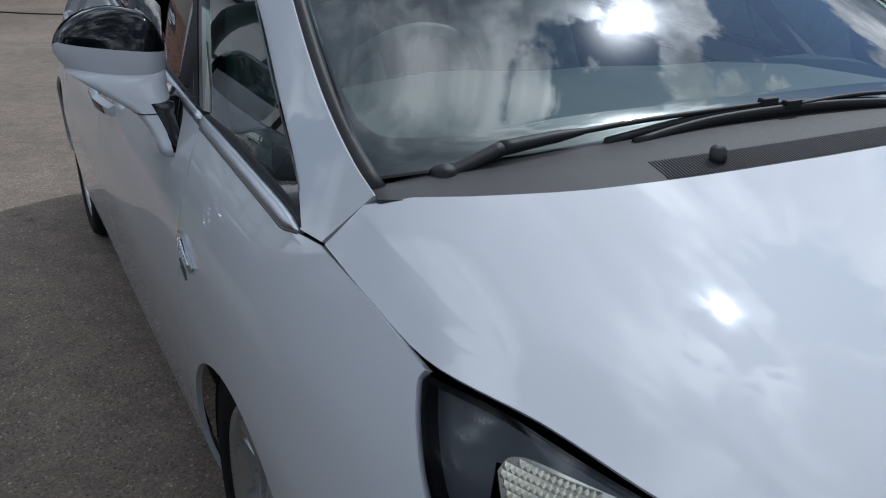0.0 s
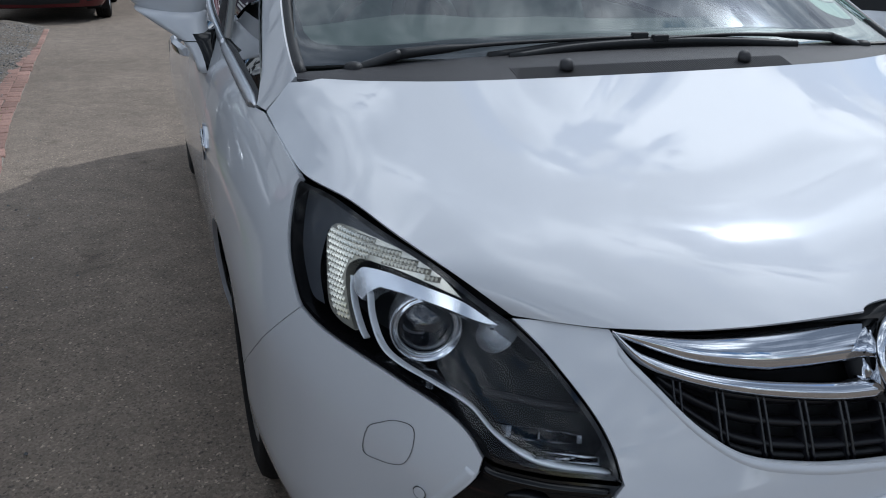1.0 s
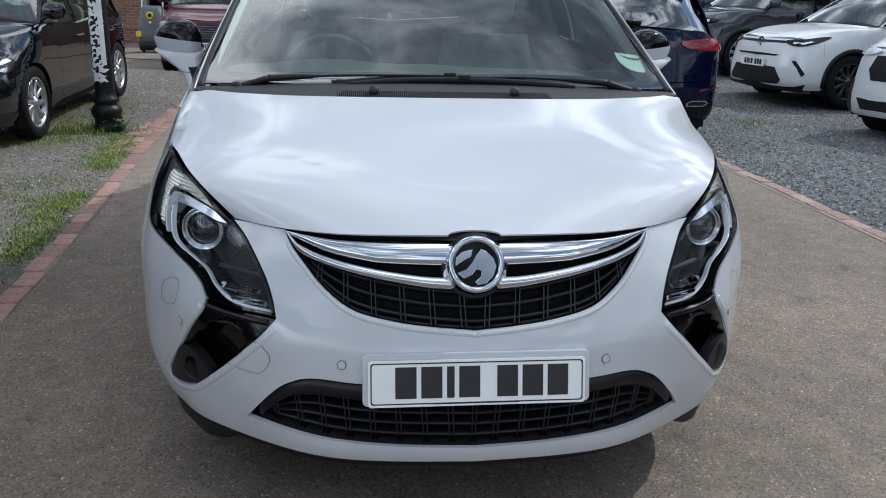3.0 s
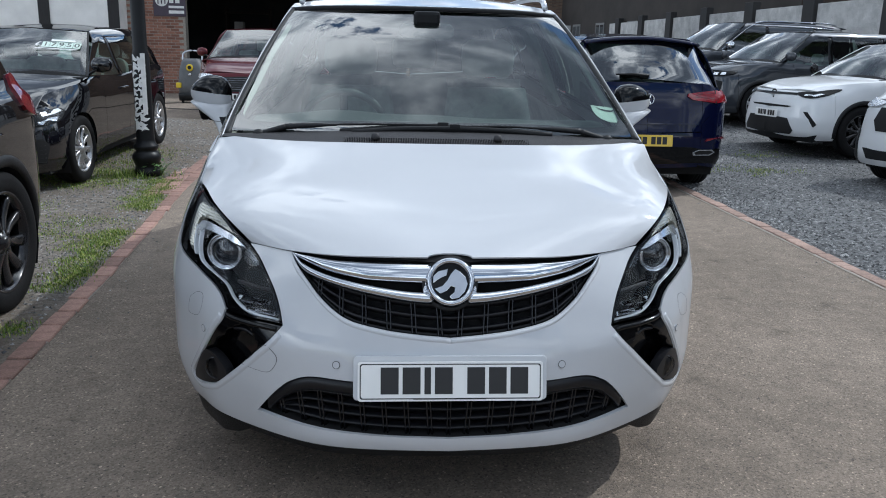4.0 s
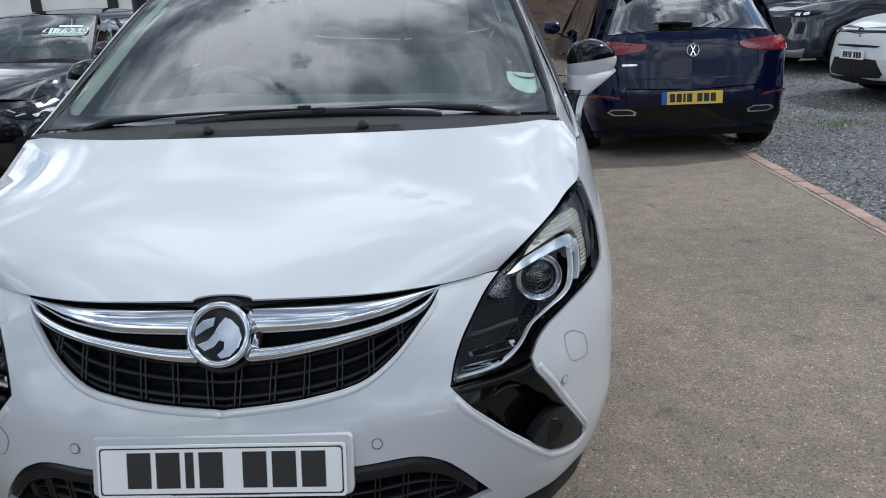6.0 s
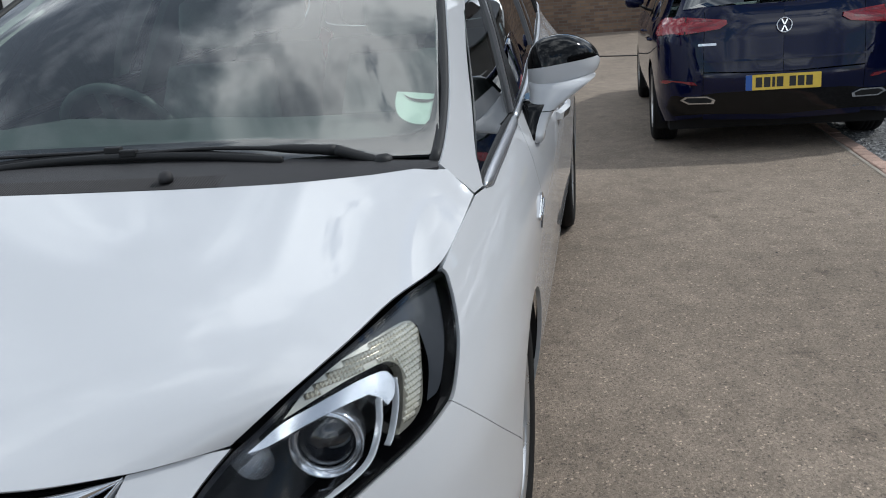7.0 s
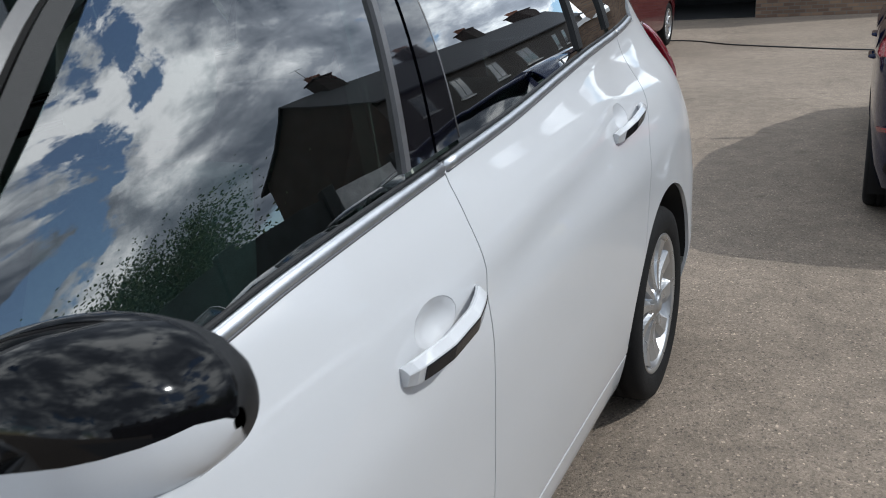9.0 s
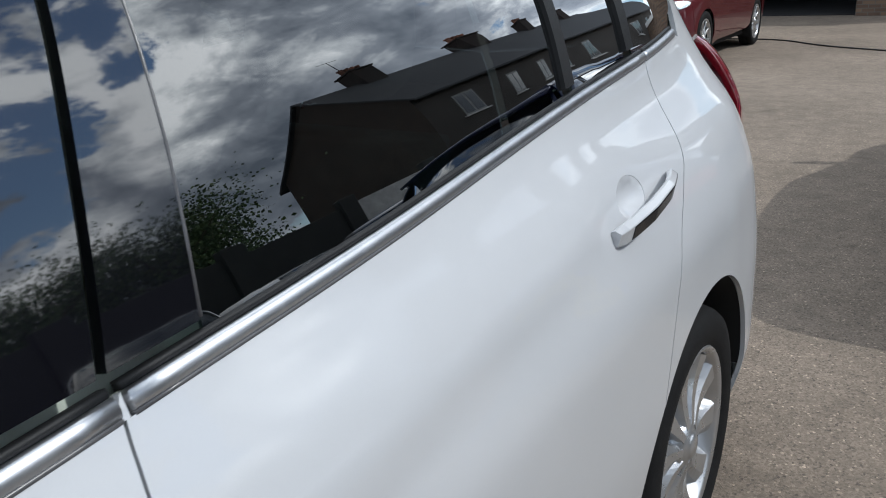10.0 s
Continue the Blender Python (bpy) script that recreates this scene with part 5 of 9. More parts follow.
# ---- bonnet, windscreen, roof ----
FRONT_EDGE = pchip([0, 0.30, 0.55, 0.785, 0.90, 1.0], [(0.0, 0.098, 0.782), (0.174, 0.103, 0.782), (0.32, 0.122, 0.780), (0.456, 0.168, 0.781), (0.522, 0.200, 0.785), (0.58, 0.234, 0.790)])
REAR_EDGE = pchip([0, 0.3, 0.55, 0.80, 0.90, 0.955, 1.0], [(0.0, 0.770, 1.031), (0.25, 0.774, 1.031), (0.46, 0.790, 1.031), (0.665, 0.836, 1.034), tuple(mpv(np.array(1.463), np.array(1.0425))), tuple(mpv(np.array(1.495), np.array(1.004))), tuple(mpv(np.array(1.523), np.array(0.9645)))])
SIDE_EDGE = pchip([0, 0.12, 0.28, 0.46, 0.62, 0.82, 1.0], [(0.58, 0.234, 0.790), (0.653, 0.292, 0.844), (0.714, 0.381, 0.880), (0.770, 0.517, 0.907), (0.808, 0.645, 0.9085), (0.823, 0.790, 0.934), tuple(mpv(np.array(1.523), np.array(0.9645)))])


def smoothed(surf, u1, v1, pu, pv, even=True):
    """A fair surface: low powers of the two measures, drawn close to a surface, closest along its edges."""
    gu, gv = np.meshgrid(np.linspace(0, u1, 41), np.linspace(0, v1, 41), indexing="ij")
    gu, gv = gu.ravel(), gv.ravel()
    goal = surf(gu, gv)
    w = np.where((gu > u1 * 0.97) | (gv < v1 * 0.02) | (gv > v1 * 0.98), 5.0, 1.0)[:, None]

    def base(u, v, odd):
        return np.stack([u ** i * v ** j for i in range(odd, pu + 1 + odd, 2) for j in range(pv + 1)], -1)

    fits = [np.linalg.lstsq(base(gu, gv, k == 0) * w, goal[:, k:k + 1] * w, rcond=None)[0][:, 0] for k in range(3)]
    return lambda u, v: np.stack([base(np.asarray(u, float), np.asarray(v, float), k == 0) @ fits[k] for k in range(3)], -1)


# its rise over the straight line from leading edge to scuttle: steep at the nose, easing towards the screen
_b = np.linspace(0, 1, 41)
_rise = np.concatenate([[0], np.cumsum(0.025 * 0.5 * (lambda g: g[1:] + g[:-1])(np.interp(_b, [0, 0.08, 0.14, 0.26, 0.6, 0.67, 1.0], [0.75, 0.53, 0.47, 0.43, 0.385, 0.375, 0.27])))])
BONNET_CROWN = pchip(_b, (_rise / _rise[-1] - _b) * 0.249)


def bonnet(a, b):
    """The bonnet: a across from -1 to 1, b from its leading edge to the scuttle."""
    a, b = np.asarray(a, float), np.asarray(b, float)
    q, sg = np.clip(np.abs(a), 0, 1.2), np.sign(a)
    bb = np.clip(b, 0, 1)
    f, r = FRONT_EDGE(np.minimum(q, 1)), REAR_EDGE(np.minimum(q, 1))
    over = np.maximum(q - 1, 0)[..., None] * np.array([0.6, 0.0, -0.6])
    lin = f * (1 - bb)[..., None] + r * bb[..., None]
    corner = FRONT_EDGE(np.ones_like(q)) * (1 - bb)[..., None] + REAR_EDGE(np.ones_like(q)) * bb[..., None]
    fix = (SIDE_EDGE(bb) - corner) * (q ** 2.2)[..., None]
    p = lin + fix + over
    crown = BONNET_CROWN(bb) * (1 - q ** 5)
    p[..., 2] += crown
    p[..., 1] += (b - bb) * 0.7
    p[..., 2] += (b - bb) * 0.3
    p[..., 0] *= np.where(sg == 0, 1, sg)
    return p


fair_bonnet = smoothed(bonnet, 1.0, 1.0, 4, 3)


def crease(a, b):
    """Height of the soft crease that runs back from each head lamp to the pillar foot."""
    d, bb = np.abs(a) - 0.865, np.clip(b, 0, 1)
    fold = 0.5 * (d + np.sqrt(d ** 2 + 0.03 ** 2))
    return -0.15 * fold * np.interp(bb, [0, 0.15, 0.35, 0.7, 1.0], [0.0, 0.25, 0.85, 1.0, 0.5])


def bonnet_fair(a, b):
    p = fair_bonnet(a, b)
    p[..., 2] += crease(a, b)
    return p


badge_cut = [(0.110 * math.cos(a), 0.003 + 0.020 * math.sin(a)) for a in np.linspace(math.pi, 0, 15)]
bon_line = outline_of([(-0.997, 0.004), (-0.55, 0.004), (-0.110, 0.003)], [tuple(p) for p in badge_cut], [(0.110, 0.003), (0.55, 0.004), (0.997, 0.004)], [(0.997, 0.004), (0.997, 0.5), (0.997, 0.997)],
                      [(0.997, 0.997), (0.0, 0.997), (-0.997, 0.997)], [(-0.997, 0.997), (-0.997, 0.5), (-0.997, 0.004)], n=14)
part("bonnet", patch(bonnet, bon_line, (), 0.025, thick=0.005, h=0.02, fair=bonnet_fair), WHITE_PAINT, car, "white painted bonnet")
# added near-black strip that darkens the gap between bonnet edge and chrome blade
part("bonnet_seal", patch(bonnet, np.array([(-0.97, -0.012), (0.0, -0.012), (0.97, -0.012), (0.97, 0.07), (0.0, 0.07), (-0.97, 0.07)]), (), 0.05, off=-0.012, thick=0.02), UNDER, car, "near-black strip for the dark gap under the bonnet edge")
part("engine_bay", patch(bonnet, np.array([(-1.02, 0.02), (1.02, 0.02), (1.02, 1.0), (-1.02, 1.0)]), (), 0.2, off=-0.03, thick=0), UNDER, car)

SCREEN_EDGE = pchip([0, 0.08, 0.20, 0.35, 0.68, 1.0], [mpv(np.array(s), np.array(z)) for s, z in ((1.455, 1.040), (1.548, 1.073), (1.660, 1.124), (1.80, 1.197), (2.138, 1.381), (2.470, 1.535))])
SCREEN_MID = pchip([0, 0.25, 0.5, 0.75, 1.0], [(0, 0.930, 1.064), (0, 1.135, 1.188), (0, 1.355, 1.318), (0, 1.58, 1.440), (0, 1.80, 1.549)])


def screen(u, v):
    """The windscreen: u across from -1 to 1, v from base to top."""
    u, v = np.asarray(u, float), np.asarray(v, float)
    vv = np.clip(v, 0, 1)
    e, c = SCREEN_EDGE(vv), SCREEN_MID(vv)
    q = np.abs(u)
    p = c + (e - c) * (q ** 3.2)[..., None]
    p[..., 0] = u * e[..., 0]
    p[..., 1] += (v - vv) * 0.85
    p[..., 2] += (v - vv) * 0.45
    return p


raw_screen = screen
screen = smoothed(raw_screen, 1.0, 1.0, 6, 4)


SCREEN_CLEAR = outline_of([(-0.945, 0.165), (-0.90, 0.112), (-0.72, 0.075), (-0.48, 0.072), (0, 0.066), (0.48, 0.072), (0.72, 0.075), (0.90, 0.112), (0.945, 0.165)], [(0.945, 0.165), (0.962, 0.40), (0.955, 0.86)],
                          [(0.955, 0.86), (0.91, 0.93), (0.82, 0.955)], [(0.82, 0.955), (0, 0.955), (-0.82, 0.955)], [(-0.82, 0.955), (-0.91, 0.93), (-0.955, 0.86)], [(-0.955, 0.86), (-0.962, 0.40), (-0.945, 0.165)])
ws = part("windscreen", patch(screen, np.array([(-0.99, 0.045), (0.99, 0.045), (0.99, 0.99), (-0.99, 0.99)]), (), 0.06, off=-0.006, thick=0.0, h=0.02), CAR_GLASS, car, "broad raked windscreen mirroring the clouds")
ws.visible_shadow = False
part("screen_border", patch(screen, np.array([(-0.998, 0.045), (0.998, 0.045), (0.998, 0.998), (-0.998, 0.998)]), [SCREEN_CLEAR], 0.05, off=-0.010, thick=0, h=0.02), LAMP_BLACK, ws, "black printed screen border")
part("screen_seal", bar(screen, np.stack([np.linspace(-0.99, 0.99, 40), np.full(40, 0.988)], -1), np.stack([np.linspace(-0.99, 0.99, 40), np.full(40, 1.005)], -1), -0.004, 0.006, 3), BLACK_PLASTIC, car)
for sg in (1, -1):
    vv = np.linspace(0.02, 0.99, 30)
    part("screen_seal", bar(screen, np.stack([np.full(30, 0.968), vv], -1), np.stack([np.full(30, 0.997), vv], -1), -0.004, 0.006, 3, side=sg), BLACK_PLASTIC, car)

ROOF_MID = pchip([0, 0.15, 0.35, 0.6, 0.85, 1.0], [(0, 1.80, 1.549), (0, 2.2, 1.618), (0, 2.75, 1.660), (0, 3.4, 1.655), (0, 4.1, 1.605), (0, 4.55, 1.545)])
ROOF_EDGE = pchip([0, 0.12, 0.35, 0.6, 0.85, 1.0], [mpv(np.array(s), np.array(z)) for s, z in ((2.47, 1.535), (2.60, 1.560), (3.2, 1.575), (3.9, 1.575), (4.6, 1.562), (5.0, 1.54))])


def roof(u, v):
    u, v = np.asarray(u, float), np.asarray(v, float)
    vv = np.clip(v, 0, 1)
    e, c = ROOF_EDGE(vv), ROOF_MID(vv)
    p = c + (e - c) * (np.abs(u) ** 2.6)[..., None]
    p[..., 0] = u * e[..., 0]
    p[..., 1] += (v - vv) * 2.0
    return p


part("roof", patch(roof, outline_of([(-1, 0), (0, 0), (1, 0)], [(1, 0), (1, 0.5), (1, 1)], [(1, 1), (0, 1), (-1, 1)], [(-1, 1), (-1, 0.5), (-1, 0)], n=10), (), 0.06, thick=0.02, h=0.01), WHITE_PAINT, car, "white roof skin")
for sg in (1, -1):
    v = np.linspace(0.04, 0.9, 24)
    p = roof(np.full(24, 0.93), v)
    p[:, 2] += 0.012 + 0.030 * np.minimum(1, np.minimum(v - 0.04, 0.9 - v) / 0.05)
    p[:, 0] *= sg
    part("roof_rail", tube(p, 0.014, 8), TRIM_SILVER, car, "satin roof rail")

# ---- grilles ----
up_hole = outline_of(GR_TOP, flip(GR_LOW), neg(GR_LOW[1:]), neg(flip(GR_TOP)))
grille = new("upper_grille")
grille.parent = car
grille["label"] = "black mesh grille under two chrome blades"
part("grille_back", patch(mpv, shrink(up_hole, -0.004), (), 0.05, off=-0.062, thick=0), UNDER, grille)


def grille_low(s):
    line = np.array(GR_LOW)
    return pchip(line[:, 0], line[:, 1])(np.abs(s))


def mesh_bars(parent, zs, s_max, uprights, z_of_top, z_of_low, off):
    """Slats of a grille: level ones and upright ones, each a part."""
    for k, t in enumerate(zs):
        ss = np.linspace(-s_max, s_max, 60)
        lo, hi = z_of_low(ss), z_of_top(ss)
        zz = lo + (hi - lo) * t
        ok = (hi - lo) > 0.022
        if ok.sum() < 4:
            continue
        q = np.stack([ss[ok], zz[ok]], -1)
        part("grille_slat", bar(mpv, q - [0, 0.003], q + [0, 0.013], off - 0.002, 0.014, 5, 0.8), GRILLE_BLACK, parent)
    for s in uprights:
        lo, hi = float(z_of_low(np.array(s))), float(z_of_top(np.array(s)))
        if hi - lo < 0.02:
            continue
        zz = np.linspace(lo - 0.006, hi + 0.002, 8)
        lean = 0.05 * np.sign(s)
        q = np.stack([s + lean * (zz - hi) * 1.6, zz], -1)
        for dx in (-0.0055, 0.0055):
            part("grille_upright", bar(mpv, q + [dx + 0.0045, 0], q + [dx - 0.0045, 0], off + 0.003, 0.012, 4), GRILLE_GLOSS, parent)


LOW_BAR = pchip([0.0, 0.10, 0.20, 0.30, 0.40, 0.47, 0.522], [0.672, 0.676, 0.688, 0.704, 0.724, 0.745, 0.777])
mesh_bars(grille, (0.16, 0.50, 0.84), 0.47, (np.arange(-6, 6) + 0.5) * 0.074, lambda s: LOW_BAR(np.abs(s)), grille_low, -0.034)
for sg in (1, -1):
    s = np.linspace(0.055, 0.520, 40)
    hi = np.interp(s, [0.05, 0.174, 0.362, 0.525], [0.772, 0.771, 0.772, 0.778])
    w = np.interp(s, [0.055, 0.25, 0.40, 0.48, 0.525], [0.058, 0.050, 0.030, 0.014, 0.004])
    part("chrome_blade", bar(mpv, np.stack([s, hi - w], -1), np.stack([s, hi], -1), -0.008, 0.014, 10, 0.55, side=sg), CHROME, grille, "polished chrome grille blade")
    lowz = LOW_BAR(s)
    w2 = np.interp(s, [0.055, 0.25, 0.45, 0.525], [0.030, 0.024, 0.018, 0.006])
    part("chrome_blade", bar(mpv, np.stack([s, lowz - w2 * 0.4], -1), np.stack([s, lowz + w2 * 0.6], -1), -0.006, 0.012, 6, 0.7, side=sg), CHROME, grille, "polished chrome grille blade")
    sl = np.linspace(0.050, 0.080, 6)
    part("chrome_blade", bar(mpv, np.stack([sl, LOW_BAR(sl)], -1), np.stack([sl, np.full(6, 0.725)], -1), -0.010, 0.006, 5, 0.6, side=sg), CHROME, grille)
    edge_line = np.array(through_points(GR_LOW, 6))
    part("grille_surround", bar(mpv, edge_line, edge_line + [[0.0, 0.010]] * len(edge_line), -0.03, 0.004, 3, side=sg), BLACK_PLASTIC, grille)
    part("bumper_edge", bar(mpv, edge_line[:-3] - [0.004, 0.018], edge_line[:-3] + [0, 0.001], -0.0025, 0.0048, 6, 1.0, side=sg), WHITE_PAINT, car, "rolled white edge of the grille opening")

# round nose badge: chrome ring, dark disc, plain chrome shape
bm_ = Matrix.Translation((0, 0.060, 0.722)) @ Euler((radians(-24), 0, 0)).to_matrix().to_4x4()
badge = part("nose_badge", turned([(0.066, 0.03), (0.070, 0.0), (0.067, -0.009), (0.061, -0.012), (0.055, -0.008), (0.052, 0.0)], 56, "Y"), CHROME, car, "round chrome nose badge", bm_)
part("badge_disc", turned([(0.0005, -0.001), (0.053, 0.0)], 40, "Y"), BLACK_GLOSS, badge)
part("badge_recess", turned([(0.0705, 0.022), (0.080, 0.020), (0.080, 0.05)], 48, "Y"), BLACK_PLASTIC, badge)
emblem = [(-0.049, 0.016), (-0.034, 0.030), (-0.008, 0.036), (-0.012, 0.018), (-0.030, 0.010), (-0.050, -0.004)]
part("badge_shape", slab(emblem, 0.004, Euler((radians(90), 0, 0)).to_matrix().to_4x4(), 0.001), CHROME, badge)
blob = [(-0.046, -0.020), (-0.024, -0.012), (-0.010, 0.004), (0.0, 0.022), (0.012, 0.036), (0.026, 0.030), (0.042, 0.014), (0.048, -0.006), (0.040, -0.028), (0.022, -0.046), (0.004, -0.050), (-0.004, -0.042), (0.010, -0.030), (0.012, -0.016), (0.0, -0.012), (-0.012, -0.026), (-0.030, -0.034)]
part("badge_shape", slab(blob, 0.004, Euler((radians(90), 0, 0)).to_matrix().to_4x4(), 0.001), CHROME, badge)

low = new("lower_grille")
low.parent = car
low["label"] = "wide black lower grille"
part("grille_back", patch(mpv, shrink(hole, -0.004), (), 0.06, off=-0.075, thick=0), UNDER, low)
LGT = pchip([0, 0.261, 0.392, 0.454, 0.502, 0.588], [0.445, 0.449, 0.455, 0.439, 0.405, 0.318])
LGB = pchip([0, 0.133, 0.263, 0.435, 0.588], [0.284, 0.286, 0.291, 0.300, 0.315])
mesh_bars(low, (0.08, 0.30, 0.52, 0.74), 0.56, np.arange(-0.52, 0.53, 0.065), lambda s: LGT(np.abs(s)) - 0.028, lambda s: LGB(np.abs(s)), -0.046)
for sg in (1, -1):
    s = np.linspace(0.24, 0.545, 28)
    part("grille_brow", bar(mpv, np.stack([s, LGT(s) - 0.044 + 0.03 * np.clip(s - 0.42, 0, 1)], -1), np.stack([s, LGT(s) + 0.001], -1), -0.013, 0.013, 8, 0.45, side=sg), GRILLE_BLACK, low, "black brow of the lower grille")
s = np.linspace(-1.36, 1.36, 70)
part("chin_spoiler", bar(mpv, np.stack([s, np.full(70, 0.150)], -1), np.stack([s, np.full(70, 0.246)], -1), -0.03, 0.012, 6), BLACK_PLASTIC, car, "black rubber chin spoiler")
for sg in (1, -1):
    base = other_half(mpv) if sg < 0 else mpv
    s = np.linspace(0.60, 1.32, 30)
    p, nor = base(s, np.full(30, 0.255)), normals_of(base, s, np.full(30, 0.30)) * [1, 1, 0]
    drop = np.interp(s, [0.60, 0.72, 0.82, 1.20, 1.32], [0.245, 0.190, 0.170, 0.172, 0.235])
    rings = [[(a - n_ * d) * [sg, 1, 0] + [0, 0, z] for d, z in ((0.016, 0.262), (0.022, (0.262 + zl) / 2), (0.034, zl + 0.004), (0.038, zl), (0.044, zl + 0.004), (0.040, 0.262))] for a, n_, zl in zip(p, nor, drop)]
    part("air_deflector", loft(rings[::-1] if sg < 0 else rings), BLACK_PLASTIC, car, "black plastic flap ahead of the wheel")

ledge = [mpv(s, LGB(np.minimum(np.abs(s), 0.581)) - 0.004) + normals_of(mpv, s, np.full(len(s), 0.30)) * d + [0, e, -0.012 if e else 0] for s in (np.linspace(-0.70, 0.70, 40),) for d, e in ((-0.010, 0.0), (-0.030, 0.0), (-0.030, 0.28))]
part("grille_floor", loft(ledge, closed=False, caps=False), UNDER, low)
part("grille_wall", box_bm(-0.74, 0.74, 0.40, 0.42, 0.24, 0.58), UNDER, low)
part("undertray", box_bm(-0.70, 0.70, 0.50, 4.45, 0.20, 0.225, 0.01), UNDER, car)
part("front_beam", patch(mpv, np.array([(-0.84, 0.185), (0.84, 0.185), (0.84, 0.55), (-0.84, 0.55)]), (), 0.08, off=-0.085, thick=0), UNDER, car)

# number plate
np_m = Matrix.Translation((0, -0.032, 0.4595)) @ Euler((radians(-13), 0, 0)).to_matrix().to_4x4()
plate = part("number_plate", slab(rounded_rect(0.52, 0.111, 0.008), 0.003, Matrix.Translation((0, 0.0, 0)) @ Euler((radians(90), 0, 0)).to_matrix().to_4x4(), 0.0006), PLATE_WHITE, car, "white front number plate with black characters", np_m)
edge = np.array(rounded_rect(0.508, 0.099, 0.007))
line_me = flat_mesh(edge, [edge * np.array([0.502 / 0.508, 0.093 / 0.099])], 0.2)
part("plate_border", mesh_of("border", np.stack([line_me[0][:, 0], np.full(len(line_me[0]), -0.0036), line_me[0][:, 1]], -1), line_me[1]), INK, plate)
x = -0.196
for k, w in enumerate((0.050, 0.050, 0.018, 0.050, 0.0, 0.050, 0.050, 0.050)):
    if not w:
        x += 0.030
        continue
    part("character_bar", box_bm(x, x + w, -0.0040, -0.0030, -0.0355, 0.0395), INK, plate)
    x += w + 0.011
part("maker_line", box_bm(-0.105, 0.10, -0.0038, -0.0030, -0.0505, -0.0480), INK, plate)
part("plate_holder", slab(rounded_rect(0.545, 0.125, 0.012), 0.022, Euler((radians(90), 0, 0)).to_matrix().to_4x4(), 0.003), WHITE_PAINT, car, "", Matrix.Translation((0, -0.006, 0.462)) @ Euler((radians(-13), 0, 0)).to_matrix().to_4x4())


# ---- scuttle, washer jets, wipers ----
def scuttle(u, w):
    u, w = np.asarray(u, float), np.asarray(w, float)
    a = bonnet(u * 0.90, np.ones_like(u))
    b = screen(u * 0.985, np.full_like(u, 0.055))
    a[..., 2] -= 0.004
    b[..., 2] -= 0.030
    p = a + (b - a) * w[..., None]
    p[..., 2] += 0.010 * np.sin(np.pi * np.clip(w, 0, 1))
    return p


part("scuttle_panel", patch(scuttle, outline_of([(-1, -0.06), (0, -0.06), (1, -0.06)], [(1, -0.06), (1, 1)], [(1, 1), (0, 1), (-1, 1)], [(-1, 1), (-1, -0.06)], n=24), [outline_of([(-0.455, 0.04), (0.455, 0.04)], [(0.455, 0.04), (0.42, 0.27)], [(0.42, 0.27), (-0.42, 0.27)], [(-0.42, 0.27), (-0.455, 0.04)])], 0.05, thick=0.006, h=0.02), DARK_TRIM, car, "grey plastic scuttle panel")
vent = new("scuttle_vent")
vent.parent = car
part("vent_floor", patch(scuttle, np.array([(-0.46, 0.03), (0.46, 0.03), (0.43, 0.29), (-0.43, 0.29)]), (), 0.1, off=-0.022, thick=0), UNDER, vent)
vs, fs = [], []
for k in range(112):
    u, w = -0.448 + 0.896 * k / 111, np.linspace(0.03, 0.28, 5)
    rows = [scuttle(np.full(5, (u + d)), w) + [0, 0, h] for d, h in ((-0.0024, -0.010), (-0.0022, 0.0), (-0.0012, 0.0016), (0.0012, 0.0016), (0.0022, 0.0), (0.0024, -0.010))]
    b = len(vs)
    for r in rows:
        vs += list(r)
    fs += [(b + 5 * q + p, b + 5 * q + 5 + p, b + 5 * q + 6 + p, b + 5 * q + 1 + p) for q in range(5) for p in range(4)]
part("vent_mesh", mesh_of("vent_mesh", vs, fs), DARK_TRIM, vent, "fine upright plastic slats")
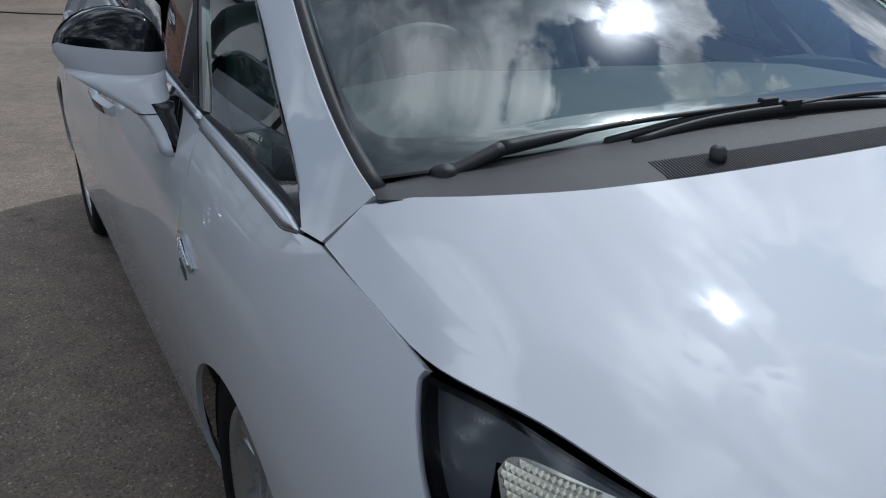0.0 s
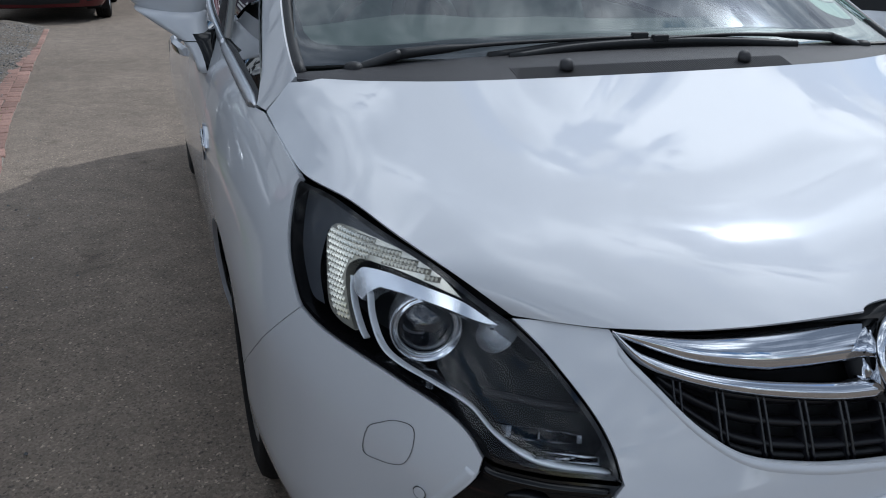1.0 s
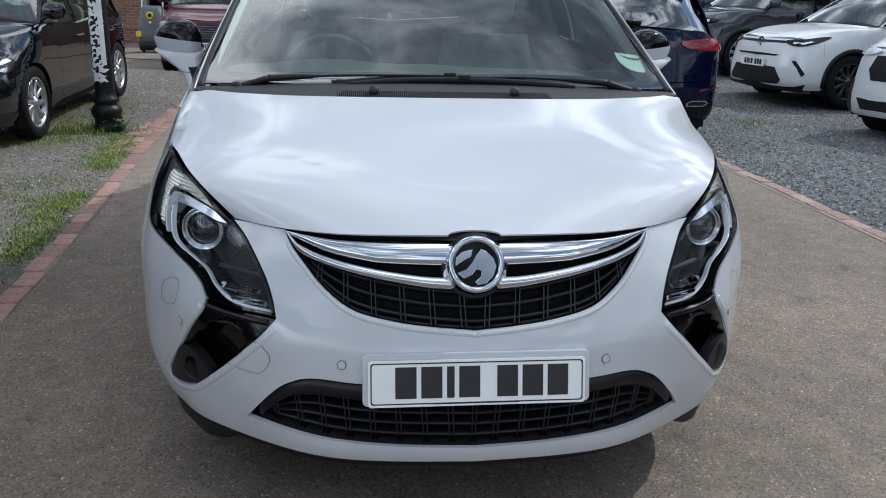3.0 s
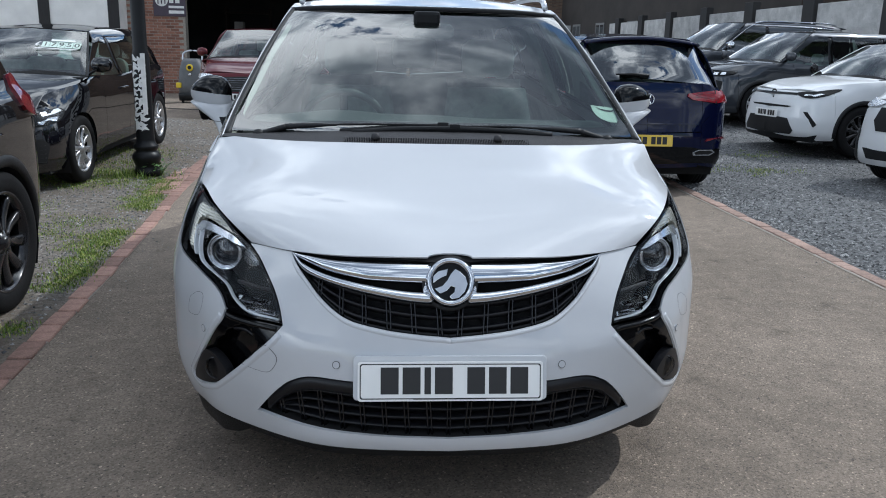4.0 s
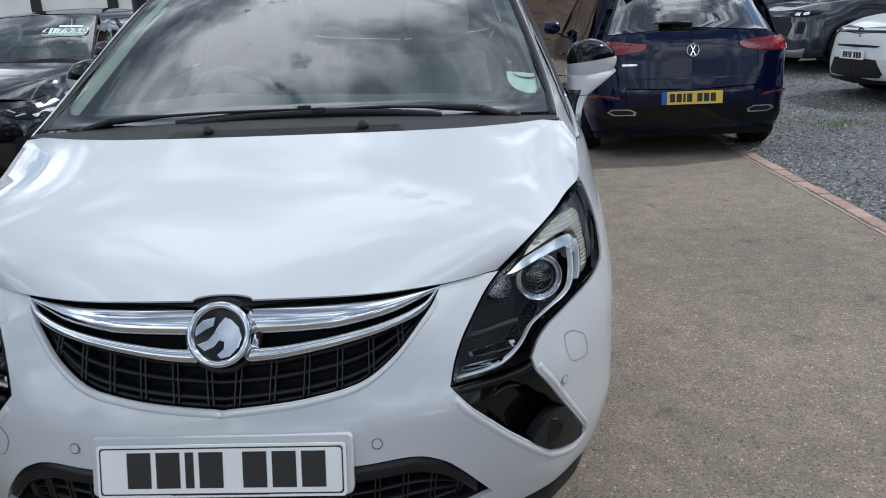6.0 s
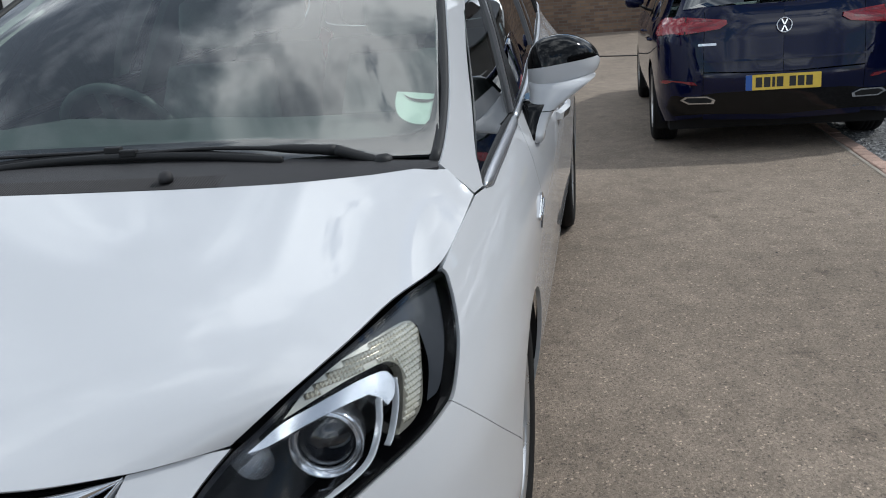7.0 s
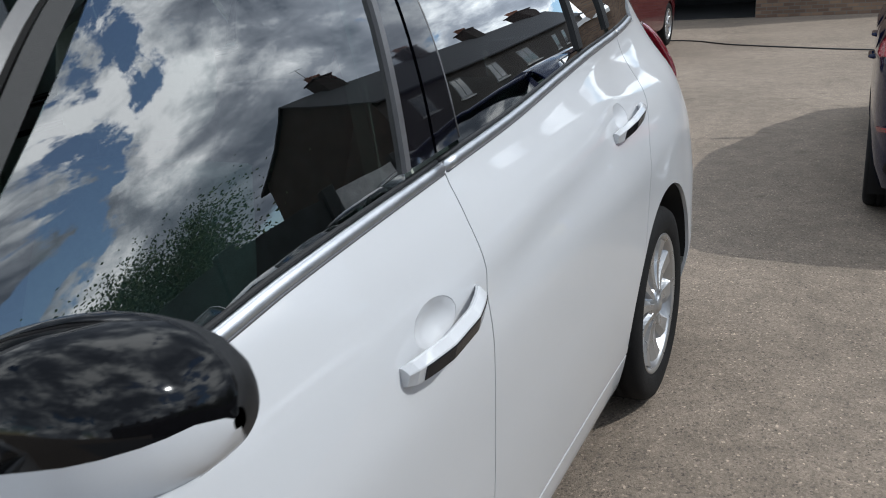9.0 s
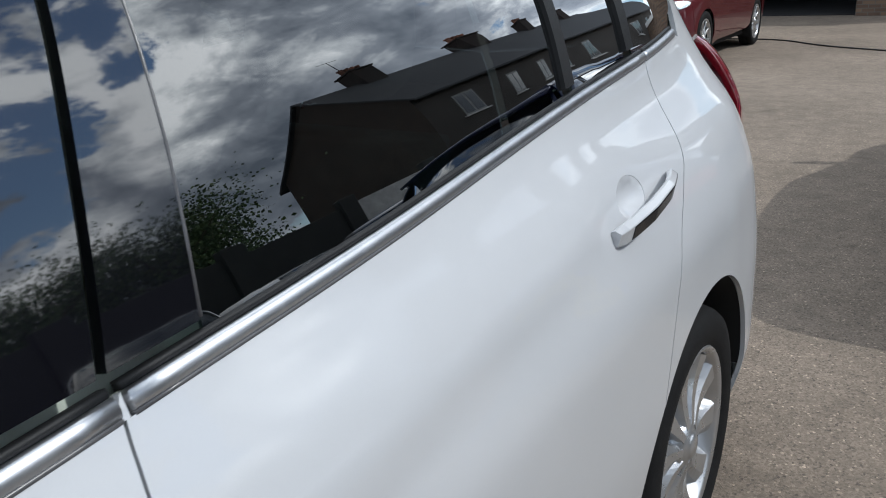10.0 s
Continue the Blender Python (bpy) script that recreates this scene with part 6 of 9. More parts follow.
for sg in (1, -1):
    jm = Matrix.Translation((sg * 0.222, 0.806, 1.046))
    part("washer_jet", loft([[(0.017 * k * math.cos(a) * 1.05, 0.014 * k * math.sin(a) + 0.004 * h * 40, h) for a in np.linspace(0, 2 * math.pi, 16, endpoint=False)] for k, h in ((0.85, -0.006), (0.85, 0.004), (0.74, 0.012), (0.45, 0.016), (0.1, 0.017))]), DARK_TRIM, car, "", jm)
    wp = new("wiper")
    wp.parent = car
    wp["label"] = "black wiper arm and blade at rest"

    piv = (sg * 0.652, 0.905, 1.044)
    part("pivot_cap", loft([[(piv[0] + k * math.cos(a), piv[1] + k * math.sin(a), piv[2] + h) for a in np.linspace(0, 2 * math.pi, 18, endpoint=False)] for k, h in ((0.020, -0.03), (0.021, 0.0), (0.019, 0.009), (0.012, 0.014), (0.001, 0.016))]), BLACK_PLASTIC, wp)
    knuckle = (sg * 0.553, 0.912, 1.070)
    arm = through_points([(piv[0] - sg * 0.004, piv[1], piv[2]), (sg * 0.605, 0.908, 1.055), knuckle], 5)
    part("arm_root", tube(arm, np.linspace(0.012, 0.014, len(arm)), 10, 0.8), BLACK_PLASTIC, wp)
    end = (0.030, 0.940, 1.083) if sg < 0 else (0.075, 0.925, 1.078)
    arm = through_points([knuckle, (sg * 0.43, 0.918, 1.077), (sg * 0.26, 0.928, 1.082), end], 8)
    part("arm", tube(arm, np.interp(np.linspace(0, 1, len(arm)), [0, 0.3, 0.42, 1], [0.0135, 0.011, 0.0055, 0.0045]), 10, 0.85), BLACK_PLASTIC, wp)
    part("clip", box_bm(-0.020, 0.020, -0.008, 0.008, -0.006, 0.010, 0.003), BLACK_PLASTIC, wp, m=Matrix.Translation(end))
    line = [(-0.355, 0.915, 1.056), (-0.16, 0.932, 1.070), (0.03, 0.940, 1.075), (0.22, 0.932, 1.070), (0.395, 0.905, 1.060)] if sg < 0 else [(0.44, 0.893, 1.056), (0.26, 0.915, 1.067), (0.075, 0.925, 1.071), (-0.13, 0.922, 1.067), (-0.31, 0.900, 1.054)]
    blade = through_points(line, 5)
    part("blade", tube(blade, 0.0065, 8, 1.5), BLACK_PLASTIC, wp)
    part("blade_rubber", tube(blade - [0, 0, 0.010], 0.003, 6), RUBBER, wp)

# ---- cabin, seen through the glass ----
cabin = new("cabin")
cabin.parent = car
cabin["label"] = "grey cabin with pale leather head rests"
dash = []
for x in np.linspace(-0.72, 0.72, 15):
    hump = 0.028 * math.exp(-((x + 0.38) / 0.20) ** 2) + 0.012 * math.exp(-(x / 0.15) ** 2)
    dash.append([(x, 0.96, 1.04), (x, 1.10, 1.055 + hump * 0.2), (x, 1.28, 1.075 + hump), (x, 1.42, 1.07 + hump), (x, 1.50, 1.03 + hump), (x, 1.53, 0.92), (x, 1.45, 0.70), (x, 1.40, 0.40)])
part("dashboard", loft(dash, closed=False, caps=False), DASH, cabin, "grey soft-touch dashboard")
part("floor_pan", box_bm(-0.82, 0.82, 1.0, 4.4, 0.25, 0.40), CLOTH, cabin)
part("bulkhead", box_bm(-0.70, 0.70, 0.95, 1.0, 0.40, 1.02), UNDER, cabin)
sw = Matrix.Translation((-0.37, 1.62, 1.005)) @ Euler((radians(-62), 0, 0)).to_matrix().to_4x4()
wheel_me = turned([(0.185 + 0.016 * math.cos(a), 0.016 * math.sin(a)) for a in np.linspace(0, 2 * math.pi, 10, endpoint=False)], 40, "Z", True)
st = part("steering_wheel", wheel_me, DASH, cabin, "grey steering wheel", sw)
part("wheel_hub", loft([[(0.075 * k * math.cos(a), 0.07 * k * math.sin(a), h) for a in np.linspace(0, 2 * math.pi, 20, endpoint=False)] for k, h in ((1.0, -0.03), (1.0, 0.01), (0.8, 0.025), (0.1, 0.03))]), DASH, st)
for a in (0, 180, 270):
    part("wheel_spoke", box_bm(0.06, 0.18, -0.018, 0.018, -0.012, 0.004, 0.004), DASH, st, m=pose(0, 0, 0, 0, 0, a))


def seat(x, y, z0, back=0.62):
    prof = rounded_rect(0.50, 0.16, 0.06)
    rings = []
    for t in np.linspace(0, 1, 9):
        w = 1.0 - 0.16 * t ** 2
        rings.append([(x + px * w * (1.0 + 0.05 * math.sin(math.pi * t)), y + 0.22 * t + py * (1 - 0.25 * t), z0 + 0.12 + back * t) for px, py in prof])
    b = part("seat_back", loft(rings), CLOTH, cabin, "grey cloth seat back")
    part("seat_cushion", slab(rounded_rect(0.50, 0.52, 0.08), 0.16, Matrix.Translation((x, y - 0.22, z0)), 0.04), CLOTH, cabin)
    head = [[(x + px * 0.27 / 0.5 * k, y + 0.22 + py * 0.8 * k + 0.03 * t, z0 + 0.15 + back + 0.03 + 0.19 * t) for px, py in prof] for t, k in ((0, 0.8), (0.12, 1.0), (0.5, 1.06), (0.88, 1.0), (1, 0.75))]
    part("head_rest", loft(head), LEATHER, b, "pale leather head rest")


for x in (-0.37, 0.37):
    seat(x, 2.15, 0.42)
for x in (-0.48, 0.0, 0.48):
    seat(x, 3.05, 0.44)
part("head_lining", patch(roof, np.array([(-0.97, 0.01), (0.97, 0.01), (0.97, 0.98), (-0.97, 0.98)]), (), 0.15, off=-0.035, thick=0), PALE_TRIM, cabin)
for sg in (1, -1):
    lining = outline_of([(2.16, 1.00), (3.2, 1.09), (4.6, 1.19)], [(4.6, 1.19), (4.7, 0.5), (4.3, 0.30)], [(4.3, 0.30), (2.2, 0.30)], [(2.2, 0.30), (2.16, 1.00)])
    part("door_lining", patch(mpv, lining, (), 0.12, off=-0.09, thick=0, side=sg), CLOTH, cabin)
    part("pillar_trim", patch(mpv, outline_of([(3.07, 1.10), (3.20, 1.53)], [(3.20, 1.53), (3.38, 1.53)], [(3.38, 1.53), (3.32, 1.10)], [(3.32, 1.10), (3.07, 1.10)]), (), 0.1, off=-0.05, thick=0.03, side=sg), PALE_TRIM, cabin, "pale pillar trim")
    part("pillar_trim", patch(mpv, outline_of([(1.60, 1.04), (1.80, 1.17), (2.138, 1.36), (2.47, 1.52)], [(2.47, 1.52), (2.60, 1.53)], [(2.60, 1.53), (2.30, 1.400), (2.03, 1.262), (1.66, 1.06)], [(1.66, 1.06), (1.60, 1.04)]), (), 0.1, off=-0.03, thick=0.02, side=sg), PALE_TRIM, cabin)
rm = Matrix.Translation((0.0, 1.72, 1.44)) @ Euler((radians(12), 0, 0)).to_matrix().to_4x4()
part("rear_view_mirror", slab(rounded_rect(0.25, 0.07, 0.03), 0.02, Euler((radians(90), 0, 0)).to_matrix().to_4x4(), 0.006), DASH, cabin, "", rm)
part("sensor_pod", box_bm(-0.06, 0.06, 1.66, 1.76, 1.46, 1.525, 0.015), LAMP_BLACK, cabin)

# paper permit in the corner of the screen
permit = outline_of([(0.838, 0.254), (0.986, 0.262)], [(0.986, 0.262), (0.988, 0.210), (0.965, 0.168), (0.912, 0.148), (0.860, 0.164), (0.838, 0.205), (0.838, 0.254)])
pm_ob = part("screen_permit", patch(screen, permit, (), 0.05, off=-0.013, thick=0.001, h=0.01), PAPER, car, "pale green paper permit behind the glass")
part("permit_fold", patch(screen, outline_of([(0.855, 0.246), (0.890, 0.234), (0.935, 0.236), (0.966, 0.250)], [(0.966, 0.250), (0.935, 0.226), (0.890, 0.225), (0.855, 0.246)]), (), 0.05, off=-0.0115, thick=0, h=0.01), INK, pm_ob)


# ---- the other parked cars ----
def coons(front, rear, side_edge, crown):
    """A bonnet skin between a leading edge, a rear edge and a side edge."""
    def surf(a, b):
        a, b = np.asarray(a, float), np.asarray(b, float)
        q, sg, bb = np.minimum(np.abs(a), 1.0), np.sign(a), np.clip(b, 0, 1)
        one = np.ones_like(q)
        p = front(q) * (1 - bb)[..., None] + rear(q) * bb[..., None]
        p = p + (side_edge(bb) - front(one) * (1 - bb)[..., None] - rear(one) * bb[..., None]) * (q ** 2.2)[..., None]
        p[..., 2] += crown * np.sin(np.pi * bb ** 0.8) * (1 - q ** 4)
        p[..., 0] += np.maximum(np.abs(a) - 1, 0) * 0.5
        p[..., 1] += (b - bb) * 0.8
        p[..., 2] += (b - bb) * 0.15
        p[..., 0] *= np.where(sg == 0, 1, sg)
        return p
    return surf


def ruled(edge, mid, power=2.3, run=(0.8, 0.3)):
    def surf(u, v):
        u, v = np.asarray(u, float), np.asarray(v, float)
        vv = np.clip(v, 0, 1)
        e, c = edge(vv), mid(vv)
        p = c + (e - c) * (np.abs(u) ** power)[..., None]
        p[..., 0] = u * e[..., 0]
        p[..., 1] += (v - vv) * run[0]
        p[..., 2] += (v - vv) * run[1]
        return p
    return surf


SCREENS = {}
BOX = np.array([(-0.995, 0.005), (0, 0.005), (0.995, 0.005), (0.995, 0.995), (0, 0.995), (-0.995, 0.995)])


def parked_car(name, label, paint, m, L=4.3, W=0.90, belt=0.93, roof_z=1.45, nose_z=0.72, scuttle_z=0.95, ys=1.15, yh=1.95, y_end=3.9, axles=(0.88, 3.48),
               wr=0.32, rim=None, spokes=10, rim_mat=None, cladding=False, glass_mat=None, rail=None, tail_lean=0.42, tail_z=0.95, lamps=(), mirror_mat=None, chrome_line=False, clear=0.19, rim_label="silver alloy wheel rim", belt_rise=0.05):
    """A parked car: nose towards -y, its middle at x = 0. lamps: pieces laid on nose and tail as (name, outline, material, stand-off, label)."""
    c = thing(name, label, "car", m)
    glass_mat = glass_mat or DARK_GLASS
    plan = [(0, 0), (0.35 * W, 0.012), (0.62 * W, 0.055), (0.82 * W, 0.14), (0.935 * W, 0.29), (0.985 * W, 0.56), (W, 1.0), (W, L * 0.5), (W, L - 1.0), (0.985 * W, L - 0.5),
            (0.945 * W, L - 0.23), (0.82 * W, L - 0.075), (0.5 * W, L - 0.012), (0, L)]
    probe, _ = spline(plan, 1200)
    sf, sr = W * 0.42, probe
    def side_prof(z_b, roof_top, tuck):
        return [(0.0, -0.16), (clear, -0.07), (0.38, -0.015), (0.62, 0.0), (z_b - 0.16, 0.0), (z_b - 0.05, -0.02), (z_b, -0.06), (z_b + 0.16, -0.125), (roof_top - 0.10, -0.125 - tuck), (roof_top - 0.03, -0.20 - tuck), (roof_top + 0.05, -0.36 - tuck)]
    nose = [(0.0, -0.2), (clear, -0.05), (0.30, -0.004), (0.45, 0.0), (0.58, -0.018), (nose_z - 0.06, -0.065), (nose_z, -0.12), (nose_z + 0.2, -0.35)]
    tail = [(0.0, -0.2), (clear, -0.07), (0.34, -0.012), (0.55, 0.0), (0.72, -0.02), (tail_z, -0.075), (tail_z + 0.10, -0.10 - tail_lean * 0.12), (roof_z - 0.05, -0.12 - tail_lean), (roof_z + 0.05, -0.2 - tail_lean)]
    sp = {0.0: nose, sf: nose, W * 0.95: nose, W * 0.55 + 1.2: side_prof(scuttle_z, roof_z, 0.08), W * 0.55 + L * 0.5: side_prof(belt, roof_z, 0.08), W * 0.55 + L - 0.85: side_prof(belt + belt_rise, roof_z, 0.10),
          W * 0.55 + L - 0.10: side_prof(belt + belt_rise, roof_z - 0.02, 0.14), probe - W * 0.45: tail, probe: tail}
    sh = Shell(plan, sp)
    at = sh.s_at_y
    S = {k: at(v) for k, v in dict(f=axles[0], r=axles[1], ys=ys, yh=yh, d1=axles[0] + 0.62, d2=(axles[0] + axles[1]) / 2 + 0.12, d3=axles[1] - 0.22, end=y_end).items()}
    S["c"] = sh.where[2]
    ra = wr + 0.035
    af, ar = (S["f"], wr - 0.01, ra), (S["r"], wr - 0.01, ra)
    bz = lambda s: np.interp(s, [S["ys"], S["d2"], S["r"], S["end"] + 0.6], [scuttle_z - 0.005, belt, belt + belt_rise * 0.7, belt + belt_rise])
    bl = lambda a, b, n=6: [(x, float(bz(x))) for x in np.linspace(a, b, n)]
    seam = S["f"] - ra - 0.04
    bon = [(S["c"], nose_z), (at(0.55), nose_z + (scuttle_z - nose_z) * 0.55), (S["ys"], scuttle_z - 0.01)]
    arch_f = lambda a0, a1: arch(af, a0, a1, 10)
    arch_r = lambda a0, a1: arch(ar, a0, a1, 10)
    tail_s = sh.length - W * 0.62
    panels = {
        "front_bumper": outline_of([(0, nose_z), (S["c"], nose_z)], [(S["c"], nose_z), (seam - 0.02, nose_z + 0.02)], [(seam - 0.02, nose_z + 0.02), (seam, 0.48), (S["f"] - ra, wr)], [(S["f"] - ra, wr), (S["f"] - ra - 0.01, clear)], [(S["f"] - ra - 0.01, clear), (S["c"], clear), (0, clear)]),
        "front_wing": outline_of([(S["c"], nose_z + 0.002), (at(0.55), bon[1][1]), (S["ys"], bon[2][1])], [(S["ys"], bon[2][1]), (S["d1"], float(bz(S["d1"])))] , [(S["d1"], float(bz(S["d1"]))), (S["d1"] + 0.02, 0.6), (S["d1"] + 0.05, clear + 0.06)], [(S["d1"] + 0.05, clear + 0.06), (S["f"] + ra + 0.005, clear)], arch_f(-12, 172), [(S["f"] - ra, wr + 0.04), (seam, 0.48), (seam - 0.02, nose_z + 0.02)], [(seam - 0.02, nose_z + 0.02), (S["c"], nose_z + 0.002)]),
        "front_door": outline_of(bl(S["d1"], S["d2"]), [(S["d2"], belt), (S["d2"] - 0.02, 0.6), (S["d2"] + 0.02, clear + 0.06)], [(S["d2"] + 0.02, clear + 0.06), (S["d1"] + 0.05, clear + 0.06)], [(S["d1"] + 0.05, clear + 0.06), (S["d1"] + 0.02, 0.6), (S["d1"], float(bz(S["d1"])))]),
        "rear_door": outline_of(bl(S["d2"], S["d3"] + 0.25), [(S["d3"] + 0.25, float(bz(S["d3"] + 0.25))), (S["d3"] + 0.16, 0.78), (S["r"] - ra * 0.60, wr - 0.01 + ra * 0.80)], flip(arch_r(127, 186)[0:]) [::-1], [(S["r"] - ra, clear + 0.08), (S["d2"] + 0.02, clear + 0.06)], [(S["d2"] + 0.02, clear + 0.06), (S["d2"] - 0.02, 0.6), (S["d2"], belt)]),
        "rear_quarter": outline_of(bl(S["d3"] + 0.25, S["end"] + 0.25), [(S["end"] + 0.25, float(bz(S["end"] + 0.25))), (tail_s, tail_z)], [(tail_s, tail_z), (tail_s, clear + 0.1)], [(tail_s, clear + 0.1), (S["r"] + ra + 0.01, clear + 0.02)], arch_r(-10, 127), [(S["r"] - ra * 0.60, wr - 0.01 + ra * 0.80), (S["d3"] + 0.16, 0.78), (S["d3"] + 0.25, float(bz(S["d3"] + 0.25)))]),
        "rear_bumper": outline_of([(tail_s, 0.62), (sh.length, 0.60)], [(sh.length, 0.60), (sh.length, clear + 0.06)], [(sh.length, clear + 0.06), (tail_s, clear + 0.08)], [(tail_s, clear + 0.08), (tail_s, 0.62)]),
        "tailgate": outline_of([(tail_s, tail_z), (sh.length, tail_z)], [(sh.length, tail_z), (sh.length, 0.606)], [(sh.length, 0.606), (tail_s, 0.626)], [(tail_s, 0.626), (tail_s, tail_z)]),
    }
    for side in (1, -1):
        for nm, line in panels.items():
            part(nm, patch(sh, shrink(line, 0.002), (), 0.09, side=side, name=nm, thick=0.01), paint, c)
        for (s0, z0, r) in (af, ar):
            yc = float(sh.plan(np.array(s0))[1])
            part("wheel_house", loft([[(side * x, yc + (r + 0.003) * math.cos(a), z0 + (r + 0.003) * math.sin(a)) for a in np.linspace(-0.5, math.pi + 0.5, 16)] for x in (W - 0.03, W - 0.32)] + [[(side * (W - 0.32), yc, z0)] * 16], closed=False, caps=False), UNDER, c)
            if cladding:
                lo = np.array(arch((s0, z0, r - 0.004), -10, 190, 24))
                hi = np.array(arch((s0, z0, r + 0.055), -10, 190, 24))
                part("arch_cladding", bar(sh, hi, lo, 0.001, 0.012, 4, side=side), BLACK_PLASTIC, c, "black plastic arch trim")
            w = wheel(c, side * (W - 0.015), yc, side, wr, rim or wr - 0.10, 0.20, spokes, rim_mat, label=rim_label)
        if cladding:
            q = np.array([(x, clear + 0.02) for x in np.linspace(S["f"] + ra, S["r"] - ra, 20)])
            part("sill_cladding", bar(sh, q, q + [0, 0.12], 0.001, 0.012, 4, side=side), BLACK_PLASTIC, c)
        # glass band: windscreen pillar to rear pillar
        top = lambda s: roof_z - 0.105 - 0.00 * s
        g0, g1 = S["ys"] + 0.10, S["end"]
        tops = [(S["yh"] + 0.02, roof_z - 0.10), (S["d2"], roof_z - 0.075), (S["r"], roof_z - 0.09), (g1, roof_z - 0.125)]
        tz = pchip([t[0] for t in tops], [t[1] for t in tops])
        cuts = [S["d2"] - 0.03, S["d3"] + 0.10]
        band = outline_of([(g0, float(bz(g0)) + 0.01), (S["d2"], belt + 0.01), (g1 + 0.02, float(bz(g1)) + 0.02)], [(g1 + 0.02, float(bz(g1)) + 0.02), (g1 + 0.01, (float(bz(g1)) + roof_z) / 2), (g1 - 0.16, roof_z - 0.12)], [t for t in tops[::-1][1:]], [(S["yh"] + 0.02, roof_z - 0.10), (g0, float(bz(g0)) + 0.01)])
        part("side_glass", patch(sh, band, (), 0.12, off=-0.004, thick=0.003, side=side), glass_mat, c, "dark side windows")
        outer = shrink(band, -0.035)
        inner = shrink(band, 0.004)
        rim_hi = outline_of([(S["ys"] - 0.01, scuttle_z), (S["d2"], belt), (g1 + 0.25, float(bz(g1 + 0.2)))], [(g1 + 0.25, float(bz(g1 + 0.2))), (g1 + 0.20, (float(bz(g1)) + roof_z) / 2 + 0.03), (g1 + 0.02, roof_z - 0.02)], [(g1 + 0.02, roof_z - 0.02), (S["r"], roof_z - 0.015), (S["d2"], roof_z - 0.01), (S["yh"] - 0.04, roof_z - 0.03)], [(S["yh"] - 0.04, roof_z - 0.03), (S["ys"] - 0.01, scuttle_z)])
        part("window_surround", patch(sh, rim_hi, [inner], 0.10, off=0.0, thick=0.01, side=side), paint, c)
        for cu in cuts:
            zz = np.linspace(float(bz(cu)) + 0.01, float(tz(cu)) + 0.01, 6)
            q = np.stack([cu + 0.03 * (zz - zz[0]), zz], -1)
            part("door_pillar", bar(sh, q + [0.045, 0], q - [0.045, 0], -0.002, 0.004, 3, side=side), BLACK_GLOSS, c)
        if chrome_line:
            q = np.array(tops)
            ln = through_points([(g0, float(bz(g0)) + 0.02)] + tops, 6)
            part("roof_line_trim", bar(sh, ln, ln + [0, 0.014], 0.002, 0.004, 3, side=side), CHROME, c, "bright window trim")
            ln = np.array(bl(g0, g1, 12))
            part("belt_trim", bar(sh, ln, ln + [0, 0.014], 0.002, 0.004, 3, side=side), CHROME, c)
        for hs in (S["d2"] - 0.16, S["d3"] + 0.10):
            q = np.stack([np.linspace(hs - 0.10, hs + 0.10, 10), np.full(10, belt - 0.13)], -1)
            part("door_handle", bar(sh, q, q + [0, 0.026], 0.002, 0.026, 5, 0.5, side=side), paint, c)
        # mirror
        mm = sh(np.array([S["d1"] - 0.16]), np.array([float(bz(S["d1"])) + 0.03]))[0]
        mir = part("door_mirror", loft([[(side * (mm[0] + x), mm[1] + dy + r * 0.9 * math.sin(a) * 0.7, mm[2] + 0.09 + r * math.cos(a)) for a in (np.linspace(0, 2 * math.pi, 14, endpoint=False) * -side)] for x, r, dy in ((0.02, 0.03, 0.0), (0.05, 0.065, 0.0), (0.12, 0.078, 0.01), (0.19, 0.066, 0.03), (0.215, 0.03, 0.04))]), mirror_mat or paint, c)
        part("mirror_stalk", loft([[(side * (mm[0] + x), mm[1] + 0.035 * math.sin(a), mm[2] + z + 0.016 * math.cos(a)) for a in (np.linspace(0, 2 * math.pi, 8, endpoint=False) * -side)] for x, z in ((-0.02, -0.01), (0.03, 0.02), (0.08, 0.05))]), BLACK_PLASTIC, mir)
        if rail is not None:
            yy = np.linspace(yh + 0.2, y_end - 0.1, 14)
            t = (yy - yy[0]) / (yy[-1] - yy[0])
            part("roof_rail", tube(np.stack([np.full(14, side * (W - 0.30)), yy, roof_z - 0.015 + 0.035 * np.minimum(1, np.minimum(t, 1 - t) * 10)], -1), 0.016, 7), rail, c)
    # bonnet, screens, roof
    fr_ = lambda q: sh(q * S["c"], np.full_like(q, nose_z))
    xe, _, ze = sh(np.array(S["ys"]), np.array(scuttle_z - 0.012))
    re_ = lambda q: np.stack([q * xe, ys - 0.10 * (1 - q ** 2), ze + 0.035 * (1 - q ** 3)], -1)
    sb = pchip([0, 0.45, 1.0], [sh(np.array(s), np.array(z)) for s, z in bon])
    bonnet_s = coons(fr_, re_, sb, 0.045)
    part("bonnet", patch(bonnet_s, BOX, (), 0.09, thick=0.02), paint, c)
    e0, e1 = sh(np.array(S["ys"] - 0.005), np.array(scuttle_z)), sh(np.array(S["yh"] - 0.04), np.array(roof_z - 0.03))
    se = pchip([0, 0.5, 1], [e0, (e0 + e1) / 2 + [0.008, -0.012, 0.012], e1])
    me_ = pchip([0, 0.5, 1], [(0, ys - 0.09, ze + 0.03), (0, (ys + yh) / 2 - 0.08, (ze + roof_z) / 2 + 0.05), (0, yh - 0.06, roof_z + 0.0)])
    scr = ruled(se, me_)
    SCREENS[c.name] = scr
    w_ = part("windscreen", patch(scr, BOX * [0.97, 0.97] + [0, 0.02], (), 0.10, off=-0.003, thick=0), CAR_GLASS, c, "windscreen")
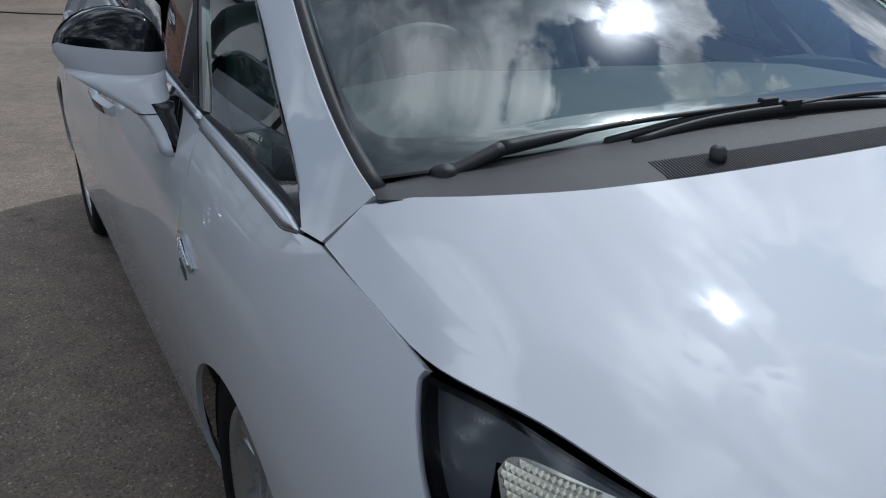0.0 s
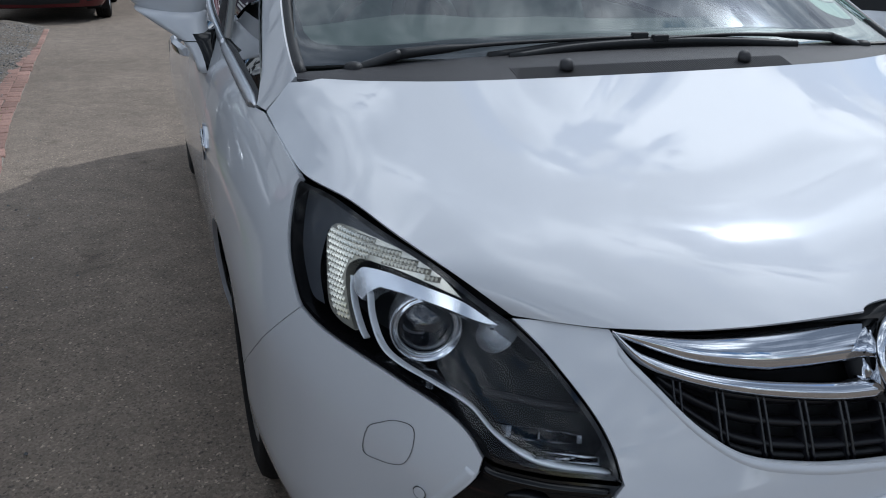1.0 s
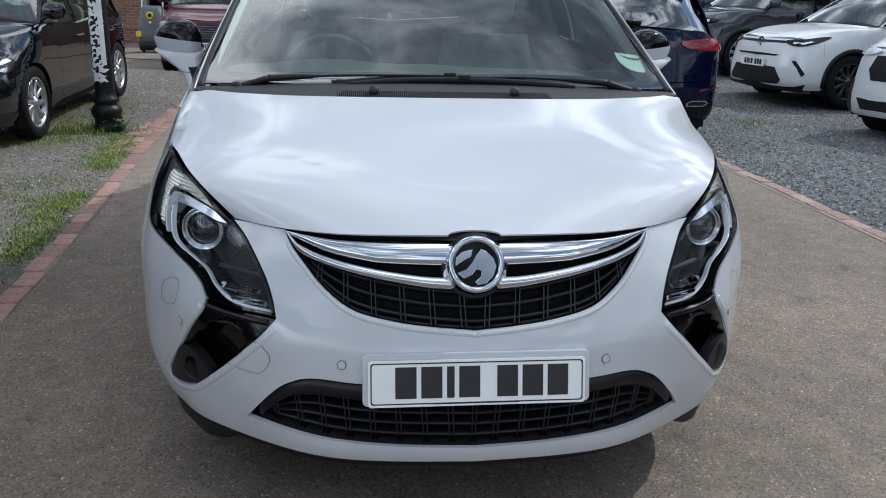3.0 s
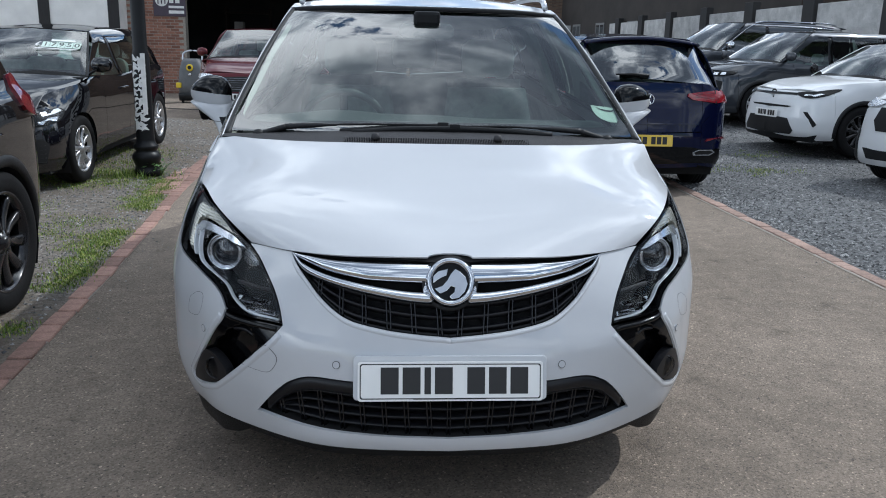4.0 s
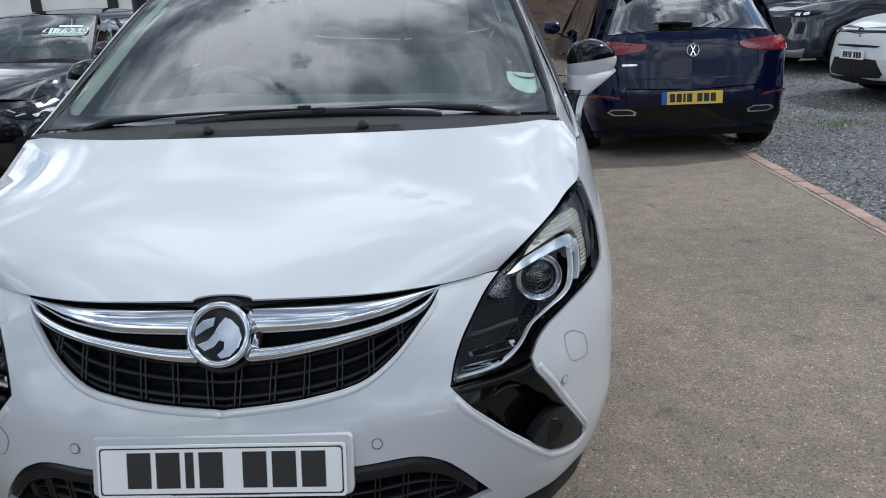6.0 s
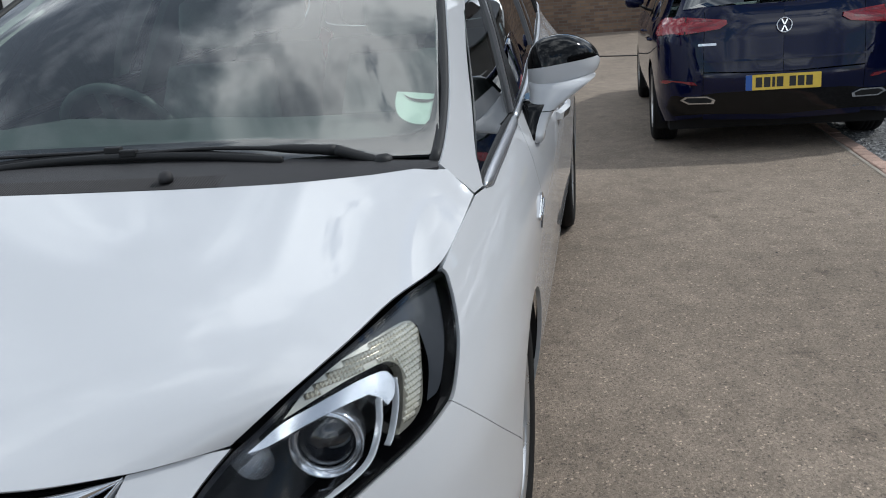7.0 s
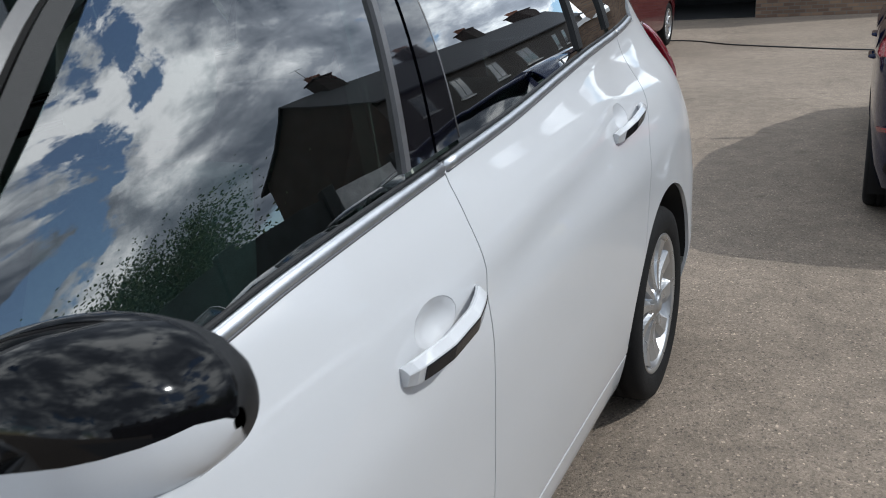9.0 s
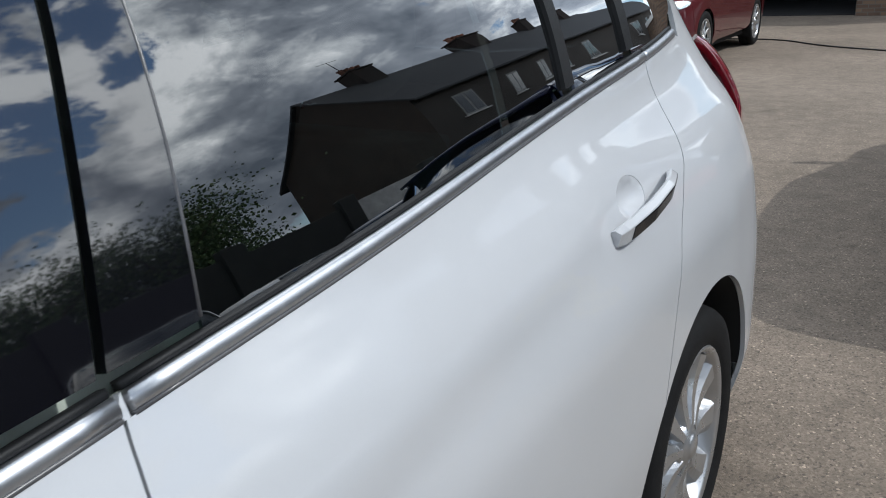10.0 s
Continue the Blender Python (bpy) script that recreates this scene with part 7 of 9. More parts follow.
    part("screen_border", patch(scr, BOX, [BOX[[0, 2, 3, 5]] * [0.90, 0.84] + [0, 0.11]], 0.12, off=-0.006, thick=0), LAMP_BLACK, w_)
    ry1 = sh(np.array(S["end"] + 0.02), np.array(roof_z - 0.02))
    rm1 = sh(np.array(S["d2"]), np.array(roof_z - 0.01))
    rs = ruled(pchip([0, 0.5, 1], [e1, rm1, ry1]), pchip([0, 0.5, 1], [(0, yh - 0.06, roof_z), (0, (yh + y_end) / 2, roof_z + 0.035), (0, y_end + 0.10, roof_z - 0.005)]), 2.6)
    part("roof", patch(rs, BOX, (), 0.10, thick=0.02), paint, c)
    t0 = sh(np.array(S["end"] + 0.24), np.array(belt + belt_rise * 0.9))
    t1 = sh(np.array(tail_s), np.array(tail_z))
    tz0 = sh(np.array(sh.length), np.array(tail_z))
    rear_e = pchip([0, 1], [ry1 + [0.03, 0.03, -0.02], t0 * 0.7 + t1 * 0.3 + [0.01, 0.0, 0.0]])
    rear_m = pchip([0, 0.5, 1], [(0, y_end + 0.13, roof_z - 0.015), (0, (y_end + 0.12 + tz0[1]) / 2 + 0.03, (roof_z + tz0[2]) / 2), tuple(tz0)])
    rsf = ruled(rear_e, rear_m, 3.0, (0.4, -0.5))
    part("rear_screen", patch(rsf, BOX[::-1] * [0.95, 0.86] + [0, 0.07], (), 0.10, off=0.002, thick=0), glass_mat, c, "dark rear screen")
    part("tailgate_upper", patch(rsf, BOX, [BOX[[0, 2, 3, 5]] * [0.93, 0.82] + [0, 0.09]], 0.10, thick=0.01), paint, c)
    sp_e = [[(x, y_end + 0.02 + dy + 0.0, roof_z - 0.01 + dz - 0.05 * (x / (0.62 * W)) ** 2) for dy, dz in ((-0.08, 0.012), (0.10, 0.008), (0.19, -0.012), (0.18, -0.03), (0.06, -0.03))] for x in np.linspace(-0.64 * W, 0.64 * W, 13)]
    part("roof_spoiler", loft(sp_e), paint, c)
    part("rear_wiper", tube([(0.0, tz0[1] - 0.02, tail_z + 0.06), (0.14, tz0[1] - 0.04, tail_z + 0.075), (0.32, tz0[1] - 0.05, tail_z + 0.07)], [0.02, 0.012, 0.007], 8), BLACK_PLASTIC, c)
    part("underbody", box_bm(-W + 0.12, W - 0.12, 0.25, L - 0.25, clear - 0.02, clear + 0.14), UNDER, c)
    part("scuttle_panel", box_bm(-xe + 0.03, xe - 0.03, ys - 0.12, ys + 0.10, ze - 0.10, ze + 0.006, 0.01), BLACK_PLASTIC, c)
    part("wiper_blade", tube([(-0.55, ys - 0.02, ze + 0.02), (0.0, ys - 0.04, ze + 0.05), (0.45, ys - 0.01, ze + 0.04)], 0.009, 6), BLACK_PLASTIC, c)
    cab = part("dashboard", box_bm(-W + 0.18, W - 0.18, ys + 0.15, ys + 0.60, 0.40, scuttle_z + 0.02, 0.05), DASH, c)
    for x, y in ((-0.36, yh + 0.30), (0.36, yh + 0.30), (-0.36, yh + 1.15), (0.36, yh + 1.15)):
        part("seat_back", slab(rounded_rect(0.46, 0.62, 0.10), 0.12, Matrix.Translation((x, y, 0.75)) @ Euler((radians(80), 0, 0)).to_matrix().to_4x4(), 0.03), CLOTH, c)
        part("head_rest", slab(rounded_rect(0.24, 0.16, 0.05), 0.09, Matrix.Translation((x, y + 0.10, 1.15)) @ Euler((radians(82), 0, 0)).to_matrix().to_4x4(), 0.03), CLOTH, c)
    for nm, line, mat, off, lab, where in lamps:
        for side in ((1, -1) if where != "mid" else (1,)):
            ln = np.array([(sh.length - a, z) for a, z in line]) if where.startswith("tail") else np.array(line, float)
            lm = patch(sh, shrink(ln, 0.0), (), 0.04, off=off + 0.006, thick=abs(off) + 0.014, side=side)
            part(nm, lm, mat, c, lab)
    return c, sh


def car_plate(c, y, z, mat, lean, face, label, marks=True, width=0.52):
    """A number plate with plain bars for its characters. face: -1 on the nose, 1 on the tail."""
    m = Matrix.Translation((0, y, z)) @ Euler((radians(lean), 0, 0 if face < 0 else math.pi)).to_matrix().to_4x4()
    pl = part("number_plate", slab(rounded_rect(width, 0.111, 0.008), 0.004, Euler((radians(90), 0, 0)).to_matrix().to_4x4()), mat, c, label, m)
    x = -0.19
    for w in (0.045, 0.045, 0.02, 0.045, 0.0, 0.045, 0.045, 0.045):
        if w:
            part("character_bar", box_bm(x, x + w, -0.0052, -0.003, -0.036, 0.036), INK, pl)
        x += w + 0.012 if w else 0.030
    return pl
BLACK_PAINT = material("black_car_paint", (0.004, 0.004, 0.0055), 0.3, specular=0.0, coat=1.0, coat_ior=1.75, fine=0.15, fine_scale=900.0)
NAVY_PAINT = material("navy_car_paint", (0.0022, 0.0045, 0.028), 0.3, metal=0.2, specular=0.0, coat=1.0, coat_ior=1.4, fine=0.15, fine_scale=900.0)
GREY_PAINT = material("dark_grey_car_paint", (0.042, 0.046, 0.054), 0.35, metal=0.3, specular=0.0, coat=1.0, coat_ior=1.5, fine=0.15, fine_scale=900.0)
RED_PAINT = material("dark_red_car_paint", (0.10, 0.018, 0.022), 0.35, metal=0.3, specular=0.0, coat=1.0, coat_ior=1.4, fine=0.15, fine_scale=900.0)
WHITE_PAINT_2 = material("clean_white_car_paint", (0.70, 0.71, 0.72), 0.5, coat=1.0, fine=0.02, fine_scale=900.0, vary=0.01)

RED_DARK = material("dark_red_lens", (0.26, 0.008, 0.016), 0.12, coat=0.6, vary=0.25, scale=30.0)
# navy hatchback, tail towards the people carrier
NAVY_LAMPS = (
    ("tail_lamp", [(0.40, 0.990), (0.395, 0.962), (0.45, 0.930), (0.70, 0.903), (0.98, 0.895), (1.05, 0.91), (1.05, 0.99), (0.97, 1.020), (0.70, 1.020)], RED_DARK, 0.012, "dark red tail lamp", "tail"),
    ("lamp_strip", [(0.47, 0.955), (0.68, 0.938), (0.68, 0.950), (0.47, 0.967)], RED_LENS, 0.015, "", "tail"),
    ("lamp_strip", [(0.72, 0.935), (0.98, 0.925), (0.98, 0.940), (0.72, 0.948)], RED_LENS, 0.015, "", "tail"),
    ("lamp_strip", [(0.50, 0.985), (0.68, 0.985), (0.68, 1.000), (0.52, 1.000)], RED_LENS, 0.015, "", "tail"),
    ("lamp_split", [(0.694, 0.900), (0.704, 0.900), (0.704, 1.021), (0.694, 1.021)], INK, 0.015, "", "tail"),
    ("rear_reflector", [(0.60, 0.535), (0.90, 0.545), (0.92, 0.565), (0.84, 0.572), (0.62, 0.558)], RED_LENS, 0.016, "red bumper reflector", "tail"),
    ("diffuser", [(0.0, 0.30), (0.80, 0.30), (0.86, 0.36), (0.80, 0.455), (0.40, 0.475), (0.0, 0.478)], BLACK_GLOSS, 0.006, "black rear diffuser", "tail"),
    ("exhaust_trim", [(0.48, 0.395), (0.66, 0.395), (0.72, 0.425), (0.68, 0.452), (0.53, 0.452), (0.47, 0.425)], CHROME, 0.018, "chrome exhaust surround", "tail"),
    ("exhaust_mouth", [(0.50, 0.405), (0.65, 0.405), (0.695, 0.426), (0.665, 0.442), (0.535, 0.442), (0.49, 0.425)], UNDER, 0.020, "", "tail"),
    ("plate_recess", [(0.0, 0.465), (0.38, 0.468), (0.33, 0.60), (0.0, 0.605)], NAVY_PAINT, 0.002, "", "tail"),
    ("bumper_fold", [(0.0, 0.690), (0.52, 0.692), (0.60, 0.70), (0.66, 0.77), (0.63, 0.775), (0.57, 0.715), (0.50, 0.706), (0.0, 0.704)], NAVY_PAINT, 0.016, "", "tail"),
)
navy, nsh = parked_car("hatchback", "navy blue hatchback with a yellow rear number plate", NAVY_PAINT, pose(2.38, 5.72 + 4.27, 0, 0, 0, 180), L=4.27, W=0.90, belt=0.95, roof_z=1.535, nose_z=0.74, scuttle_z=0.98, ys=1.2, yh=1.95, y_end=3.72,
                       axles=(0.86, 3.47), wr=0.325, spokes=10, lamps=NAVY_LAMPS, tail_lean=0.26, tail_z=1.09, belt_rise=0.06)
car_plate(navy, 4.27 + 0.006, 0.535, PLATE_YELLOW, -4, 1, "yellow rear number plate with dark characters")
part("plate_band", box_bm(-0.26, -0.215, -0.0056, -0.003, -0.055, 0.055), material("plate_blue", (0.02, 0.10, 0.40), 0.4, vary=0.1), navy, "", Matrix.Translation((0, 4.276, 0.535)) @ Euler((radians(-4), 0, math.pi)).to_matrix().to_4x4())
gb = part("tail_badge", turned([(0.050, 0.0), (0.056, 0.008), (0.052, 0.013), (0.046, 0.008), (0.045, 0.0)], 36, "Y"), CHROME, navy, "round chrome tailgate badge", pose(0, 4.232, 0.93, 9))
for a in (-24, 24, 155, 205):
    part("badge_bar", box_bm(-0.004, 0.004, 0.004, 0.010, 0.004, 0.046), CHROME, gb, m=pose(0, 0, 0, 0, a, 0))
part("model_badge", patch(nsh, np.array([(nsh.length - q, z) for q, z in ((0.47, 0.815), (0.60, 0.815), (0.60, 0.832), (0.47, 0.832))]), (), 0.03, off=0.004, thick=0.006), CHROME, navy)
part("roof_aerial", loft([[(r * math.cos(a), 3.55 + 0.05 * t + 1.6 * r * math.sin(a), 1.475 + 0.075 * t) for a in np.linspace(0, 2 * math.pi, 8, endpoint=False)] for t, r in ((0, 0.028), (0.5, 0.014), (1.0, 0.006))]), BLACK_PLASTIC, navy)

# black hatchback with a price on its screen
STICKER_WHITE = material("white_lettering", (0.75, 0.77, 0.76), 0.5, vary=0.05)
HATCH_LAMPS = (
    ("head_lamp", through_points([(0.50, 0.665), (0.62, 0.615), (0.80, 0.60), (1.02, 0.63), (1.16, 0.70), (1.10, 0.735), (0.85, 0.715), (0.60, 0.69)], 3, True), LAMP_BLACK, 0.006, "slim dark head lamp with bright edges", "nose"),
    ("lamp_blade", [(0.56, 0.684), (0.85, 0.712), (1.10, 0.730), (1.12, 0.708), (0.98, 0.690), (0.86, 0.682), (0.62, 0.660)], BRIGHT_TRIM, 0.009, "", "nose"),
    ("lamp_blade", [(0.62, 0.632), (0.80, 0.614), (0.98, 0.634), (1.03, 0.668), (0.90, 0.662), (0.68, 0.650)], LAMP_CHROME, 0.009, "", "nose"),
    ("lamp_lens", through_points([(0.52, 0.66), (0.64, 0.62), (0.80, 0.607), (1.0, 0.635), (1.13, 0.70), (1.08, 0.725), (0.85, 0.708), (0.60, 0.685)], 3, True), LENS, 0.012, "", "nose"),
    ("side_intake", [(0.56, 0.28), (0.80, 0.28), (0.84, 0.44), (0.78, 0.50), (0.60, 0.46)], UNDER, 0.005, "black side intake", "nose"),
    ("radiator_grille", [(0.0, 0.24), (0.40, 0.26), (0.46, 0.45), (0.42, 0.62), (0.0, 0.64)], UNDER, 0.005, "wide black grille", "nose"),
)
hatch, hsh = parked_car("hatchback", "glossy black hatchback with a sale price on its windscreen", BLACK_PAINT, pose(-3.93, 5.12, 0.005, 1.6, 0, -1.0), L=4.03, W=0.87, belt=0.93, roof_z=1.42, nose_z=0.75, scuttle_z=0.98, ys=1.22, yh=1.98, y_end=3.55,
                        axles=(0.82, 3.38), wr=0.32, spokes=10, lamps=HATCH_LAMPS, glass_mat=CAR_GLASS, tail_lean=0.40)
for k in range(5):
    zz = 0.29 + 0.036 * k
    q = np.stack([np.linspace(0.58, 0.80, 6), np.full(6, zz)], -1)
    for sg in (1, -1):
        part("intake_slat", bar(hsh, q, q + [0, 0.010], 0.006, 0.006, 3, side=sg), BLACK_PLASTIC, hatch)
scr = SCREENS[hatch.name]


def on_screen(u, v):
    """A place on the hatchback's windscreen, x along it and y up it."""
    u, v = np.array(u), np.array(v)
    p = scr(u, v)
    right, up = scr(u + 0.02, v) - scr(u - 0.02, v), scr(u, v + 0.02) - scr(u, v - 0.02)
    out = np.cross(right, up)
    out /= np.linalg.norm(out)
    up = np.cross(out, (1.0, 0.12, 0.0))
    up /= np.linalg.norm(up)
    right = np.cross(up, out)
    m = Matrix.Identity(4)
    for k, w in enumerate((right, up, out, p + out * 0.004)):
        m.col[k] = (*w, 0.0 if k < 3 else 1.0)
    return m


pm = on_screen(0.60, 0.56) @ Matrix.Scale(0.88, 4)
for k, mark in enumerate("\u00a317950"):
    at_x = -0.235 + 0.084 * k
    if k:
        part("price_tile", slab(rounded_rect(0.079, 0.125, 0.006), 0.001), PAPER, hatch, "pale price tile", pm @ Matrix.Translation((at_x, 0, 0)))
    digit = bpy.data.curves.new("digit", "FONT")
    digit.body, digit.size, digit.extrude, digit.align_x, digit.align_y = mark, 0.125, 0.0004, "CENTER", "CENTER"
    digit.materials.append(INK if k else STICKER_WHITE)
    ob = new("price_digit", digit)
    ob.parent = hatch
    ob.matrix_basis = pm @ Matrix.Translation((at_x, 0, 0.003))
part("price_bar", slab(rounded_rect(0.26, 0.042, 0.004), 0.001), STICKER_WHITE, hatch, "", pm @ Matrix.Translation((0.02, 0.105, 0)))
part("price_bar", slab(rounded_rect(0.46, 0.014, 0.002), 0.001), STICKER_WHITE, hatch, "", pm @ Matrix.Translation((-0.02, -0.09, 0)))

# black sport utility car, its tail beside the path
SUV_LAMPS = (
    ("tail_lamp", through_points([(0.45, 0.98), (0.75, 0.95), (1.02, 0.96), (1.16, 1.02), (1.12, 1.16), (1.04, 1.17), (0.98, 1.06), (0.70, 1.05), (0.47, 1.05)], 3, True), RED_LENS, 0.010, "red tail lamp", "tail"),
)
parked_car("sport_utility_car", "black sport utility car with black alloy wheels", BLACK_PAINT, pose(-2.985, -1.66, 0), L=4.42, W=0.92, belt=1.02, roof_z=1.62, nose_z=0.86, scuttle_z=1.08, ys=1.25, yh=2.05, y_end=3.85, axles=(0.88, 3.66), wr=0.36, rim=0.255,
           spokes=10, rim_mat=DARK_ALLOY, rim_label="gloss black alloy wheel rim", cladding=True, lamps=SUV_LAMPS, tail_lean=0.34, tail_z=1.12, clear=0.24, belt_rise=0.08)

# dark red car by the garage
RED_LAMPS = (
    ("head_lamp", through_points([(0.52, 0.80), (0.66, 0.76), (0.88, 0.765), (1.08, 0.81), (1.04, 0.84), (0.80, 0.845), (0.60, 0.835)], 3, True), LAMP_CHROME, 0.010, "clear head lamp", "nose"),
    ("radiator_grille", [(0.0, 0.56), (0.38, 0.57), (0.47, 0.70), (0.44, 0.80), (0.0, 0.815)], BLACK_PLASTIC, 0.008, "black mesh grille", "nose"),
    ("lower_grille", [(0.0, 0.27), (0.55, 0.28), (0.60, 0.40), (0.0, 0.41)], UNDER, 0.005, "", "nose"),
    ("side_intake", [(0.66, 0.30), (0.84, 0.31), (0.86, 0.48), (0.72, 0.46)], UNDER, 0.005, "", "nose"),
)
red, rsh = parked_car("sport_utility_car", "dark red sport utility car parked before the garage", RED_PAINT, pose(-2.55, 12.15, 0), L=4.45, W=0.93, belt=1.05, roof_z=1.64, nose_z=0.87, scuttle_z=1.10, ys=1.25, yh=2.05, y_end=3.9, axles=(0.88, 3.60), wr=0.35,
                      spokes=10, lamps=RED_LAMPS, glass_mat=CAR_GLASS, clear=0.22)
car_plate(red, -0.018, 0.48, PLATE_WHITE, -3, -1, "white front number plate with dark characters")
for k in range(6):
    q = np.stack([np.linspace(-0.40, 0.40, 16), np.full(16, 0.60 + 0.036 * k)], -1)
    part("grille_bar", bar(rsh, q, q + [0, 0.008], 0.010, 0.006, 3), CHROME, red)

# the eastern row, noses towards the drive
XO_LAMPS = (
    ("head_lamp", through_points([(0.50, 0.835), (0.62, 0.79), (0.80, 0.785), (1.02, 0.83), (1.22, 0.90), (1.10, 0.90), (0.84, 0.868), (0.62, 0.858)], 3, True), LAMP_BLACK, 0.008, "dark slanted head lamp", "nose"),
    ("lamp_blade", [(0.64, 0.81), (0.82, 0.805), (0.96, 0.835), (0.90, 0.84), (0.80, 0.822), (0.66, 0.825)], LAMP_CHROME, 0.012, "", "nose"),
    ("badge_strip", [(0.0, 0.80), (0.50, 0.815), (0.52, 0.84), (0.0, 0.835)], BLACK_GLOSS, 0.006, "gloss black nose strip", "nose"),
    ("upper_slot", [(0.0, 0.640), (0.40, 0.645), (0.46, 0.665), (0.0, 0.672)], UNDER, 0.004, "", "nose"),
    ("lower_grille", [(0.0, 0.27), (0.52, 0.29), (0.56, 0.34), (0.44, 0.50), (0.0, 0.515)], BLACK_PLASTIC, 0.004, "black lower grille", "nose"),
    ("corner_slit", [(0.84, 0.40), (0.88, 0.44), (0.74, 0.60), (0.68, 0.60)], UNDER, 0.004, "black corner slit", "nose"),
    ("chin", [(0.0, 0.20), (0.86, 0.20), (0.90, 0.30), (0.0, 0.285)], BLACK_PLASTIC, 0.008, "", "nose"),
)
xo, xsh = parked_car("crossover", "white crossover with black arches on grey gravel", WHITE_PAINT_2, pose(5.27, 9.30, 0.045, 0, 0, -82), L=4.36, W=0.90, belt=1.00, roof_z=1.54, nose_z=0.87, scuttle_z=1.05, ys=1.25, yh=2.0, y_end=3.7, axles=(0.88, 3.52),
                     wr=0.345, rim=0.235, spokes=10, rim_mat=DARK_ALLOY, rim_label="black alloy wheel rim", cladding=True, lamps=XO_LAMPS, glass_mat=CAR_GLASS, clear=0.22, belt_rise=0.12, mirror_mat=BLACK_GLOSS)
car_plate(xo, -0.012, 0.55, PLATE_WHITE, 0, -1, "white front number plate with dark characters")
part("nose_badge", turned([(0.040, 0.0), (0.058, -0.010), (0.062, 0.0)], 28, "Y"), BLACK_GLOSS, xo, "", pose(0, 0.085, 0.82))
GX_LAMPS = (
    ("head_lamp", through_points([(0.46, 0.86), (0.62, 0.83), (0.84, 0.84), (1.08, 0.88), (1.02, 0.905), (0.80, 0.90), (0.56, 0.895)], 3, True), LAMP_BLACK, 0.010, "slim dark head lamp", "nose"),
    ("lamp_blade", [(0.60, 0.846), (0.70, 0.842), (0.72, 0.878), (0.62, 0.878)], LAMP_CHROME, 0.013, "", "nose"),
    ("lamp_blade", [(0.76, 0.846), (0.86, 0.850), (0.88, 0.886), (0.78, 0.882)], LAMP_CHROME, 0.013, "", "nose"),
    ("radiator_grille", [(0.0, 0.52), (0.50, 0.54), (0.58, 0.70), (0.50, 0.82), (0.0, 0.835)], BLACK_PLASTIC, 0.006, "black grille", "nose"),
    ("lamp_pod", [(0.66, 0.58), (0.80, 0.58), (0.82, 0.74), (0.70, 0.76)], LAMP_BLACK, 0.008, "", "nose"),
    ("chin", [(0.0, 0.22), (0.80, 0.22), (0.84, 0.36), (0.0, 0.38)], TRIM_SILVER, 0.006, "", "nose"),
)
parked_car("crossover", "dark grey crossover with black arches", GREY_PAINT, pose(5.22, 12.40, 0.19, 0, 0, -78), L=4.45, W=0.91, belt=1.02, roof_z=1.62, nose_z=0.91, scuttle_z=1.08, ys=1.25, yh=2.05, y_end=3.85, axles=(0.88, 3.58),
           wr=0.35, spokes=10, cladding=True, lamps=GX_LAMPS, glass_mat=CAR_GLASS, clear=0.22, belt_rise=0.09)
parked_car("estate_car", "dark grey estate car with bright window trim and roof rails", GREY_PAINT, pose(5.08, 14.75, 0.31, 0, 0, -77), L=4.75, W=0.92, belt=1.10, roof_z=1.73, nose_z=0.96, scuttle_z=1.15, ys=1.2, yh=2.0, y_end=4.3, axles=(0.92, 3.72),
           wr=0.35, spokes=10, lamps=GX_LAMPS[:2], rail=CHROME, chrome_line=True, clear=0.22, belt_rise=0.05, mirror_mat=CHROME)
WX_LAMPS = (
    ("head_lamp", through_points([(0.50, 0.90), (0.66, 0.86), (0.88, 0.87), (1.06, 0.93), (0.98, 0.95), (0.76, 0.935), (0.56, 0.925)], 3, True), LAMP_CHROME, 0.010, "clear head lamp", "nose"),
    ("radiator_grille", [(0.0, 0.60), (0.52, 0.61), (0.58, 0.72), (0.52, 0.86), (0.0, 0.87)], BLACK_PLASTIC, 0.008, "black mesh grille", "nose"),
    ("lower_grille", [(0.0, 0.30), (0.58, 0.31), (0.66, 0.42), (0.0, 0.43)], BLACK_PLASTIC, 0.006, "", "nose"),
    ("corner_trim", [(0.76, 0.28), (0.92, 0.30), (0.94, 0.50), (0.84, 0.60), (0.80, 0.44)], BLACK_PLASTIC, 0.010, "black corner trim", "nose"),
)
wx, wsh = parked_car("sport_utility_car", "white sport utility car with a black grille", WHITE_PAINT_2, pose(5.25, 5.85, 0, 0, 0, -66), L=4.5, W=0.92, belt=1.06, roof_z=1.66, nose_z=0.93, scuttle_z=1.10, ys=1.25, yh=2.05, y_end=3.95, axles=(0.88, 3.60),
                     wr=0.36, spokes=10, cladding=True, lamps=WX_LAMPS, clear=0.24)
car_plate(wx, -0.016, 0.52, PLATE_WHITE, -3, -1, "white front number plate with dark characters")


# ---- yard: gravel, edging, grass ----
rng = np.random.default_rng(7)
STONE = material("grey_chippings", (0.20, 0.20, 0.205), 0.85, fine=0.3, fine_scale=90.0)
_nt = STONE.node_tree
_rnd = ramp(_nt, _nt.nodes.new("ShaderNodeNewGeometry").outputs["Random Per Island"], [(0.0, (0.04, 0.041, 0.043)), (0.5, (0.15, 0.15, 0.15)), (0.85, (0.27, 0.268, 0.262)), (1.0, (0.46, 0.455, 0.445))])
_nt.links.new(_rnd, _nt.nodes["Principled BSDF"].inputs["Base Color"])


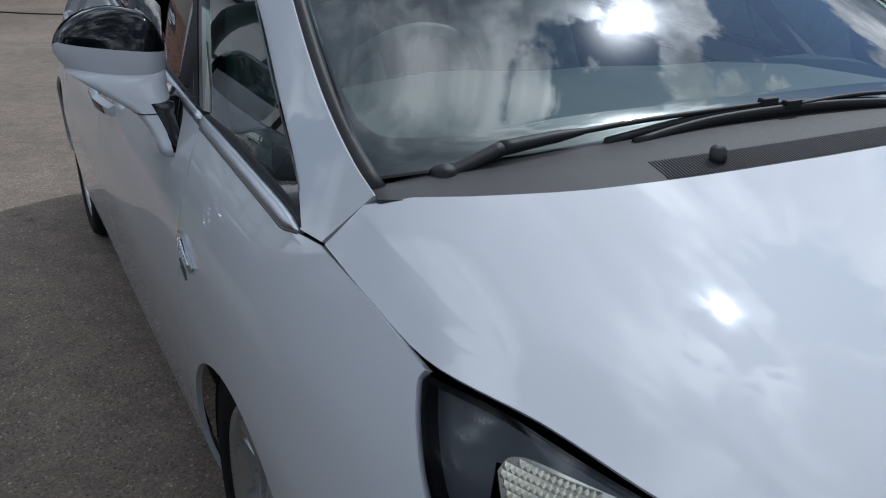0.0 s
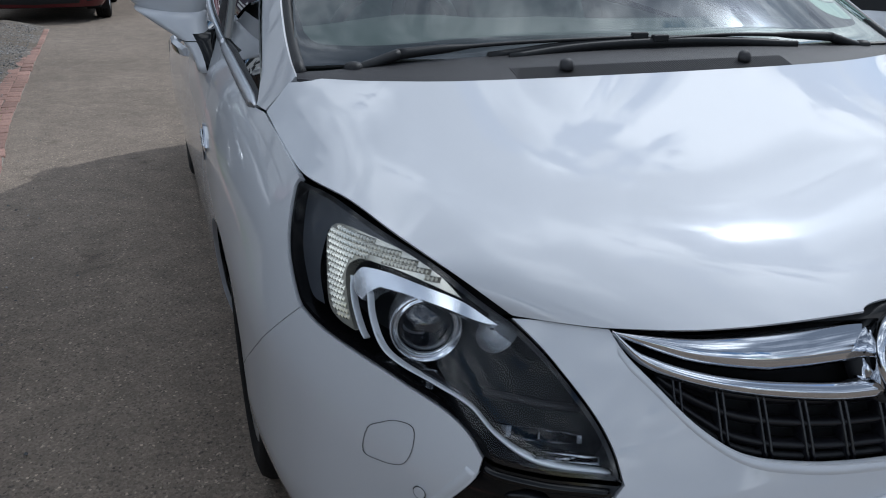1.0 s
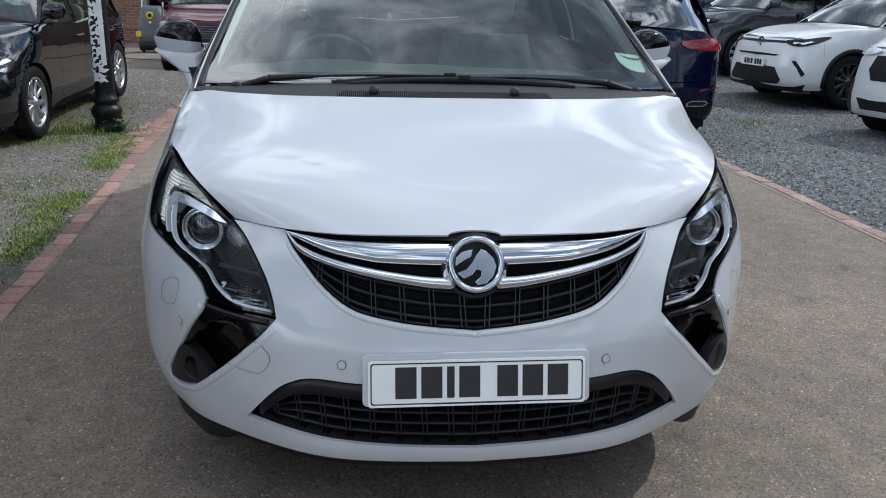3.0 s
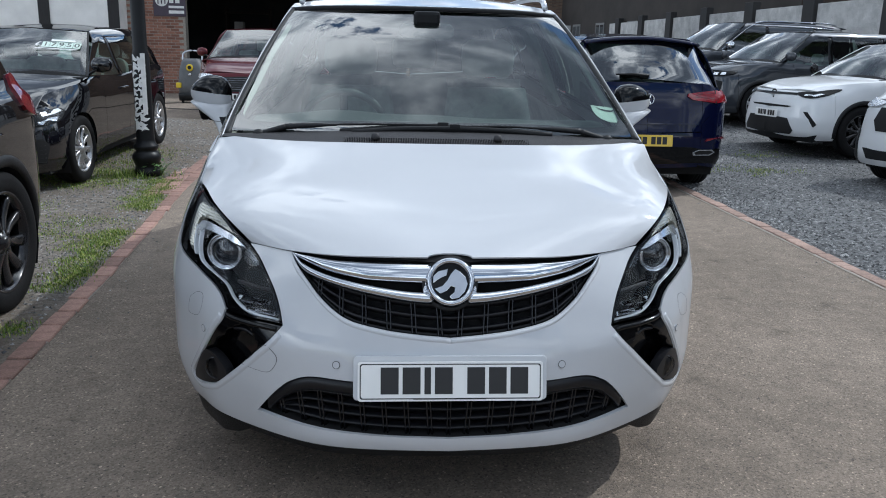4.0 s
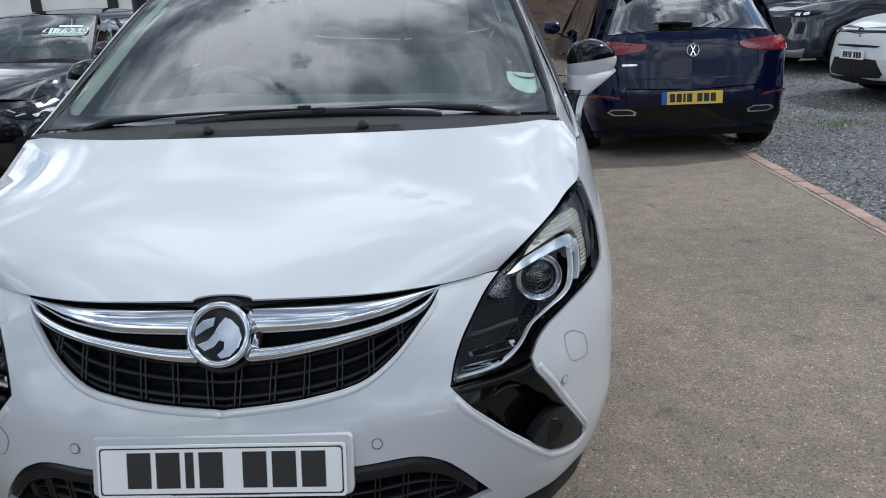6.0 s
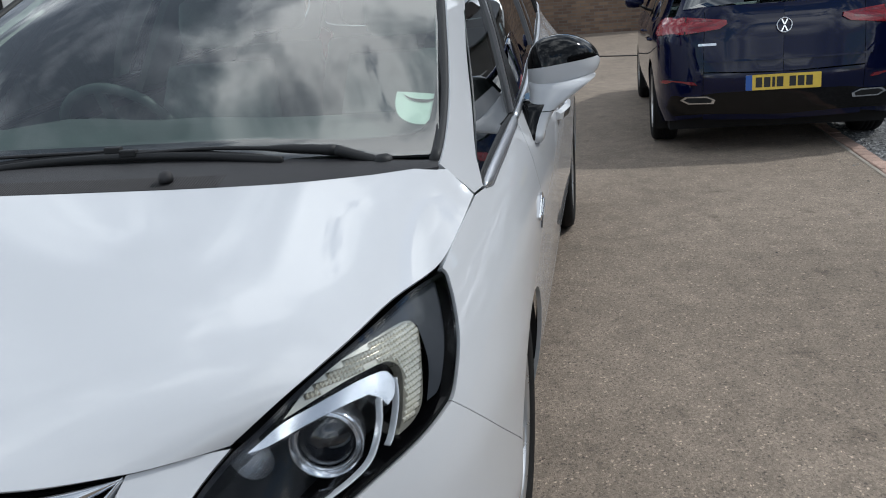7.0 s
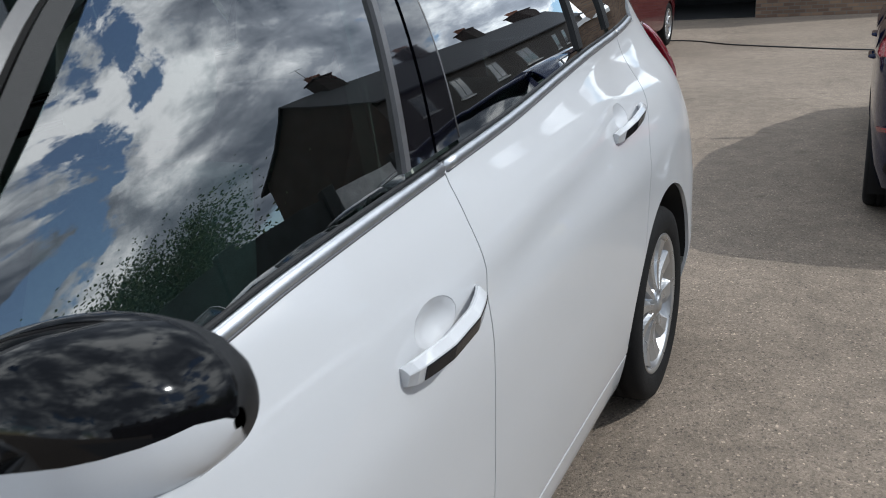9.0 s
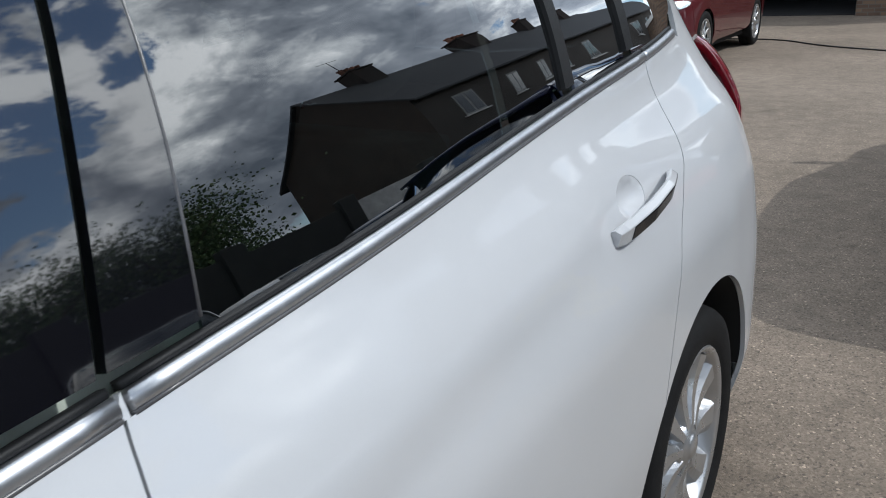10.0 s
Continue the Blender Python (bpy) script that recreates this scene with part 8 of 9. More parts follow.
def loose_ground(name, dark, light, scale, dirt=None):
    m = material(name, dark, 0.95, bump=1.0, bump_scale=55.0, normal_dist=0.02)
    nt = m.node_tree
    co = nt.nodes.new("ShaderNodeTexCoord").outputs["Object"]
    v = node(nt, "ShaderNodeTexVoronoi", Scale=scale)
    b = node(nt, "ShaderNodeTexNoise", Scale=0.9, Detail=7.0, Roughness=0.65)
    for n in (v, b):
        nt.links.new(co, n.inputs["Vector"])
    col = ramp(nt, v.outputs["Color"], [(0.0, dark), (0.6, light), (1.0, tuple(min(1, c * 1.8) for c in light))])
    edge = ramp(nt, v.outputs["Distance"], [(0.0, (1, 1, 1)), (0.8, (0.55, 0.55, 0.55))])
    col = mix_rgb(nt, 0.8, col, edge, "MULTIPLY")
    if dirt:
        mask = ramp(nt, b.outputs[0], [(0.40, (0, 0, 0)), (0.58, (1, 1, 1))])
        col = mix_rgb(nt, mask, col, dirt)
    else:
        col = mix_rgb(nt, 0.5, col, ramp(nt, b.outputs[0], [(0.3, (0.6, 0.6, 0.6)), (0.7, (1.25, 1.25, 1.25))]), "MULTIPLY")
    nt.links.new(col, nt.nodes["Principled BSDF"].inputs["Base Color"])
    return m


GRAVEL_E = loose_ground("grey_gravel", (0.065, 0.066, 0.068), (0.18, 0.182, 0.184), 38.0)
GRAVEL_W = loose_ground("earthy_gravel", (0.10, 0.088, 0.075), (0.25, 0.225, 0.195), 34.0, (0.155, 0.125, 0.095))


def west_edge(y):
    return float(np.interp(y, [-8, -3, 1.0, 2.5, 4.1, 5.5, 9.0, 12.0], [-1.40, -1.52, -1.70, -1.79, -1.92, -2.06, -2.24, -2.38]))


def lie(x, y):
    """Height of the loose ground: the bays climb gently away from the drive."""
    x, y = np.asarray(x, float), np.asarray(y, float)
    east = 0.05 * np.clip(y - 9.0, 0, 9.0) * np.clip((x - 3.2) / 1.6, 0, 1)
    west = 0.03 * np.clip(y - 5.6, 0, 5.0) * np.clip((-2.3 - x) / 0.7, 0, 1)
    return 0.006 + np.where(x > 0, east, west)


def sheet(name, rows, mat, label, category="gravel"):
    vs, fs = [], []
    for y, x0, x1 in rows:
        for t in np.linspace(0, 1, 9) ** 1.6 if x0 > 0 else 1 - np.linspace(1, 0, 9) ** 2.5:
            vs.append((x0 + (x1 - x0) * t, y, float(lie(x0 + (x1 - x0) * t, y))))
    for i in range(len(rows) - 1):
        for j in range(8):
            fs.append((i * 9 + j, i * 9 + j + 1, i * 9 + 10 + j, i * 9 + 9 + j))
    return tagged(part(name, mesh_of(name, vs, fs), mat), label, category, kind="structure")


sheet("gravel_east", [(y, 2.96, 9.9) for y in np.linspace(-8, 40, 49)], GRAVEL_E, "loose grey chippings on the parking bays")
sheet("gravel_west", [(y, -16.0, west_edge(y) - 0.06) for y in np.linspace(-8, 11.6, 40)], GRAVEL_W, "earthy gravel verge with tufts of grass")


def stones(name, count, area, size, label):
    """Loose chippings: small faceted lumps, each an island of one mesh."""
    base = np.array([(1, 0, 0), (-1, 0, 0), (0, 1, 0), (0, -1, 0), (0, 0, 1), (0, 0, -0.3)], float)
    tri = np.array([(4, 0, 2), (4, 2, 1), (4, 1, 3), (4, 3, 0), (5, 2, 0), (5, 1, 2), (5, 3, 1), (5, 0, 3)])
    pts = area(count)
    n = len(pts)
    r = rng.uniform(size[0], size[1], (n, 1, 1))
    ang = rng.uniform(0, 6.28, n)
    sc = rng.uniform(0.6, 1.3, (n, 1, 3)) * [1, 1, 0.7]
    jit = base[None] * sc * r * rng.uniform(0.75, 1.25, (n, 6, 1))
    c, s = np.cos(ang)[:, None], np.sin(ang)[:, None]
    v = np.stack([jit[..., 0] * c - jit[..., 1] * s, jit[..., 0] * s + jit[..., 1] * c, jit[..., 2]], -1)
    v[..., 0] += pts[:, 0][:, None]
    v[..., 1] += pts[:, 1][:, None]
    v[..., 2] += 0.001 + lie(pts[:, 0], pts[:, 1])[:, None]
    f = (tri[None] + 6 * np.arange(n)[:, None, None]).reshape(-1, 3)
    me = bpy.data.meshes.new(name)
    me.from_pydata(v.reshape(-1, 3).tolist(), [], f.tolist())
    me.update()
    return tagged(part(name, me, STONE), label, "gravel", kind="stuff")


def east_area(n):
    y = rng.uniform(1.0, 13.0, n)
    x = 3.0 + (rng.uniform(0, 1, n) ** 1.5) * 5.0
    return np.stack([x, y], -1)


def west_area(n):
    y = rng.uniform(0.3, 11.4, n)
    e = np.array([west_edge(q) for q in y])
    x = e - 0.14 - (rng.uniform(0, 1, n) ** 1.2) * 1.9
    return np.stack([x, y], -1)


stones("loose_chippings", 26000, east_area, (0.006, 0.017), "loose grey stone chippings")
stones("loose_chippings", 9000, west_area, (0.004, 0.013), "scattered small stones on the verge")


def spill_area(n):
    e = np.where(rng.uniform(0, 1, n) < 0.5, 2.84 - rng.exponential(0.22, n), 0)
    y = rng.uniform(0.5, 12.0, n)
    w = np.array([west_edge(q) for q in y]) + 0.06 + rng.exponential(0.15, n)
    return np.stack([np.where(e > 0, e, w), y], -1)


stones("stray_chippings", 260, spill_area, (0.003, 0.008), "stray chippings on the tarmac")

# ---- grass and weeds ----
GRASS = material("grass", (0.10, 0.17, 0.035), 0.7, vary=0.3, scale=3.0)
_nt = GRASS.node_tree
_rnd = ramp(_nt, _nt.nodes.new("ShaderNodeNewGeometry").outputs["Random Per Island"], [(0.0, (0.07, 0.14, 0.018)), (0.5, (0.17, 0.26, 0.035)), (0.8, (0.28, 0.33, 0.06)), (1.0, (0.42, 0.39, 0.16))])
_nt.links.new(_rnd, _nt.nodes["Principled BSDF"].inputs["Base Color"])


def blades(name, tufts, label, category="grass"):
    vs, fs = [], []
    for x, y, spread, n, h in tufts:
        g0 = float(lie(x, y)) - 0.006
        ox, oy = rng.normal(0, spread, n), rng.normal(0, spread, n)
        a = rng.uniform(0, 6.28, n)
        hh = h * rng.uniform(0.35, 1.15, n)
        lean = rng.uniform(0.15, 0.8, n) * hh
        w = rng.uniform(0.0015, 0.004, n)
        for i in range(n):
            c, s = math.cos(a[i]), math.sin(a[i])
            bx, by = x + ox[i], y + oy[i]
            b = len(vs)
            vs += [(bx - s * w[i], by + c * w[i], g0 + 0.004), (bx + s * w[i], by - c * w[i], g0 + 0.004), (bx + c * lean[i] * 0.4 + s * w[i] * 0.8, by + s * lean[i] * 0.4 - c * w[i] * 0.8, g0 + hh[i] * 0.6),
                   (bx + c * lean[i] * 0.4 - s * w[i] * 0.8, by + s * lean[i] * 0.4 + c * w[i] * 0.8, g0 + hh[i] * 0.6), (bx + c * lean[i], by + s * lean[i], g0 + hh[i])]
            fs += [(b, b + 1, b + 2, b + 3), (b + 3, b + 2, b + 4)]
    return tagged(part(name, mesh_of(name, vs, fs), GRASS), label, category, kind="stuff")


tufts = []
for k in range(420):
    y = rng.uniform(0.6, 6.2)
    if noise.noise(Vector((y * 1.3, 3.1, 0))) < 0.02:
        continue
    tufts.append((west_edge(y) - 0.17 - abs(rng.normal(0, 0.13)), y, 0.045, 50, 0.026))
for k in range(300):
    y, off = rng.uniform(2.3, 7.2), rng.uniform(0.25, 1.5)
    if noise.noise(Vector((y * 0.9, off * 1.6, 9))) < 0.16:
        continue
    tufts.append((west_edge(y) - off, y, 0.07, 64, 0.022))
for k in range(26):
    tufts.append((-2.67 + rng.normal(0, 0.16), 6.42 + rng.normal(0, 0.12), 0.05, 30, 0.09))
for k in range(120):
    tufts.append((rng.uniform(-3.6, -2.7), rng.uniform(5.6, 8.2), 0.10, 30, 0.03))
blades("grass_tufts", tufts, "short green grass tufts along the verge")
blades("grass_tufts", [(rng.normal(4.3, 0.25), rng.normal(7.4, 0.22), 0.06, 30, 0.035) for _ in range(26)] + [(rng.normal(4.9, 0.3), rng.normal(9.0, 0.18), 0.06, 24, 0.035) for _ in range(18)], "thin grass growing through the gravel")

LEAF = material("weed_leaf", (0.06, 0.13, 0.03), 0.6, vary=0.35, scale=20.0)
weed = thing("weed", "leafy green weed at the foot of the post", "plant", pose(-2.50, 6.40, 0))
vs, fs = [], []
for k in range(70):
    a, r, h = rng.uniform(0, 6.28), rng.uniform(0.02, 0.16), rng.uniform(0.02, 0.17)
    L_, w_ = rng.uniform(0.04, 0.09), rng.uniform(0.008, 0.018)
    c, s = math.cos(a), math.sin(a)
    p0 = np.array((r * c, r * s, h))
    d = np.array((c, s, rng.uniform(-0.3, 0.6)))
    q = np.array((-s, c, 0)) * w_
    b = len(vs)
    vs += [p0, p0 + d * L_ * 0.5 + q, p0 + d * L_, p0 + d * L_ * 0.5 - q]
    fs.append((b, b + 1, b + 2, b + 3))
part("leaves", mesh_of("leaves", vs, fs, False), LEAF, weed)
for k in range(7):
    a = rng.uniform(0, 6.28)
    part("stem", tube([(0, 0, 0), (0.05 * math.cos(a), 0.05 * math.sin(a), 0.08), (0.11 * math.cos(a), 0.11 * math.sin(a), 0.15)], 0.003, 5), LEAF, weed)

# ---- iron lamp post with torn sticker ----
IRON = material("black_iron_paint", (0.006, 0.0065, 0.0075), 0.4, specular=0.25, vary=0.3, scale=14.0, bump=0.3, bump_scale=40.0)
STICKER = material("white_sticker", (0.72, 0.72, 0.70), 0.5, vary=0.1, scale=20.0)
post = thing("lamp_post", "black cast-iron lamp post with torn white stickers", "lamp post", pose(-2.62, 6.40, 0.028))
part("base", turned([(0.0, 0.0), (0.135, 0.0), (0.135, 0.05), (0.120, 0.065), (0.115, 0.10), (0.128, 0.13), (0.142, 0.17), (0.140, 0.205), (0.118, 0.235), (0.100, 0.25), (0.112, 0.265), (0.122, 0.285), (0.118, 0.305), (0.098, 0.325), (0.092, 0.36)], 36, "Z"), IRON, post, "moulded iron base")
part("shaft", turned([(0.092, 0.355), (0.088, 0.42), (0.084, 1.2), (0.070, 1.25), (0.066, 2.6), (0.060, 4.2), (0.001, 4.22)], 28, "Z"), IRON, post)
part("lantern", turned([(0.0, 4.2), (0.10, 4.25), (0.16, 4.55), (0.20, 4.58), (0.05, 4.75), (0.0, 4.78)], 8, "Z"), IRON, post)
for k in range(15):
    z0 = 0.45 + 0.049 * k
    a0, a1 = (-2.35, -0.95) if k > 3 else (-2.6, -0.7)
    for j in range(2):
        s0 = a0 + (a1 - a0) * (j * 0.5 + 0.10 * rng.uniform(-1, 1))
        s1 = s0 + (a1 - a0) * rng.uniform(0.42, 0.66)
        tip = rng.uniform(0.030, 0.075)
        n = 6
        vs = []
        for i in range(n + 1):
            t = i / n
            a = s0 + (s1 - s0) * t
            lo = z0 + 0.012 * math.sin(5 * t + k) + 0.028 * t
            hi = lo + tip * (1 - t) ** 0.8
            vs += [(0.0915 * math.cos(a), 0.0915 * math.sin(a), z) for z in (lo, hi)]
        part("torn_sticker", mesh_of("torn", vs, [(2 * i, 2 * i + 2, 2 * i + 3, 2 * i + 1) for i in range(n)], False), STICKER, post)
part("torn_sticker", mesh_of("torn", [(0.0912 * math.cos(a), 0.0912 * math.sin(a), z) for a in np.linspace(-1.35, -0.85, 5) for z in (0.62, 1.22)], [(2 * i, 2 * i + 2, 2 * i + 3, 2 * i + 1) for i in range(4)]), STICKER, post)

# ---- garage, walls, houses ----
BRICK = material("red_brick", (0.24, 0.115, 0.08), 0.9, vary=0.2, scale=30.0, fine=0.25, fine_scale=120.0, island=0.35, bump=0.5, bump_scale=90.0)
MORTAR = material("mortar", (0.30, 0.27, 0.23), 0.95, vary=0.2, scale=20.0, fine=0.2)
RENDER = material("white_render", (0.82, 0.81, 0.78), 0.9, vary=0.10, scale=1.6, fine=0.08, bump=0.4, bump_scale=60.0)
BLACK_TIMBER = material("black_timber", (0.018, 0.017, 0.017), 0.7, vary=0.3, scale=9.0, bump=0.4, bump_scale=30.0, stretch=(6, 6, 0.6))
CONCRETE = material("weathered_concrete", (0.62, 0.61, 0.59), 0.95, colour2=(0.34, 0.335, 0.325), scale=2.6, fine=0.3, fine_scale=40.0, bump=0.6, bump_scale=50.0)
SLATE = material("roof_slate", (0.022, 0.023, 0.027), 0.7, vary=0.25, scale=6.0, bump=0.5, bump_scale=12.0)


def brick_work(name, light, dark, mortar, turn):
    """Brickwork too far off to tell brick from brick: courses drawn by the material."""
    m = material(name, light, 0.9, vary=0.2, scale=3.0, bump=0.5, bump_scale=30.0)
    nt = m.node_tree
    bk = node(nt, "ShaderNodeTexBrick", Scale=1.0)
    bk.inputs["Brick Width"].default_value, bk.inputs["Row Height"].default_value, bk.inputs["Mortar Size"].default_value = 0.225, 0.075, 0.008
    for key, c in (("Color1", light), ("Color2", dark), ("Mortar", mortar)):
        bk.inputs[key].default_value = (*c, 1)
    mp = node(nt, "ShaderNodeMapping")
    mp.inputs["Rotation"].default_value = turn
    grime = node(nt, "ShaderNodeTexNoise", Scale=0.8, Detail=6.0, Roughness=0.65)
    co = nt.nodes.new("ShaderNodeTexCoord").outputs["Object"]
    nt.links.new(co, mp.inputs[0])
    nt.links.new(co, grime.inputs["Vector"])
    nt.links.new(mp.outputs[0], bk.inputs["Vector"])
    col = mix_rgb(nt, 0.8, bk.outputs["Color"], ramp(nt, grime.outputs[0], [(0.3, (0.6, 0.6, 0.6)), (0.7, (1.2, 1.2, 1.2))]), "MULTIPLY")
    nt.links.new(col, nt.nodes["Principled BSDF"].inputs["Base Color"])
    return m


TAN_BRICK = brick_work("tan_brick", (0.24, 0.155, 0.10), (0.13, 0.082, 0.058), (0.16, 0.14, 0.12), (radians(90), 0, 0))
# house brick far below its own tone: the backlit west side's shade is in the colour
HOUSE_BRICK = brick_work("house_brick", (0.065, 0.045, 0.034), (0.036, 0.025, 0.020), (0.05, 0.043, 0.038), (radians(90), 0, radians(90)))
# near-black brick; chimneys take their backlit silhouette from this colour
OLD_WALL = material("shade_darkened_brick", (0.026, 0.018, 0.016), 0.9, vary=0.25, scale=3.0, fine=0.3, fine_scale=25.0, bump=0.5, bump_scale=30.0)
# gloom of the garage put into a near-black wall and floor colour
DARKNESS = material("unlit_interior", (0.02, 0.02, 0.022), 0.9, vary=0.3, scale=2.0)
# white frames greyed down, the shade of the house front put into the colour
FRAME_WHITE = material("shade_greyed_frame", (0.20, 0.20, 0.195), 0.5, vary=0.06)

brick_mesh = box_bm(-0.1075, 0.1075, -0.0515, 0.0515, -0.0325, 0.0325, 0.004, 1)
BRICK_ME = bpy.data.meshes.new("brick")
brick_mesh.to_mesh(BRICK_ME)
brick_mesh.free()
BRICK_ME.materials.append(BRICK)

GY = 21.0
garage = tagged(part("garage_wall", box_bm(-7.05, -5.53, GY, GY + 0.30, 0, 5.2), MORTAR), "red brick pier beside the garage mouth", "wall", kind="structure")
tagged(part("garage_wall_east", box_bm(-0.9, 3.6, GY, GY + 0.30, 0, 5.2), TAN_BRICK), "weathered tan brick wall", "wall", kind="structure")
tagged(part("garage_lintel", box_bm(-5.53, -0.9, GY, GY + 0.30, 2.95, 5.2), OLD_WALL), "dark brick wall over the garage mouth", "wall", kind="structure")
# back wall, sides and floor carry the indoor gloom in their colour
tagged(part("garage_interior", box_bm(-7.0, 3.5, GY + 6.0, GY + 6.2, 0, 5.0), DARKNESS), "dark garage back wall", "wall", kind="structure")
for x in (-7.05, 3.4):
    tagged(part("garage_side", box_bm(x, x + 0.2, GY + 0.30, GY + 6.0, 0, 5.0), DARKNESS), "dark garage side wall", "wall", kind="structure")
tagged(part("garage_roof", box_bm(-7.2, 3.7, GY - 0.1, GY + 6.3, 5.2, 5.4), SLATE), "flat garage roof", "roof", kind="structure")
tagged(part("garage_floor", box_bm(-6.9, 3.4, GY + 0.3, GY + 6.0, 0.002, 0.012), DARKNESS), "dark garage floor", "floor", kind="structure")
cab = thing("storage_rack", "dim storage rack inside the garage", "shelving", pose(-4.6, GY + 4.8, 0.012))
for z in (0.5, 1.1, 1.7, 2.3):
    part("shelf", box_bm(-0.7, 0.7, -0.25, 0.25, z, z + 0.04), OLD_WALL, cab)
for x in (-0.7, 0.7):
    part("upright", box_bm(x - 0.03, x + 0.03, -0.25, 0.25, 0, 2.5), OLD_WALL, cab)
for x, z in ((-0.4, 0.54), (0.1, 0.54), (0.4, 1.14), (-0.3, 1.74)):
    part("box", box_bm(x - 0.14, x + 0.14, -0.2, 0.2, z, z + 0.3, 0.01), CONCRETE, cab)

sign = thing("wall_sign", "dark purple business sign with a white emblem on brick", "sign", pose(-5.92, GY - 0.02, 2.35))
SIGN = material("sign_purple", (0.05, 0.035, 0.055), 0.5, vary=0.1)
part("panel", box_bm(-0.42, 0.42, -0.015, 0.015, -0.32, 0.42, 0.004), SIGN, sign)
part("emblem", turned([(0.001, -0.018), (0.16, -0.018), (0.17, -0.016)], 32, "Y"), STICKER, sign, "white round emblem", pose(-0.20, 0, 0.10))
for x in (-0.29, -0.20, -0.11):
    part("emblem_bar", box_bm(x - 0.014, x + 0.014, -0.024, -0.018, -0.01, 0.21), SIGN, sign)
for x0, x1, z0, z1 in ((0.0, 0.11, 0.02, 0.18), (0.16, 0.27, 0.02, 0.18), (-0.02, 0.38, -0.11, -0.05), (-0.02, 0.38, -0.25, -0.17)):
    part("letter_bar", box_bm(x0, x1, -0.019, -0.015, z0, z1), STICKER, sign)

# white rendered building with black timbers
tagged(part("rendered_wall", box_bm(-18.0, -7.05, GY - 0.6, GY - 0.3, 0, 5.6), RENDER), "white rendered wall with black timbers", "wall", kind="structure")
tagged(part("rendered_return", box_bm(-7.30, -7.05, GY - 0.3, GY + 3, 0, 5.6), RENDER), "white rendered side wall", "wall", kind="structure")
for x in (-17.6, -15.4, -13.2, -11.0, -8.95, -7.20):
    tagged(part("timber", box_bm(x - 0.14, x + 0.14, GY - 0.64, GY - 0.6, 0, 5.6, 0.01), BLACK_TIMBER), "black timber on the white wall", "timber", kind="structure")
for z in (3.1,):
    tagged(part("timber", box_bm(-18.0, -7.05, GY - 0.63, GY - 0.605, z, z + 0.2, 0.01), BLACK_TIMBER), "black timber rail on the white wall", "timber", kind="structure")
tagged(part("rendered_roof", box_bm(-18.3, -6.9, GY - 0.9, GY + 5, 5.6, 5.8), SLATE), "dark slate roof", "roof", kind="structure")

# floor-cleaning machine outside the garage
MACHINE = material("grey_machine_plastic", (0.11, 0.115, 0.12), 0.5, vary=0.15, scale=9.0)
YELLOW = material("yellow_plastic", (0.70, 0.50, 0.02), 0.45, vary=0.1)
mc = thing("pressure_washer", "grey pressure washer with yellow details", "cleaning machine", pose(-4.65, 17.6, 0))
part("body", loft([[(px * w, py * w * 0.9 + dy, z) for px, py in rounded_rect(0.56, 0.50, 0.12)] for z, w, dy in ((0.14, 1.0, 0), (0.40, 1.05, 0), (0.70, 0.98, 0.02), (0.92, 0.80, 0.04), (1.0, 0.62, 0.05))]), MACHINE, mc)
part("skirt", loft([[(px * w, py * w, z) for px, py in rounded_rect(0.60, 0.52, 0.12)] for z, w in ((0.05, 0.95), (0.16, 1.0), (0.22, 1.0))]), BLACK_PLASTIC, mc)
part("dial", turned([(0.03, -0.01), (0.05, -0.016), (0.075, -0.012), (0.08, 0.0)], 24, "Y"), YELLOW, mc, "yellow control dial", pose(0.0, -0.232, 0.80))
part("dial_face", turned([(0.001, -0.014), (0.048, -0.014)], 20, "Y"), BLACK_PLASTIC, mc, "", pose(0.0, -0.232, 0.80))
part("knob", turned([(0.001, -0.02), (0.03, -0.018), (0.032, 0.0)], 18, "Y"), TRIM_SILVER, mc, "", pose(0.0, -0.245, 0.64))
part("corner_bumper", box_bm(-0.32, -0.20, -0.27, -0.20, 0.34, 0.46, 0.02), YELLOW, mc)
hand = through_points([(-0.22, 0.10, 0.95), (-0.20, 0.14, 1.12), (0.0, 0.16, 1.18), (0.20, 0.14, 1.12), (0.22, 0.10, 0.95)], 6)
part("push_bar", tube(hand, 0.022, 8), TRIM_SILVER, mc, "steel push bar")
for x in (-0.27, 0.27):
    part("wheel", turned([(0.0, -0.03), (0.09, -0.03), (0.10, 0.0), (0.09, 0.03), (0.0, 0.03)], 20, "X"), RUBBER, mc, "", pose(x, 0.12, 0.10))
    part("wheel", turned([(0.0, -0.02), (0.055, -0.02), (0.06, 0.0), (0.055, 0.02), (0.0, 0.02)], 16, "X"), RUBBER, mc, "", pose(x * 0.7, -0.20, 0.06))
HOSE = material("black_hose", (0.015, 0.015, 0.016), 0.5, vary=0.2)
hose = through_points([(-4.4, 16.9, 0.012), (-3.6, 16.6, 0.012), (-2.4, 16.5, 0.012), (-1.4, 16.3, 0.012), (-0.6, 15.5, 0.012), (0.3, 14.9, 0.012), (1.4, 14.3, 0.012), (3.0, 13.8, 0.012), (4.4, 13.7, 0.012)], 8)
tagged(part("water_hose", tube(hose, 0.011, 6), HOSE), "thin black hose lying across the tarmac", "hose")
hose2 = through_points([(-4.9, 17.2, 0.012), (-5.6, 16.4, 0.012), (-4.8, 15.6, 0.012), (-3.9, 15.2, 0.012), (-3.2, 14.8, 0.012)], 8)
tagged(part("power_cable", tube(hose2, 0.009, 6), HOSE), "coiled black cable on the ground", "cable")

